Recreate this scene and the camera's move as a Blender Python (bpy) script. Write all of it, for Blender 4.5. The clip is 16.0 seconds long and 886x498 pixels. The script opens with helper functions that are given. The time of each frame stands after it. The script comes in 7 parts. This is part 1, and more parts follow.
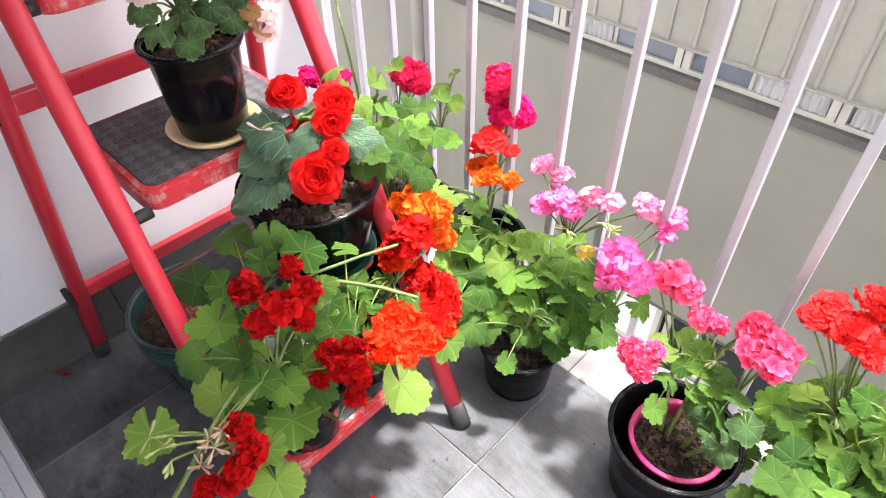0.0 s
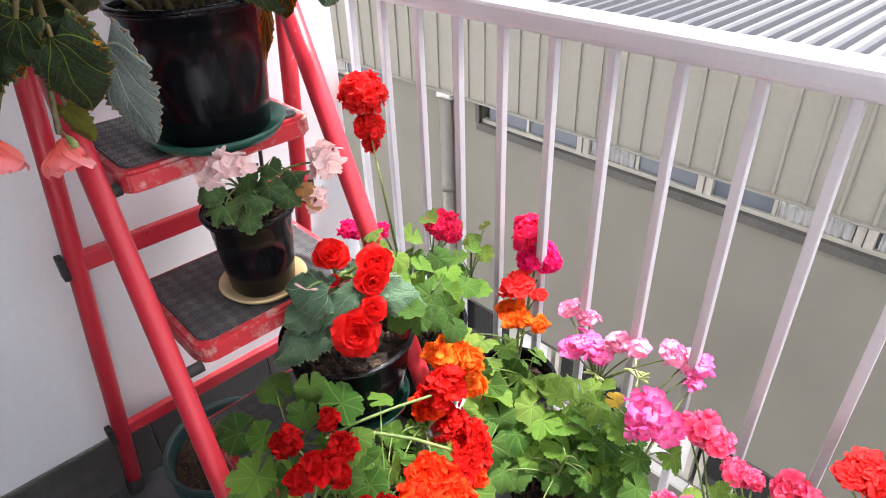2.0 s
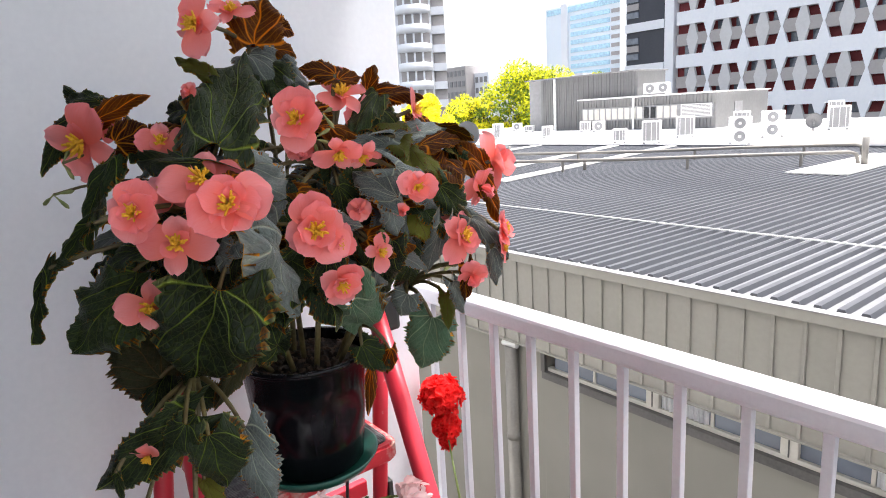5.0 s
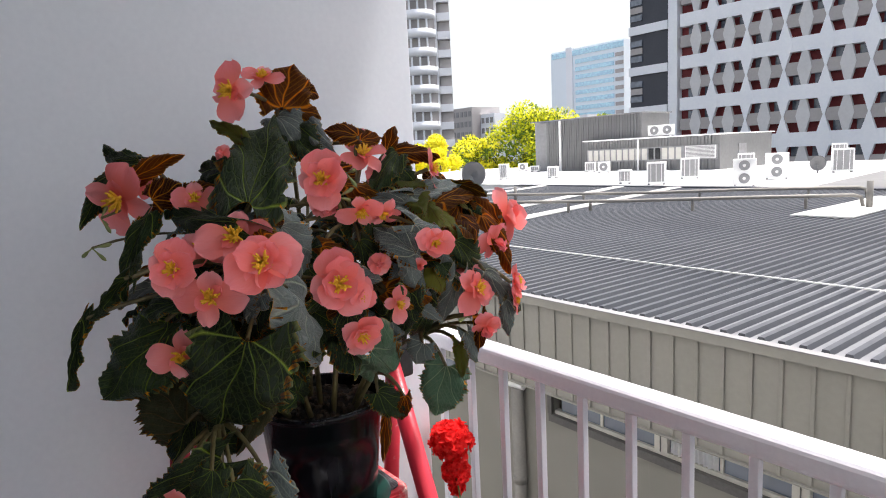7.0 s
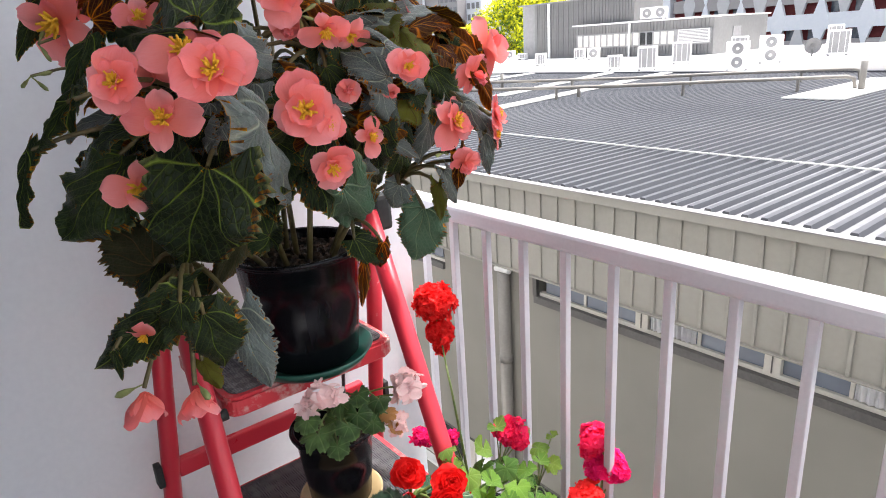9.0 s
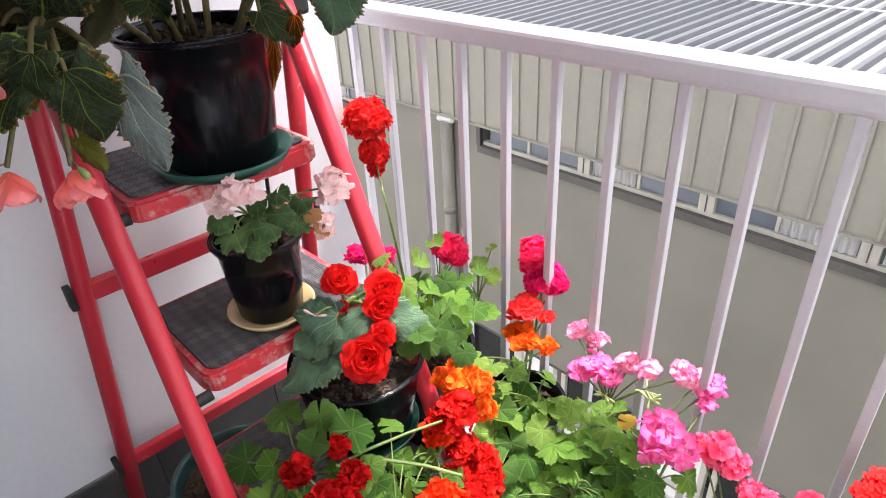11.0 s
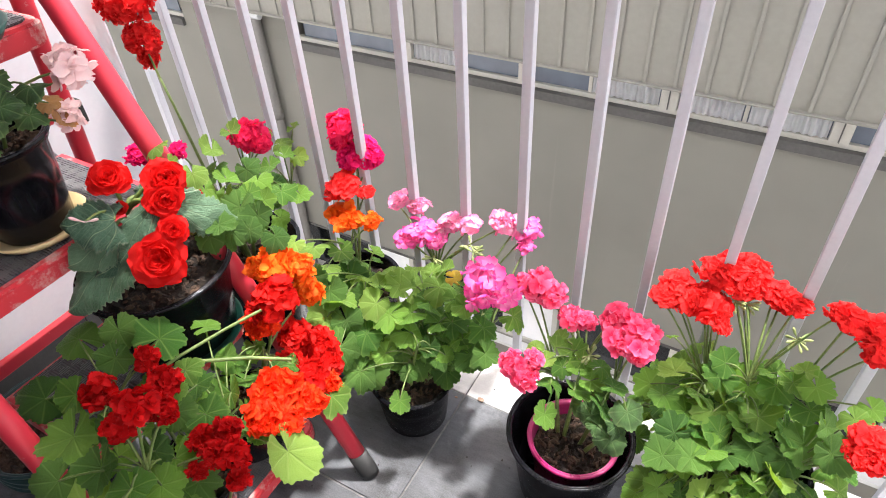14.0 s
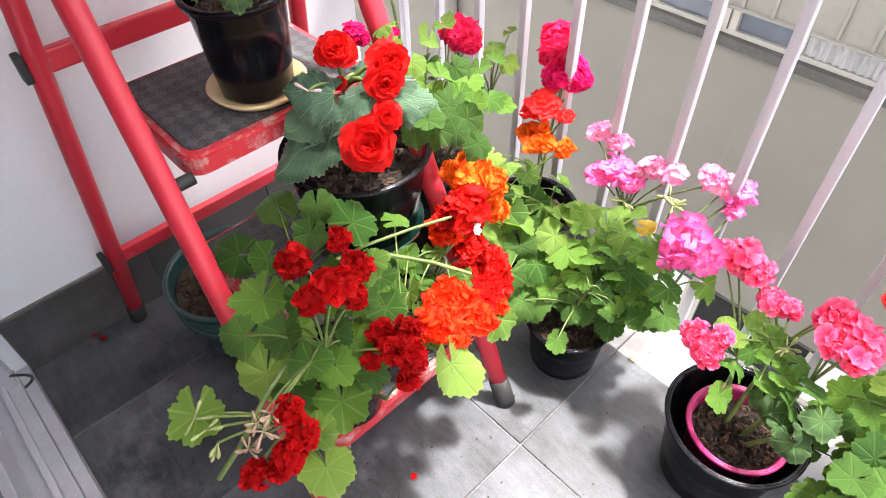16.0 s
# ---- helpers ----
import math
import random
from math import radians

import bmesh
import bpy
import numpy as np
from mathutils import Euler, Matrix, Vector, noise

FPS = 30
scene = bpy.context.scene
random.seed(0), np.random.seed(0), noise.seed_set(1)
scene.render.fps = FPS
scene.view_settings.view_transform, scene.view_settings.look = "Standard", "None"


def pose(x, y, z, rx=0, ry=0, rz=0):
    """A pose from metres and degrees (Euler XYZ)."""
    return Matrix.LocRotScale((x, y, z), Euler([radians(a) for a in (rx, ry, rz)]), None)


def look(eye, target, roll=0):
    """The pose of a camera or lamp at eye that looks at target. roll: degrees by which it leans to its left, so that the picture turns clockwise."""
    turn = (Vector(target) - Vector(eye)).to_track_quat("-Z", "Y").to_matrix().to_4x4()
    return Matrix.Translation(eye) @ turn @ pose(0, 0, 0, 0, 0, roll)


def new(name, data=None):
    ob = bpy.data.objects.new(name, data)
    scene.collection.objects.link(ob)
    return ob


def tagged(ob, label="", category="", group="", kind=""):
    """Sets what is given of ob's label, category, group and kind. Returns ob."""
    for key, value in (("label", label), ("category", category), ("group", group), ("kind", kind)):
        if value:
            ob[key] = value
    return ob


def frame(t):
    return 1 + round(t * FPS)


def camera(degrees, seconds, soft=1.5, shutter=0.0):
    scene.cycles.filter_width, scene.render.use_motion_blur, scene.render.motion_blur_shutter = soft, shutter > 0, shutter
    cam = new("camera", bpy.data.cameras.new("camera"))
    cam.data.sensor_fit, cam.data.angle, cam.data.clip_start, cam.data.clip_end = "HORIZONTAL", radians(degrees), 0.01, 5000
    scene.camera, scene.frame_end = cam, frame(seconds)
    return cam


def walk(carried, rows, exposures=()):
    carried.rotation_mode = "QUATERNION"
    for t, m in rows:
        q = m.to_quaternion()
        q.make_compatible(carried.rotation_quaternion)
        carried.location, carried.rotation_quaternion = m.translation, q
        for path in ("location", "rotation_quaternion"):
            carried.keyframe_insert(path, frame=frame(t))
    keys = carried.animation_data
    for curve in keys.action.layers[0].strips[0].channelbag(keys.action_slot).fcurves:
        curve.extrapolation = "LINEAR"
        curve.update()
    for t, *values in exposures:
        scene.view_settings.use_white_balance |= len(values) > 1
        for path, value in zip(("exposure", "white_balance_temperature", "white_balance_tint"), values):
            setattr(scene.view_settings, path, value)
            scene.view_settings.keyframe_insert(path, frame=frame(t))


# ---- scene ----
cam = camera(70.4, 16.0, 1.0)
PATH = [
    (0, (0.379, -0.465, 1.129), (-0.647, 0.574, -0.238), -0.8),
    (0.5, (0.383, -0.465, 1.159), (-0.722, 0.606, -0.119), -2.0),
    (1, (0.392, -0.468, 1.179), (-0.752, 0.635, -0.036), -2.3),
    (1.5, (0.384, -0.467, 1.179), (-0.762, 0.641, -0.029), -1.5),
    (2, (0.376, -0.471, 1.215), (-0.86, 0.664, 0.127), -2.2),
    (2.5, (0.369, -0.476, 1.259), (-0.958, 0.693, 0.326), -2.9),
    (3, (0.364, -0.472, 1.293), (-1.022, 0.727, 0.492), -2.5),
    (3.5, (0.367, -0.482, 1.327), (-1.082, 0.715, 0.642), -2.6),
    (4, (0.367, -0.488, 1.361), (-1.129, 0.714, 0.796), -2.7),
    (4.5, (0.376, -0.495, 1.389), (-1.151, 0.704, 0.909), -3.4),
    (5, (0.382, -0.504, 1.41), (-1.168, 0.688, 0.991), -3.3),
    (5.2, (0.388, -0.511, 1.417), (-1.182, 0.665, 1.027), -3.3),
    (7.3, (0.403, -0.536, 1.438), (-1.167, 0.667, 1.144), -3.1),
    (7.5, (0.399, -0.533, 1.431), (-1.163, 0.673, 1.105), -3.5),
    (8, (0.4, -0.528, 1.414), (-1.161, 0.656, 1.012), -3.7),
    (8.5, (0.394, -0.516, 1.382), (-1.125, 0.678, 0.863), -3.9),
    (9, (0.388, -0.513, 1.349), (-1.112, 0.654, 0.725), -3.7),
    (9.5, (0.384, -0.513, 1.313), (-1.069, 0.64, 0.567), -3.2),
    (9.7, (0.379, -0.507, 1.299), (-1.044, 0.645, 0.497), -3.0),
    (11.8, (0.365, -0.464, 1.183), (-0.752, 0.756, 0.058), -2.5),
    (12, (0.364, -0.46, 1.178), (-0.7, 0.783, 0.028), -2.1),
    (12.5, (0.385, -0.454, 1.175), (-0.584, 0.834, -0.01), -3.1),
    (13, (0.407, -0.433, 1.166), (-0.437, 0.913, -0.049), -2.9),
    (13.5, (0.426, -0.428, 1.158), (-0.402, 0.899, -0.088), -4.2),
    (14, (0.418, -0.428, 1.141), (-0.385, 0.864, -0.158), -3.6),
    (14.5, (0.386, -0.443, 1.126), (-0.499, 0.726, -0.234), -2.5),
    (15, (0.348, -0.443, 1.119), (-0.623, 0.605, -0.28), -2.3),
    (15.5, (0.316, -0.449, 1.107), (-0.698, 0.518, -0.32), -1.7),
    (16, (0.307, -0.46, 1.099), (-0.71, 0.468, -0.351), -1.7),
]
walk(cam, [(t, look(eye, target, roll)) for t, eye, target, roll in PATH],
     [(0, 2.2), (1, 2.0), (2, 1.85), (3, 1.78), (4, 1.7), (5, 1.5), (7.5, 0.95), (8.5, 1.35), (9.5, 1.62), (12, 1.78), (13.5, 1.72), (14.5, 1.88), (16, 2.2)])

# ---------------------------------------------------------------- world, sun, exposure
SUN_EL, SUN_AZ = 73.0, 20.0          # degrees above the horizon; clockwise from +y
world = bpy.data.worlds.new("world")
scene.world = world
world.use_nodes = True
wn = world.node_tree.nodes
sky = wn.new("ShaderNodeTexSky")
sky.sky_type, sky.sun_disc = "NISHITA", False
sky.sun_elevation, sky.sun_rotation = radians(SUN_EL), radians(SUN_AZ)
sky.dust_density, sky.ozone_density, sky.air_density = 6.0, 0.5, 0.8
wn["Background"].inputs["Strength"].default_value = 0.135
world.node_tree.links.new(sky.outputs[0], wn["Background"].inputs["Color"])
sun = new("sun", bpy.data.lights.new("sun", "SUN"))
sun.data.energy, sun.data.angle, sun.data.color = 3.0, radians(4), (1.0, 0.98, 0.96)
SUN_FROM = Vector((math.sin(radians(SUN_AZ)) * math.cos(radians(SUN_EL)), math.cos(radians(SUN_AZ)) * math.cos(radians(SUN_EL)), math.sin(radians(SUN_EL))))
sun.matrix_world = look(SUN_FROM * 30, (0, 0, 0))

# ---------------------------------------------------------------- materials


class Nodes:
    """A node tree with short calls for the nodes used below."""

    def __init__(self, name):
        self.mat = bpy.data.materials.new(name)
        self.mat.use_nodes = True
        self.t = self.mat.node_tree
        self.out = self.t.nodes["Material Output"]
        self.bsdf = self.t.nodes["Principled BSDF"]

    def link(self, a, b):
        self.t.links.new(a, b)

    def coords(self, kind="Object"):
        return self.t.nodes.new("ShaderNodeTexCoord").outputs[kind]

    def noise(self, scale, detail=4.0, rough=0.55, vec=None):
        n = self.t.nodes.new("ShaderNodeTexNoise")
        n.inputs["Scale"].default_value, n.inputs["Detail"].default_value, n.inputs["Roughness"].default_value = scale, detail, rough
        self.link(vec if vec is not None else self.coords(), n.inputs["Vector"])
        return n.outputs["Fac"]

    def ramp(self, fac, stops):
        n = self.t.nodes.new("ShaderNodeValToRGB")
        els = n.color_ramp.elements
        while len(els) < len(stops):
            els.new(0.5)
        for e, (p, c) in zip(els, stops):
            e.position, e.color = p, (*c, 1)
        self.link(fac, n.inputs[0])
        return n.outputs[0]

    def mix(self, fac, a, b, mode="MIX"):
        n = self.t.nodes.new("ShaderNodeMix")
        n.data_type, n.blend_type = "RGBA", mode
        for sock, v in ((n.inputs[0], fac), (n.inputs[6], a), (n.inputs[7], b)):
            if isinstance(v, tuple):
                sock.default_value = (*v, 1)
            elif isinstance(v, float):
                sock.default_value = v
            else:
                self.link(v, sock)
        return n.outputs[2]

    def math(self, op, a, b=0.0, clamp=False):
        n = self.t.nodes.new("ShaderNodeMath")
        n.operation, n.use_clamp = op, clamp
        for sock, v in ((n.inputs[0], a), (n.inputs[1], b)):
            if isinstance(v, (int, float)):
                sock.default_value = v
            else:
                self.link(v, sock)
        return n.outputs[0]

    def bump(self, height, strength=0.3, distance=0.002):
        n = self.t.nodes.new("ShaderNodeBump")
        n.inputs["Strength"].default_value, n.inputs["Distance"].default_value = strength, distance
        self.link(height, n.inputs["Height"])
        self.link(n.outputs[0], self.bsdf.inputs["Normal"])

    def set(self, colour=None, rough=None, metal=None, spec=None):
        for key, v in (("Base Color", colour), ("Roughness", rough), ("Metallic", metal), ("Specular IOR Level", spec)):
            if v is None:
                continue
            sock = self.bsdf.inputs[key]
            if isinstance(v, tuple):
                sock.default_value = (*v, 1)
            elif isinstance(v, (int, float)):
                sock.default_value = v
            else:
                self.link(v, sock)
        return self.mat


def random_of_object(n):
    return n.t.nodes.new("ShaderNodeObjectInfo").outputs["Random"]


def worn(name, a, b, rough=0.5, fine=60.0, coarse=4.0, bump=0.15, metal=0.0, dist=0.001, spec=0.5):
    """A surface whose colour drifts between a and b at two scales, with fine relief."""
    n = Nodes(name)
    f = n.math("ADD", n.math("MULTIPLY", n.noise(coarse), 0.6), n.math("MULTIPLY", n.noise(fine), 0.4))
    col = n.ramp(f, [(0.35, a), (0.65, b)])
    n.bump(n.noise(fine * 2), bump, dist)
    r = n.math("ADD", n.math("MULTIPLY", n.noise(coarse * 3), 0.25), rough - 0.12)
    return n.set(col, r, metal, spec)


def leafy(name, base, light, vein, kind, through_=0.25, rough=0.55, zone=None, fuzz=0.08, fine_=1.0, gloss=0.35):
    """A leaf: veins and zones follow the leaf's own flat coordinates; some light comes through."""
    n = Nodes(name)
    uv = n.coords("UV")
    sep = n.t.nodes.new("ShaderNodeSeparateXYZ")
    n.link(uv, sep.inputs[0])
    x, y = n.math("SUBTRACT", sep.outputs[0], 0.5), n.math("SUBTRACT", sep.outputs[1], 0.5)
    rnd = random_of_object(n)
    blot = n.noise(9.0, vec=n.coords("Object"))
    blot.node.inputs["Scale"].default_value = 55.0
    colour = n.mix(n.math("ADD", n.math("MULTIPLY", blot, 0.45), n.math("MULTIPLY", n.math("SUBTRACT", rnd, 0.15), 0.85)), base, light)
    if kind == "round":
        ang = n.math("ARCTAN2", x, y)
        rad = n.math("SQRT", n.math("ADD", n.math("MULTIPLY", x, x), n.math("MULTIPLY", y, y)))
        if zone:
            ring = n.math("SUBTRACT", 1.0, n.math("MULTIPLY", n.math("ABSOLUTE", n.math("SUBTRACT", rad, 0.3)), 9.0), True)
            colour = n.mix(n.math("MULTIPLY", ring, 0.6), colour, zone)
        s = n.math("ABSOLUTE", n.math("SINE", n.math("MULTIPLY", ang, 3.5)))
        width = n.math("MULTIPLY", s, n.math("ADD", n.math("MULTIPLY", rad, 9.0), 0.6))
        fine = n.math("ABSOLUTE", n.math("SINE", n.math("MULTIPLY", ang, 10.5)))
        v = n.math("SUBTRACT", 1.0, n.math("MULTIPLY", width, 1.1), True)
        v2 = n.math("MULTIPLY", n.math("SUBTRACT", 1.0, n.math("MULTIPLY", n.math("MULTIPLY", fine, rad), 11.0), True), 0.18)
        v = n.math("MAXIMUM", v, v2)
        rim = n.math("MULTIPLY", n.math("SUBTRACT", rad, 0.36), 9.0, True)
        colour = n.mix(n.math("MULTIPLY", rim, 0.5), colour, vein)
    else:
        y0 = n.math("ADD", sep.outputs[1], 0.03)
        ang = n.math("ARCTAN2", x, y0)
        rad = n.math("SQRT", n.math("ADD", n.math("MULTIPLY", x, x), n.math("MULTIPLY", y0, y0)))
        wav = n.math("ADD", ang, n.math("MULTIPLY", n.math("SINE", n.math("MULTIPLY", rad, 9.0)), 0.05))
        main = n.math("MULTIPLY", n.math("ABSOLUTE", n.math("SINE", n.math("MULTIPLY", wav, 6.0))), n.math("ADD", rad, 0.04))
        mid = n.math("SUBTRACT", 1.0, n.math("MULTIPLY", main, 12.0 * fine_), True)
        ax = n.math("ABSOLUTE", x)
        slant = n.math("SUBTRACT", y, n.math("MULTIPLY", ax, 1.2))
        lat = n.math("ABSOLUTE", n.math("SINE", n.math("MULTIPLY", slant, 22.0)))
        lat = n.math("MULTIPLY", n.math("SUBTRACT", 1.0, n.math("MULTIPLY", lat, 4.5 * fine_), True), 0.32)
        vor = n.t.nodes.new("ShaderNodeTexVoronoi")
        vor.feature = "DISTANCE_TO_EDGE"
        vor.inputs["Scale"].default_value = 16.0
        n.link(uv, vor.inputs["Vector"])
        net = n.math("MULTIPLY", n.math("SUBTRACT", 1.0, n.math("MULTIPLY", vor.outputs["Distance"], 12.0), True), 0.12)
        v = n.math("MAXIMUM", n.math("MAXIMUM", mid, lat), net)
    colour = n.mix(n.math("MULTIPLY", v, 0.30 if kind == "round" else 0.9), colour, vein)
    if kind == "long":
        rim = n.t.nodes.new("ShaderNodeUVMap")
        rim.uv_map = "Rim"
        rs = n.t.nodes.new("ShaderNodeSeparateXYZ")
        n.link(rim.outputs[0], rs.inputs[0])
        edge = n.math("MULTIPLY", n.math("SUBTRACT", rs.outputs[0], 0.93), 9.0, True)
        colour = n.mix(edge, colour, tuple(0.5 * c + h for c, h in zip(vein, (0.13, 0.10, 0.08))))
    n.bump(n.math("SUBTRACT", n.math("MULTIPLY", blot, 1.4 if kind == "round" else 0.5), n.math("MULTIPLY", v if kind == "round" else n.math("ADD", v, n.math("MULTIPLY", net, 3.0)), 1.0)), 0.8 if kind == "round" else 1.0, 0.0022 if kind == "round" else 0.003)
    n.set(colour, n.math("ADD", n.math("MULTIPLY", blot, 0.3), rough - 0.15), 0.0, gloss)
    n.bsdf.inputs["Sheen Weight"].default_value = fuzz
    n.bsdf.inputs["Sheen Roughness"].default_value = 0.45
    n.bsdf.inputs["Sheen Tint"].default_value = (0.92, 1.0, 0.95, 1)
    tr = n.t.nodes.new("ShaderNodeBsdfTranslucent")
    lit = n.t.nodes.new("ShaderNodeVectorMath")
    lit.operation = "MULTIPLY"
    n.link(colour, lit.inputs[0])
    lit.inputs[1].default_value = (1.9, 1.9, 0.6)
    n.link(lit.outputs[0], tr.inputs["Color"])
    ms = n.t.nodes.new("ShaderNodeMixShader")
    ms.inputs[0].default_value = through_
    n.link(n.bsdf.outputs[0], ms.inputs[1])
    n.link(tr.outputs[0], ms.inputs[2])
    n.link(ms.outputs[0], n.out.inputs["Surface"])
    return n.mat


def petals(name, a, b, edge=None, through_=0.45, gloss=0.12):
    """Flower petals: colour drifts from a to b over the islands, streaked lengthwise, some light comes through."""
    n = Nodes(name)
    geo = n.t.nodes.new("ShaderNodeNewGeometry")
    uv = n.coords("UV")
    sep = n.t.nodes.new("ShaderNodeSeparateXYZ")
    n.link(uv, sep.inputs[0])
    streak = n.t.nodes.new("ShaderNodeTexNoise")
    streak.inputs["Scale"].default_value = 6.0
    mp = n.t.nodes.new("ShaderNodeMapping")
    mp.inputs["Scale"].default_value = (5.0, 0.7, 1.0)
    n.link(uv, mp.inputs[0])
    n.link(mp.outputs[0], streak.inputs["Vector"])
    f = n.math("ADD", n.math("MULTIPLY", geo.outputs["Random Per Island"], 0.7), n.math("MULTIPLY", streak.outputs["Fac"], 0.45))
    col = n.mix(f, a, b)
    if edge:
        col = n.mix(n.math("POWER", sep.outputs[1], 1.4), edge, col)
    n.bump(streak.outputs["Fac"], 0.4, 0.0015)
    n.set(col, 0.5, 0.0, gloss)
    tr = n.t.nodes.new("ShaderNodeBsdfTranslucent")
    n.link(col, tr.inputs["Color"])
    ms = n.t.nodes.new("ShaderNodeMixShader")
    ms.inputs[0].default_value = through_
    n.link(n.bsdf.outputs[0], ms.inputs[1])
    n.link(tr.outputs[0], ms.inputs[2])
    n.link(ms.outputs[0], n.out.inputs["Surface"])
    return n.mat


def tile_material(name, dark, light, rough=0.42):
    """Slate-look porcelain: cloudy, with streaks along one way, different on each piece."""
    n = Nodes(name)
    rnd = random_of_object(n)
    pos = n.t.nodes.new("ShaderNodeVectorMath")
    pos.operation = "ADD"
    n.link(n.t.nodes.new("ShaderNodeNewGeometry").outputs["Position"], pos.inputs[0])
    comb = n.t.nodes.new("ShaderNodeCombineXYZ")
    n.link(n.math("MULTIPLY", rnd, 7.0), comb.inputs[0])
    n.link(comb.outputs[0], pos.inputs[1])
    big = n.noise(5.0, 6.0, 0.6, pos.outputs[0])
    mp = n.t.nodes.new("ShaderNodeMapping")
    mp.inputs["Scale"].default_value = (26.0, 95.0, 26.0)
    n.link(pos.outputs[0], mp.inputs[0])
    streaks = n.noise(1.0, 5.0, 0.65, mp.outputs[0])
    grain = n.noise(380.0, 2.0, 0.6, pos.outputs[0])
    f = n.math("ADD", n.math("MULTIPLY", big, 0.62), n.math("ADD", n.math("MULTIPLY", streaks, 0.18), n.math("MULTIPLY", grain, 0.20)))
    col = n.ramp(f, [(0.37, dark), (0.52, tuple((p + q) / 2 for p, q in zip(dark, light))), (0.7, light)])
    smear = n.ramp(n.noise(3.4, 7.0, 0.72, pos.outputs[0]), [(0.52, (0.0, 0.0, 0.0)), (0.68, (1.0, 1.0, 1.0))])
    col = n.mix(n.math("MULTIPLY", smear, 0.6), col, tuple(min(0.8, c * 1.7) for c in light))
    n.bump(n.math("ADD", n.math("MULTIPLY", streaks, 0.7), n.math("MULTIPLY", grain, 0.4)), 0.5, 0.0016)
    return n.set(col, n.math("ADD", n.math("MULTIPLY", big, 0.25), rough + 0.12), 0.0, 0.45)


def brushed_paint(name, colour, scuff, rough=0.35, chip=(0.62, 0.68)):
    """Gloss paint with scuffs and pale dust."""
    n = Nodes(name)
    dust = n.ramp(n.noise(35.0, 6.0, 0.7), [(chip[0], colour), (chip[1], scuff)])
    tone = n.mix(n.math("MULTIPLY", n.noise(6.0), 0.5), dust, tuple(c * 0.72 for c in colour))
    n.bump(n.noise(180.0), 0.08, 0.0006)
    return n.set(tone, n.math("ADD", n.math("MULTIPLY", n.noise(18.0), 0.3), rough - 0.12), 0.0, 0.5)


def streaked(name, a, b):
    """Painted render with faint pale runs of lime down the wall."""
    n = Nodes(name)
    mp = n.t.nodes.new("ShaderNodeMapping")
    mp.inputs["Scale"].default_value = (9.0, 9.0, 0.22)
    n.link(n.coords(), mp.inputs[0])
    runs = n.ramp(n.noise(1.0, 5.0, 0.7, mp.outputs[0]), [(0.62, (0.0, 0.0, 0.0)), (0.74, (1.0, 1.0, 1.0))])
    col = n.mix(n.math("MULTIPLY", runs, 0.35), n.ramp(n.noise(0.8), [(0.35, a), (0.65, b)]), tuple(min(1, c * 1.45) for c in b))
    n.bump(n.noise(60.0), 0.2, 0.001)
    return n.set(col, 0.75, 0.0, 0.4)


def glossy_plastic(name, a, b):
    """Moulded plastic with faint upright scuffs that break its gloss."""
    n = Nodes(name)
    mp = n.t.nodes.new("ShaderNodeMapping")
    mp.inputs["Scale"].default_value = (90.0, 90.0, 3.0)
    n.link(n.coords(), mp.inputs[0])
    scuff = n.noise(1.0, 3.0, 0.6, mp.outputs[0])
    return n.set(n.ramp(scuff, [(0.4, a), (0.7, b)]), n.math("ADD", n.math("MULTIPLY", scuff, 0.2), 0.09), 0.0, 0.2)


def glassy(name, tint, rough=0.06):
    n = Nodes(name)
    f = n.noise(2.0)
    return n.set(n.ramp(f, [(0.3, tint), (0.7, tuple(min(1, c * 1.6 + 0.01) for c in tint))]), rough, 0.0, 0.8)


M_WALL = worn("wall_paint", (0.73, 0.755, 0.81), (0.79, 0.815, 0.865), 0.6, 90, 2.2, 0.1)
M_SKIRT = tile_material("skirting_tile", (0.035, 0.035, 0.037), (0.075, 0.073, 0.073), 0.45)
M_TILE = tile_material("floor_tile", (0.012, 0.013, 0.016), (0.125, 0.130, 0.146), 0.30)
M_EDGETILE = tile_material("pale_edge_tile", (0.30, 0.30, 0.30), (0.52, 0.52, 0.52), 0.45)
M_GROUT = worn("grout", (0.07, 0.068, 0.066), (0.22, 0.215, 0.21), 0.9, 120, 9, 0.4)
M_CONCRETE = worn("concrete", (0.42, 0.42, 0.41), (0.52, 0.52, 0.50), 0.8, 40, 3, 0.3)
M_RED = brushed_paint("red_enamel", (0.62, 0.034, 0.058), (0.66, 0.33, 0.33), 0.30, (0.66, 0.72))
M_RED_DIRTY = brushed_paint("dusty_red_enamel", (0.58, 0.035, 0.05), (0.62, 0.48, 0.44), 0.4, (0.50, 0.66))
M_RUBBER = worn("black_rubber", (0.012, 0.012, 0.012), (0.03, 0.03, 0.03), 0.6, 120, 10)
M_STEEL_DARK = worn("dark_steel", (0.03, 0.03, 0.035), (0.10, 0.10, 0.11), 0.35, 90, 10, 0.1, 0.6)
M_BLACKPOT = glossy_plastic("black_plastic", (0.0035, 0.0035, 0.005), (0.008, 0.008, 0.011))
M_GREENPOT = worn("dark_green_plastic", (0.012, 0.035, 0.036), (0.03, 0.075, 0.075), 0.35, 50, 8, 0.05)
M_GREENSAUCER = worn("green_plastic", (0.008, 0.06, 0.045), (0.015, 0.10, 0.075), 0.35, 50, 8, 0.05)
M_CREAM = worn("cream_plastic", (0.62, 0.46, 0.22), (0.72, 0.57, 0.32), 0.45, 50, 8, 0.05)
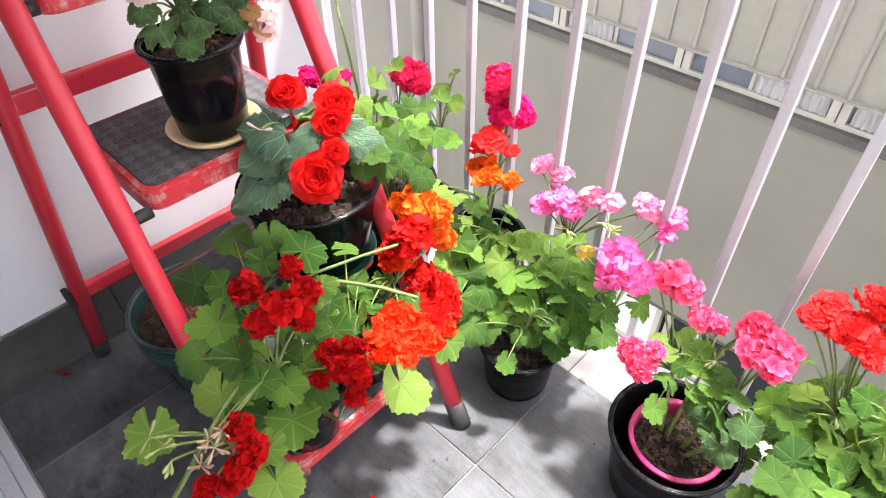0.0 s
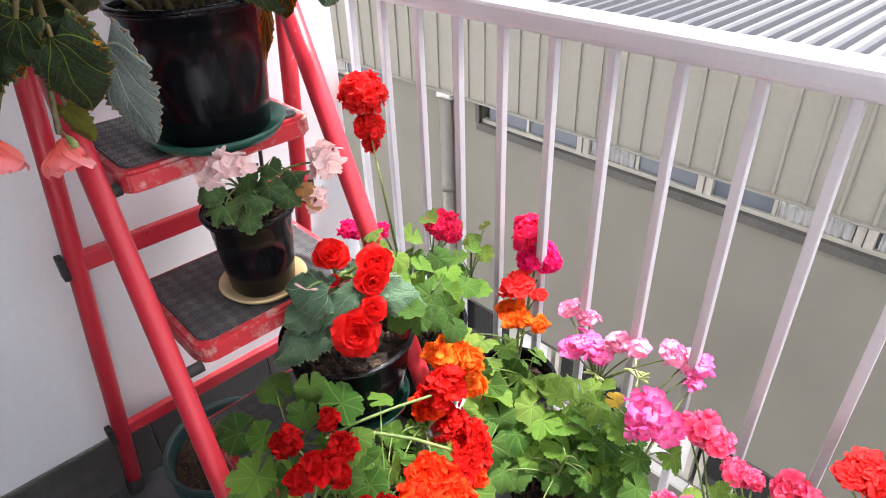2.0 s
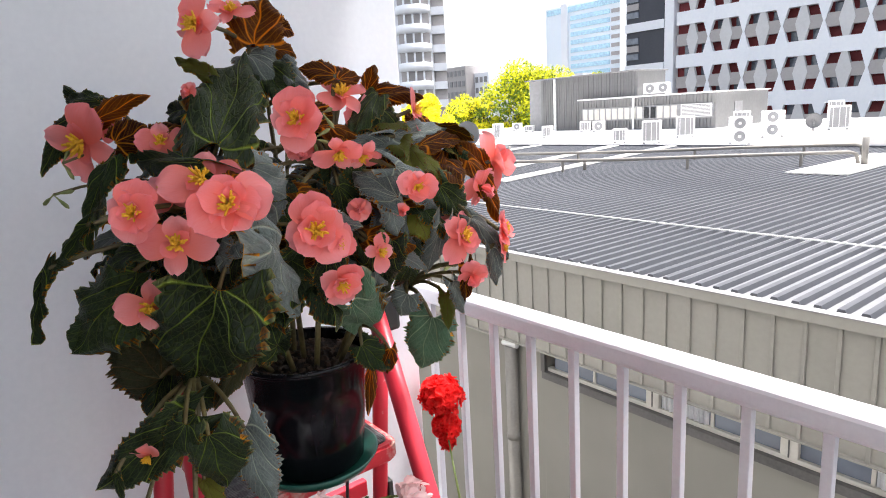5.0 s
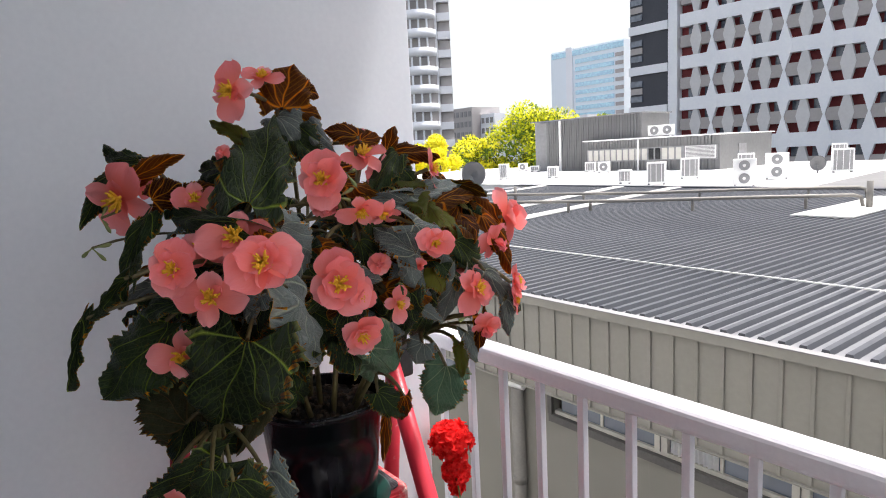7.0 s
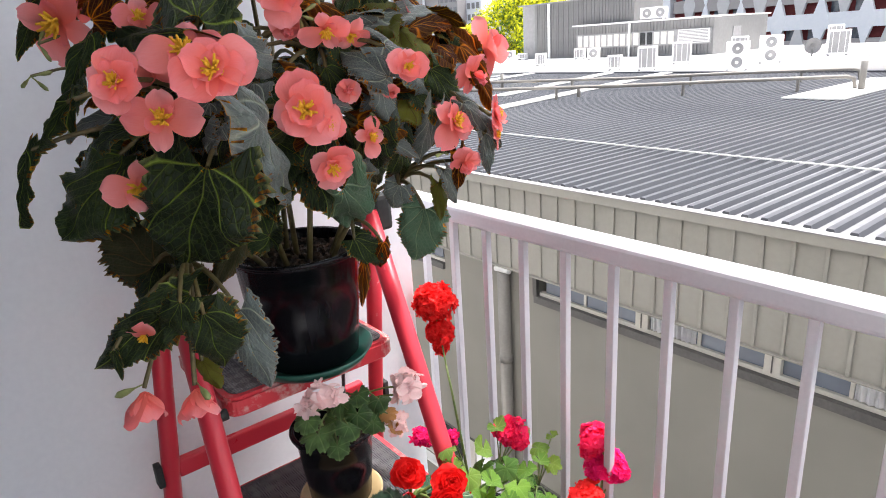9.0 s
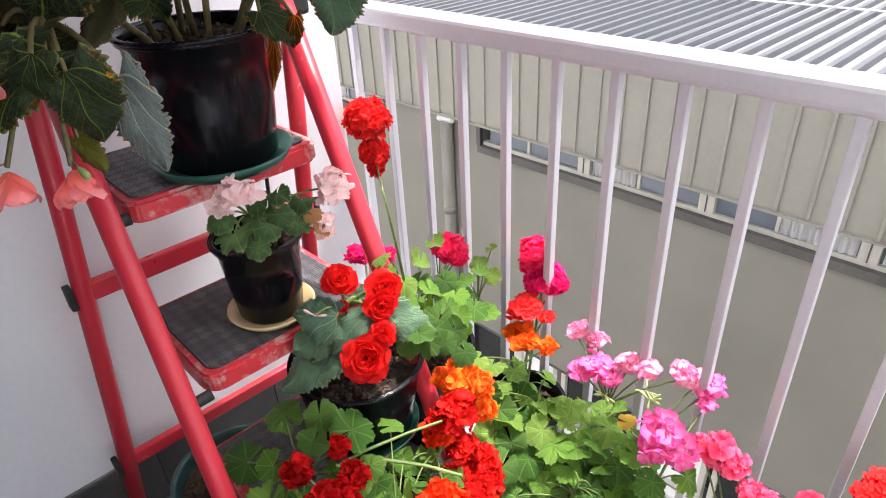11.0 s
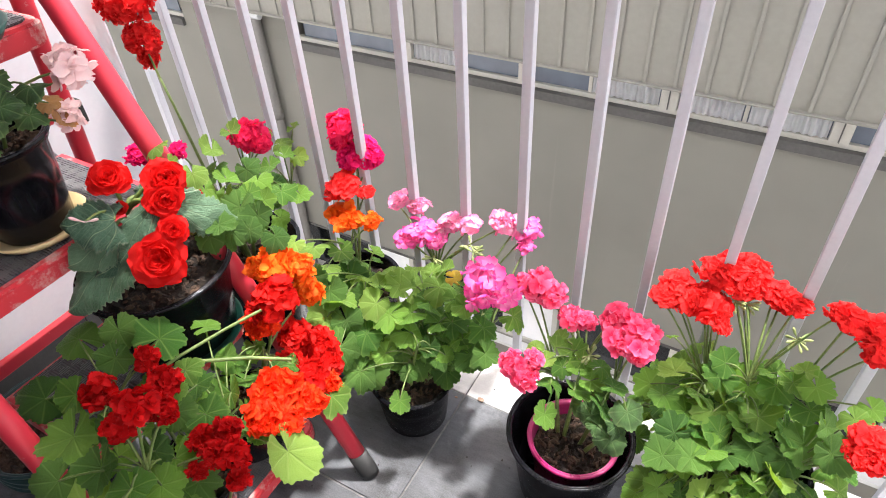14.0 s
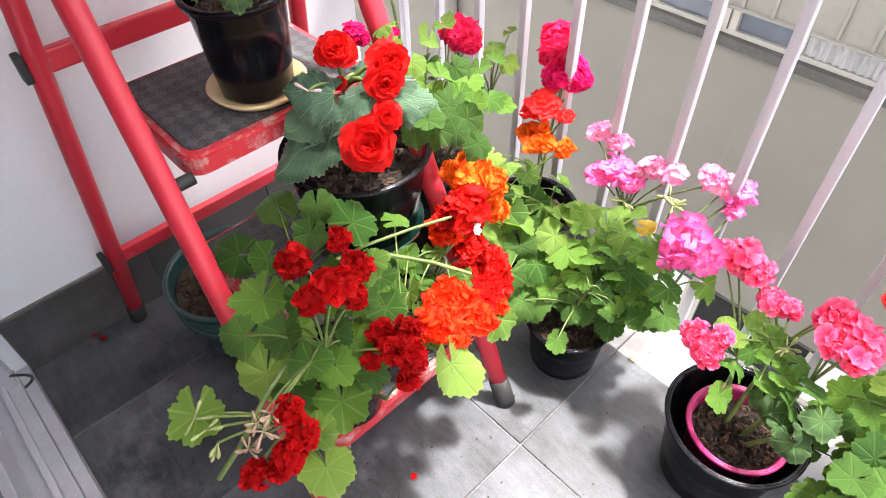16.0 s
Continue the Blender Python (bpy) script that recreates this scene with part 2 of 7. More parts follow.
M_MAGENTAPOT = worn("magenta_plastic", (0.33, 0.012, 0.10), (0.45, 0.03, 0.16), 0.3, 50, 8, 0.05)
M_RAIL = worn("pale_powder_coat", (0.46, 0.455, 0.505), (0.53, 0.525, 0.57), 0.38, 120, 3, 0.06)
M_ALU = worn("anodised_aluminium", (0.42, 0.43, 0.47), (0.55, 0.56, 0.60), 0.4, 160, 5, 0.06, 0.3)
M_RENDER = streaked("painted_render", (0.210, 0.203, 0.178), (0.240, 0.232, 0.204))
M_CLAD = worn("cladding_paint", (0.265, 0.257, 0.226), (0.305, 0.296, 0.262), 0.6, 25, 0.9, 0.12)
M_SILL = worn("dark_sill", (0.07, 0.068, 0.065), (0.12, 0.115, 0.11), 0.7, 40, 2)
M_CREAMFRAME = worn("cream_window_frame", (0.50, 0.485, 0.435), (0.58, 0.565, 0.515), 0.5, 60, 4)
M_PIPE = worn("downpipe_paint", (0.17, 0.16, 0.145), (0.22, 0.21, 0.19), 0.5, 40, 3)
M_GLASS = glassy("window_glass", (0.10, 0.12, 0.155))
M_GLASS_DARK = glassy("dark_window_glass", (0.006, 0.007, 0.009), 0.12)
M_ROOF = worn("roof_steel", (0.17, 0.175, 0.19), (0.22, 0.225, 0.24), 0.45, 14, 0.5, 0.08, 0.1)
# roof steel darkened to put the shade of the rib sides into its colour
M_ROOF_SHADE = worn("shade_toned_roof_steel", (0.055, 0.060, 0.072), (0.085, 0.090, 0.104), 0.45, 14, 0.5, 0.08, 0.1)
M_MEMBRANE = worn("white_roof_membrane", (0.74, 0.74, 0.74), (0.84, 0.84, 0.84), 0.7, 8, 0.4)
M_FLASH = worn("pale_flashing", (0.60, 0.60, 0.59), (0.72, 0.72, 0.71), 0.5, 12, 1)
M_CURTAIN = worn("pale_curtain", (0.84, 0.85, 0.87), (0.92, 0.92, 0.93), 0.9, 40, 6)
M_SHED = worn("grey_shed_cladding", (0.15, 0.15, 0.15), (0.19, 0.19, 0.19), 0.55, 8, 0.5)
M_WHITEBOX = worn("white_unit_casing", (0.70, 0.70, 0.69), (0.80, 0.80, 0.79), 0.5, 20, 2)
M_FLASHGREY = worn("pale_grey_cladding", (0.22, 0.22, 0.225), (0.28, 0.28, 0.285), 0.6, 20, 2)
M_GRILLE = worn("grey_grille", (0.20, 0.20, 0.205), (0.27, 0.27, 0.275), 0.6, 40, 4)
M_DARKBLOCK = worn("charcoal_panel", (0.035, 0.04, 0.055), (0.05, 0.055, 0.07), 0.5, 4, 0.2)
M_WHITEBLOCK = worn("white_facade", (0.78, 0.81, 0.86), (0.86, 0.88, 0.91), 0.6, 3, 0.15)
M_GREYBLOCK = worn("grey_facade_panel", (0.36, 0.34, 0.335), (0.42, 0.40, 0.395), 0.6, 3, 0.15)
M_SCREEN = worn("pale_screen_panel", (0.56, 0.56, 0.565), (0.64, 0.64, 0.645), 0.6, 3, 0.15)
M_MAROON = worn("maroon_recess", (0.16, 0.02, 0.025), (0.24, 0.035, 0.04), 0.6, 3, 0.2)
M_BLUEGLASS = glassy("blue_tower_glass", (0.36, 0.56, 0.74), 0.25)
M_PALEBLUE = worn("pale_blue_facade", (0.76, 0.84, 0.90), (0.82, 0.88, 0.93), 0.5, 2, 0.1)
M_ASPHALT = worn("asphalt", (0.04, 0.04, 0.042), (0.07, 0.07, 0.07), 0.85, 20, 0.6, 0.3)
# pale paint of the unseen wall, kept bright to bounce light
M_ROOM = worn("bounce_wall_paint", (0.78, 0.78, 0.78), (0.84, 0.84, 0.84), 0.7, 40, 2)
M_SOIL = worn("potting_soil", (0.006, 0.004, 0.003), (0.032, 0.020, 0.013), 0.95, 240, 60, 0.9, 0.0, 0.006)
M_BARK = worn("chip_mulch", (0.018, 0.010, 0.006), (0.10, 0.058, 0.036), 0.9, 200, 60, 0.8, 0.0, 0.004)
M_STEM = worn("green_stem", (0.07, 0.12, 0.025), (0.16, 0.21, 0.055), 0.5, 120, 30, 0.2)
M_STEM_BROWN = worn("brown_stem", (0.07, 0.055, 0.02), (0.16, 0.13, 0.05), 0.5, 120, 30, 0.3)
M_PALE_BUD = worn("pale_green_bud", (0.15, 0.20, 0.06), (0.30, 0.33, 0.13), 0.6, 120, 30, 0.2)
M_DRY = worn("dried_petals", (0.20, 0.12, 0.08), (0.40, 0.29, 0.21), 0.9, 120, 30, 0.3)
M_YELLOW = worn("yellow_stamens", (0.75, 0.36, 0.01), (0.85, 0.52, 0.03), 0.6, 300, 60, 0.5)
M_TRUNK = worn("tree_bark", (0.07, 0.05, 0.035), (0.14, 0.11, 0.08), 0.9, 12, 2, 0.5)
M_LEAF = leafy("geranium_leaf", (0.033, 0.108, 0.017), (0.175, 0.330, 0.052), (0.30, 0.45, 0.14), "round", 0.32, 0.42, None, 0.0, 1.0, 0.25)
M_LEAF_LIGHT = leafy("light_geranium_leaf", (0.075, 0.170, 0.026), (0.240, 0.370, 0.075), (0.38, 0.49, 0.18), "round", 0.33, 0.42, None, 0.0, 1.0, 0.25)
M_LEAF_DULL = leafy("dull_geranium_leaf", (0.025, 0.070, 0.022), (0.10, 0.190, 0.060), (0.24, 0.34, 0.15), "round", 0.2, 0.5, (0.03, 0.055, 0.02), 0.0, 1.0, 0.25)
# darker copy of the geranium leaf, with shade put into its colour
M_LEAF_SHADE = leafy("shaded_geranium_leaf", (0.022, 0.072, 0.013), (0.095, 0.190, 0.038), (0.18, 0.28, 0.09), "round", 0.25, 0.42, None, 0.0, 1.0, 0.22)
M_LEAF_YELLOW = leafy("yellowing_geranium_leaf", (0.42, 0.24, 0.02), (0.55, 0.38, 0.04), (0.5, 0.4, 0.1), "round", 0.3)
M_BEGOLIVE = leafy("olive_begonia_leaf", (0.030, 0.034, 0.010), (0.080, 0.076, 0.024), (0.14, 0.09, 0.035), "long", 0.30, 0.5, None, 0.05)
M_BEGYELLOW = leafy("yellow_green_begonia_leaf", (0.10, 0.12, 0.015), (0.26, 0.28, 0.04), (0.12, 0.05, 0.02), "long", 0.35, 0.5, None, 0.0)
M_REDCRIMSON = petals("blood_red_petal", (0.52, 0.003, 0.004), (0.80, 0.022, 0.016))
M_HOTRED = petals("rose_crimson_petal", (0.80, 0.005, 0.11), (0.94, 0.03, 0.26))
M_LEAF_BROWN = leafy("dying_geranium_leaf", (0.35, 0.16, 0.05), (0.45, 0.25, 0.10), (0.5, 0.3, 0.15), "round")
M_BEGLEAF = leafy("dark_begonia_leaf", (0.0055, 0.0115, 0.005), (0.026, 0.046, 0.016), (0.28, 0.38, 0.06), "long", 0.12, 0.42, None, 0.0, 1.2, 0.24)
# silvery colour stands in for sky sheen on the dark begonia leaves
M_BEGLEAF_SHEEN = leafy("sheen_toned_begonia_leaf", (0.045, 0.065, 0.062), (0.20, 0.24, 0.23), (0.48, 0.54, 0.42), "long", 0.08, 0.42, None, 0.10, 0.9, 0.5)
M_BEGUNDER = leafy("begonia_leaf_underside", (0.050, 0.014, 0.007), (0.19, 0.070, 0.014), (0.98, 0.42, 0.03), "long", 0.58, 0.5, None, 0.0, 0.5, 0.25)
M_BEGGREEN = leafy("green_begonia_leaf", (0.030, 0.088, 0.050), (0.120, 0.215, 0.120), (0.34, 0.46, 0.30), "long", 0.16, 0.45, None, 0.06, 1.2, 0.35)
M_PEACH = petals("peach_petal", (0.94, 0.18, 0.20), (0.99, 0.47, 0.50), (0.95, 0.23, 0.18), 0.42, 0.3)
M_REDBEG = petals("scarlet_begonia_petal", (0.62, 0.006, 0.006), (0.80, 0.020, 0.018))
M_REDGER = petals("deep_red_petal", (0.30, 0.001, 0.002), (0.62, 0.006, 0.008))
M_SCARLET = petals("scarlet_petal", (0.78, 0.008, 0.014), (0.95, 0.055, 0.050))
M_VERMILION = petals("vermilion_petal", (0.80, 0.012, 0.005), (0.97, 0.085, 0.015))
M_ORANGE = petals("orange_petal", (0.85, 0.06, 0.006), (0.95, 0.25, 0.02))
M_MAGENTA = petals("crimson_pink_petal", (0.84, 0.007, 0.075), (0.95, 0.05, 0.20))
M_PINK = petals("pink_petal", (0.88, 0.09, 0.34), (0.95, 0.32, 0.55), (0.95, 0.62, 0.74))
M_SALMON = petals("salmon_pink_petal", (0.92, 0.045, 0.19), (0.96, 0.27, 0.44), (0.86, 0.012, 0.09))
M_HOTPINK = petals("hot_pink_petal", (0.84, 0.018, 0.28), (0.95, 0.13, 0.48), (0.94, 0.35, 0.62))
M_PALEPINK = petals("pale_pink_petal", (0.91, 0.60, 0.60), (0.95, 0.83, 0.83))
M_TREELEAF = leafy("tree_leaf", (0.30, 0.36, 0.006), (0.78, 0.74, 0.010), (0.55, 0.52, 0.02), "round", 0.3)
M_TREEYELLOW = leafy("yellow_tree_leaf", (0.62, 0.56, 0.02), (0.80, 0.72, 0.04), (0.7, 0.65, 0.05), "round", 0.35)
# shade inside the crowns is put into this darker leaf colour
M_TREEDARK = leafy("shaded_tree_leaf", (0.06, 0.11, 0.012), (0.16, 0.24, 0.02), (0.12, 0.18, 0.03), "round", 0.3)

# ---------------------------------------------------------------- building helpers


def mesh_of(bm, name):
    me = bpy.data.meshes.new(name)
    bm.normal_update()
    bm.to_mesh(me)
    bm.free()
    return me


def put(name, mesh, parent=None, m=None, material=None, label=""):
    ob = new(name, mesh)
    if material is not None and not mesh.materials:
        mesh.materials.append(material)
    if parent is not None:
        ob.parent = parent
    if m is not None:
        ob.matrix_basis = m
    return tagged(ob, label)


def part(name, bm, material, parent=None, label="", m=None, smooth=False):
    me = mesh_of(bm, name)
    if smooth:
        for p in me.polygons:
            p.use_smooth = True
    return put(name, me, parent, m, material, label)


def thing(name, label, category, at=(0, 0, 0), group="", kind=""):
    ob = new(name)
    ob.location = at
    ob.empty_display_size = 0.05
    return tagged(ob, label, category, group, kind)


def box(bm, lo, hi, bevel=0.0, seg=2):
    lo, hi = Vector(lo), Vector(hi)
    r = bmesh.ops.create_cube(bm, size=1.0, matrix=Matrix.Translation((lo + hi) / 2) @ Matrix.Diagonal((*(hi - lo), 1)))
    if bevel:
        edges = list({e for v in r["verts"] for e in v.link_edges})
        bmesh.ops.bevel(bm, geom=edges, offset=bevel, segments=seg, affect="EDGES", profile=0.6)
    return bm


def slab(name, lo, hi, material, parent=None, bevel=0.0, label=""):
    return part(name, box(bmesh.new(), lo, hi, bevel), material, parent, label)


def tube(bm, pts, radii, n=8, cap=True, squash=None):
    """A tube through pts, with a radius for each."""
    pts = [Vector(p) for p in pts]
    rings, side = [], None
    for i, p in enumerate(pts):
        d = (pts[min(i + 1, len(pts) - 1)] - pts[max(i - 1, 0)]).normalized()
        if side is None:
            side = d.orthogonal().normalized() if abs(d.z) < 0.98 or squash is None else Vector((0, 1, 0))
        side = (side - d * side.dot(d)).normalized()
        up = d.cross(side)
        r = radii[i] if isinstance(radii, (list, tuple)) else radii
        k = squash or 1.0
        rings.append([bm.verts.new(p + (side * math.cos(a) + up * math.sin(a) * k) * r) for a in (2 * math.pi * j / n for j in range(n))])
    for a, b in zip(rings, rings[1:]):
        for j in range(n):
            bm.faces.new((a[j], a[(j + 1) % n], b[(j + 1) % n], b[j])).smooth = True
    if cap:
        bm.faces.new(rings[0][::-1])
        bm.faces.new(rings[-1])
    return bm


def lathe(bm, profile, n=40, centre=(0, 0)):
    """A body turned round a vertical line, from (radius, height) pairs."""
    rings = []
    for r, z in profile:
        if r < 1e-5:
            rings.append([bm.verts.new((centre[0], centre[1], z))] * n)
        else:
            rings.append([bm.verts.new((centre[0] + r * math.cos(2 * math.pi * j / n), centre[1] + r * math.sin(2 * math.pi * j / n), z)) for j in range(n)])
    for a, b in zip(rings, rings[1:]):
        for j in range(n):
            vs = [a[j], a[(j + 1) % n], b[(j + 1) % n], b[j]]
            vs = [v for i, v in enumerate(vs) if v not in vs[:i]]
            if len(vs) > 2:
                bm.faces.new(vs).smooth = True
    return bm


def arc(a, b, sag, n=6):
    """Points from a to b, bowed by the vector sag in the middle."""
    a, b, sag = Vector(a), Vector(b), Vector(sag)
    return [a.lerp(b, i / n) + sag * (4 * (i / n) * (1 - i / n)) for i in range(n + 1)]


def facing(at, normal, turn=0.0, scale=1.0, tip=None):
    """A pose whose z is the normal; y points to tip (a direction) where given, then it turns round z."""
    z = Vector(normal).normalized()
    y = Vector(tip) if tip is not None else Vector((0, 0, 1)) if abs(z.z) < 0.95 else Vector((0, 1, 0))
    y = (y - z * y.dot(z))
    y = y.normalized() if y.length > 1e-4 else z.orthogonal().normalized()
    x = y.cross(z)
    m = Matrix((x, y, z)).transposed().to_4x4()
    return Matrix.Translation(at) @ m @ Matrix.Rotation(turn, 4, "Z") @ Matrix.Scale(scale, 4)

# ---------------------------------------------------------------- the balcony
RAIL_Y, WALL_X, WALL_END = 0.45, -0.82, 0.325
FLOOR_X0, FLOOR_X1, FLOOR_Y0, FLOOR_Y1 = WALL_X, 2.4, -0.60, 0.437

tagged(slab("balcony_slab", (-2.6, -0.62, -0.22), (3.2, FLOOR_Y1 - 0.003, -0.009), M_CONCRETE), "grey concrete balcony slab under the tiles", "slab", kind="structure")
floor = tagged(slab("floor", (FLOOR_X0, FLOOR_Y0, -0.009), (FLOOR_X1, FLOOR_Y1, -0.0025), M_GROUT), "balcony floor of square grey slate-look tiles", "floor", kind="structure")
tagged(slab("wall_left", (WALL_X - 0.16, -0.774, -0.009), (WALL_X, WALL_END, 2.9), M_WALL, bevel=0.003), "smooth white painted balcony dividing wall", "wall", kind="structure")
# right-hand wall is out of view, kept low to let sky light in
tagged(slab("wall_right", (2.4, -0.6, -0.009), (2.56, WALL_END, 1.0), M_WALL, bevel=0.003), "unseen low white wall added at the right end", "wall", kind="structure")
# overhead slab is out of view, added and sized to shape the light
tagged(slab("ceiling", (-0.81, -0.774, 2.50), (0.50, 0.46, 2.65), M_WALL), "unseen white slab added overhead to shade the balcony", "ceiling", kind="structure")
# unseen wall behind the walker, added to bounce light and block low sky
tagged(slab("wall_behind", (-14, -0.93, -6), (16, -0.775, 9), M_ROOM), "unseen pale wall added behind the walker to bounce light", "wall", kind="structure")

# skirting of dark tiles along the dividing wall
skirting = tagged(slab("baseboard", (WALL_X, FLOOR_Y0, -0.0024), (WALL_X + 0.006, WALL_END - 0.004, 0.150), M_GROUT), "row of charcoal skirting tiles on the wall", "skirting", kind="structure")
for i, (y0, y1) in enumerate(((-0.597, -0.303), (-0.300, -0.003), (0.0, 0.297), (0.300, 0.319))):
    slab("tile", (WALL_X + 0.004, y0, 0.001), (WALL_X + 0.012, y1, 0.148), M_SKIRT, skirting, 0.0012)

# floor tiles
TILE_MESHES = {}


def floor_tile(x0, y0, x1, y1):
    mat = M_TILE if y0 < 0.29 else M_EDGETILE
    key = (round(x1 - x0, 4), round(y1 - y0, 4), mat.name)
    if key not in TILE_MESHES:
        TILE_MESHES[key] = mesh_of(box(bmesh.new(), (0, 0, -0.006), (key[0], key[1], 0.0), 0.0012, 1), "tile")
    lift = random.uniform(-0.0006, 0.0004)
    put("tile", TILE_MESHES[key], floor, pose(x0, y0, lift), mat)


xs = [FLOOR_X0] + [round(-0.6 + 0.3 * k, 3) for k in range(10)] + [FLOOR_X1]
ys = [FLOOR_Y0, -0.3, 0.0, 0.3, FLOOR_Y1]
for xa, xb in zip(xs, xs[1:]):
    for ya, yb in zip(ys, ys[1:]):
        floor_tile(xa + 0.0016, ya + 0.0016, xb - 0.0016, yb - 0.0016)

# sliding door: sill with tracks, jamb and the fixed leaf beside it
door = thing("door_1", "grey aluminium sliding door frame with a ridged sill", "door", (-0.82, -0.62, 0), kind="structure")


def door_part(name, lo, hi, mat=M_ALU, bev=0.002):
    o = door.location
    return part(name, box(bmesh.new(), Vector(lo) - o, Vector(hi) - o, bev), mat, door)


door_part("sill_nosing", (-0.819, -0.625, 0.0), (1.9, -0.602, 0.014))
door_part("sill", (-0.819, -0.77, 0.0), (1.9, -0.6255, 0.022))
for y in (-0.655, -0.70, -0.745):
    door_part("track", (-0.819, y - 0.006, 0.0225), (1.9, y + 0.006, 0.038), M_ALU, 0.001)
door_part("jamb", (-0.819, -0.77, 0.0225), (-0.775, -0.628, 2.44))
door_part("bottom_rail", (-0.773, -0.725, 0.039), (-0.05, -0.685, 0.125))
door_part("stile", (-0.773, -0.725, 0.1255), (-0.715, -0.685, 2.40))
door_part("stile", (-0.105, -0.725, 0.1255), (-0.05, -0.685, 2.40))
door_part("pane", (-0.7145, -0.708, 0.1255), (-0.1055, -0.702, 2.40), M_GLASS_DARK, 0.0)
door_part("head", (-0.773, -0.77, 2.401), (1.9, -0.628, 2.44))
bm = tube(bmesh.new(), arc((0.035, -0.02, 0.05), (0.075, 0.0, 0.035), (0.02, 0.03, 0.012)), 0.003, 6)
part("latch_loop", bm, M_STEEL_DARK, door)

# ---------------------------------------------------------------- railing
railing = thing("railing", "pale lilac-white powder-coated metal balcony railing with square bars", "railing", (0, RAIL_Y, 0), kind="structure")
bm = bmesh.new()
box(bm, (-2.6, -0.026, 0.923), (3.2, 0.032, 0.971), 0.019, 5)
part("top_rail", bm, M_RAIL, railing)
bar_mesh = mesh_of(box(bmesh.new(), (-0.0084, -0.0084, -0.15), (0.0084, 0.0084, 0.9285), 0.0018, 2), "baluster")
for k in range(-17, 31):
    put("baluster", bar_mesh, railing, pose(-0.557 + 0.1222 * k, 0, 0, 0, 0, random.uniform(-1.5, 1.5)), M_RAIL)

# ---------------------------------------------------------------- stepladder
ladder = thing("stepladder", "red enamelled steel stepladder with black ribbed treads", "ladder", (-0.43, -0.12, 0))
LO = ladder.location
RAIL_TOP = {"left": Vector((-0.586, -0.287, 1.075)), "right": Vector((-0.533, 0.042, 1.075))}
RAIL_FOOT = {"left": Vector((-0.104, -0.337, 0.0)), "right": Vector((-0.078, 0.046, 0.0))}
LEG_TOP = {"left": Vector((-0.664, -0.288, 1.06)), "right": Vector((-0.598, 0.092, 1.06))}
LEG_FOOT = {"left": Vector((-0.786, -0.378, 0.0)), "right": Vector((-0.785, 0.115, 0.0))}


def along(a, b, z):
    return a.lerp(b, (z - a.z) / (b.z - a.z))


for side in ("left", "right"):
    a, b = RAIL_FOOT[side], RAIL_TOP[side]
    part("front_rail", tube(bmesh.new(), [along(a, b, z) - LO for z in (0.045, 0.4, 0.8, 1.075)], 0.0172, 16, True, 0.80), M_RED, ladder)
    part("rubber_foot", tube(bmesh.new(), [along(a, b, z) - LO for z in (0.0, 0.012, 0.058)], [0.0185, 0.0195, 0.0192], 16, True, 0.82), M_RUBBER, ladder)
    a, b = LEG_FOOT[side], LEG_TOP[side]
    part("rear_leg", tube(bmesh.new(), [along(a, b, z) - LO for z in (0.035, 0.4, 0.8, 1.06)], 0.0165, 12, True, 0.85), M_RED, ladder)
    part("rubber_foot", tube(bmesh.new(), [along(a, b, z) - LO for z in (0.0, 0.01, 0.045)], [0.0178, 0.019, 0.0186], 12, True, 0.85), M_RUBBER, ladder)
    p = (RAIL_TOP[side] + LEG_TOP[side]) / 2 - LO
    part("hinge_cap", box(bmesh.new(), p + Vector((-0.045, -0.019, -0.03)), p + Vector((0.045, 0.019, 0.035)), 0.008), M_RUBBER, ladder)
    for z in (0.20, 0.63):
        q = along(LEG_FOOT[side], LEG_TOP[side], z) - LO
        out = -0.021 if side == "left" else 0.021
        part("bolt_clip", box(bmesh.new(), q + Vector((-0.012, out - 0.006, -0.022)), q + Vector((0.012, out + 0.006, 0.022)), 0.003), M_RUBBER, ladder)
for z, h in ((0.20, 0.030), (0.63, 0.036)):
    a, b = along(LEG_FOOT["left"], LEG_TOP["left"], z) - LO, along(LEG_FOOT["right"], LEG_TOP["right"], z) - LO
    part("cross_bar", box(bmesh.new(), (a.x - 0.009, a.y + 0.012, z - h / 2), (a.x + 0.009, b.y - 0.012, z + h / 2), 0.004), M_RED, ladder)


def rounded_plate(bm, x0, x1, y0, y1, z0, z1, r, bevel):
    """A plate with rounded front corners (at x1) and softened edges."""
    loop = [(x0, y0), *((x1 - r + r * math.cos(t), y0 + r + r * math.sin(t)) for t in np.linspace(-math.pi / 2, 0, 7)),
            *((x1 - r + r * math.cos(t), y1 - r + r * math.sin(t)) for t in np.linspace(0, math.pi / 2, 7)), (x0, y1)]
    f = bm.faces.new([bm.verts.new((x, y, z0)) for x, y in loop])
    r_ = bmesh.ops.extrude_face_region(bm, geom=[f])
    bmesh.ops.translate(bm, verts=[v for v in r_["geom"] if isinstance(v, bmesh.types.BMVert)], vec=(0, 0, z1 - z0))
    bmesh.ops.recalc_face_normals(bm, faces=bm.faces[:])
    bmesh.ops.bevel(bm, geom=bm.edges[:], offset=bevel, segments=2, affect="EDGES")
    return bm


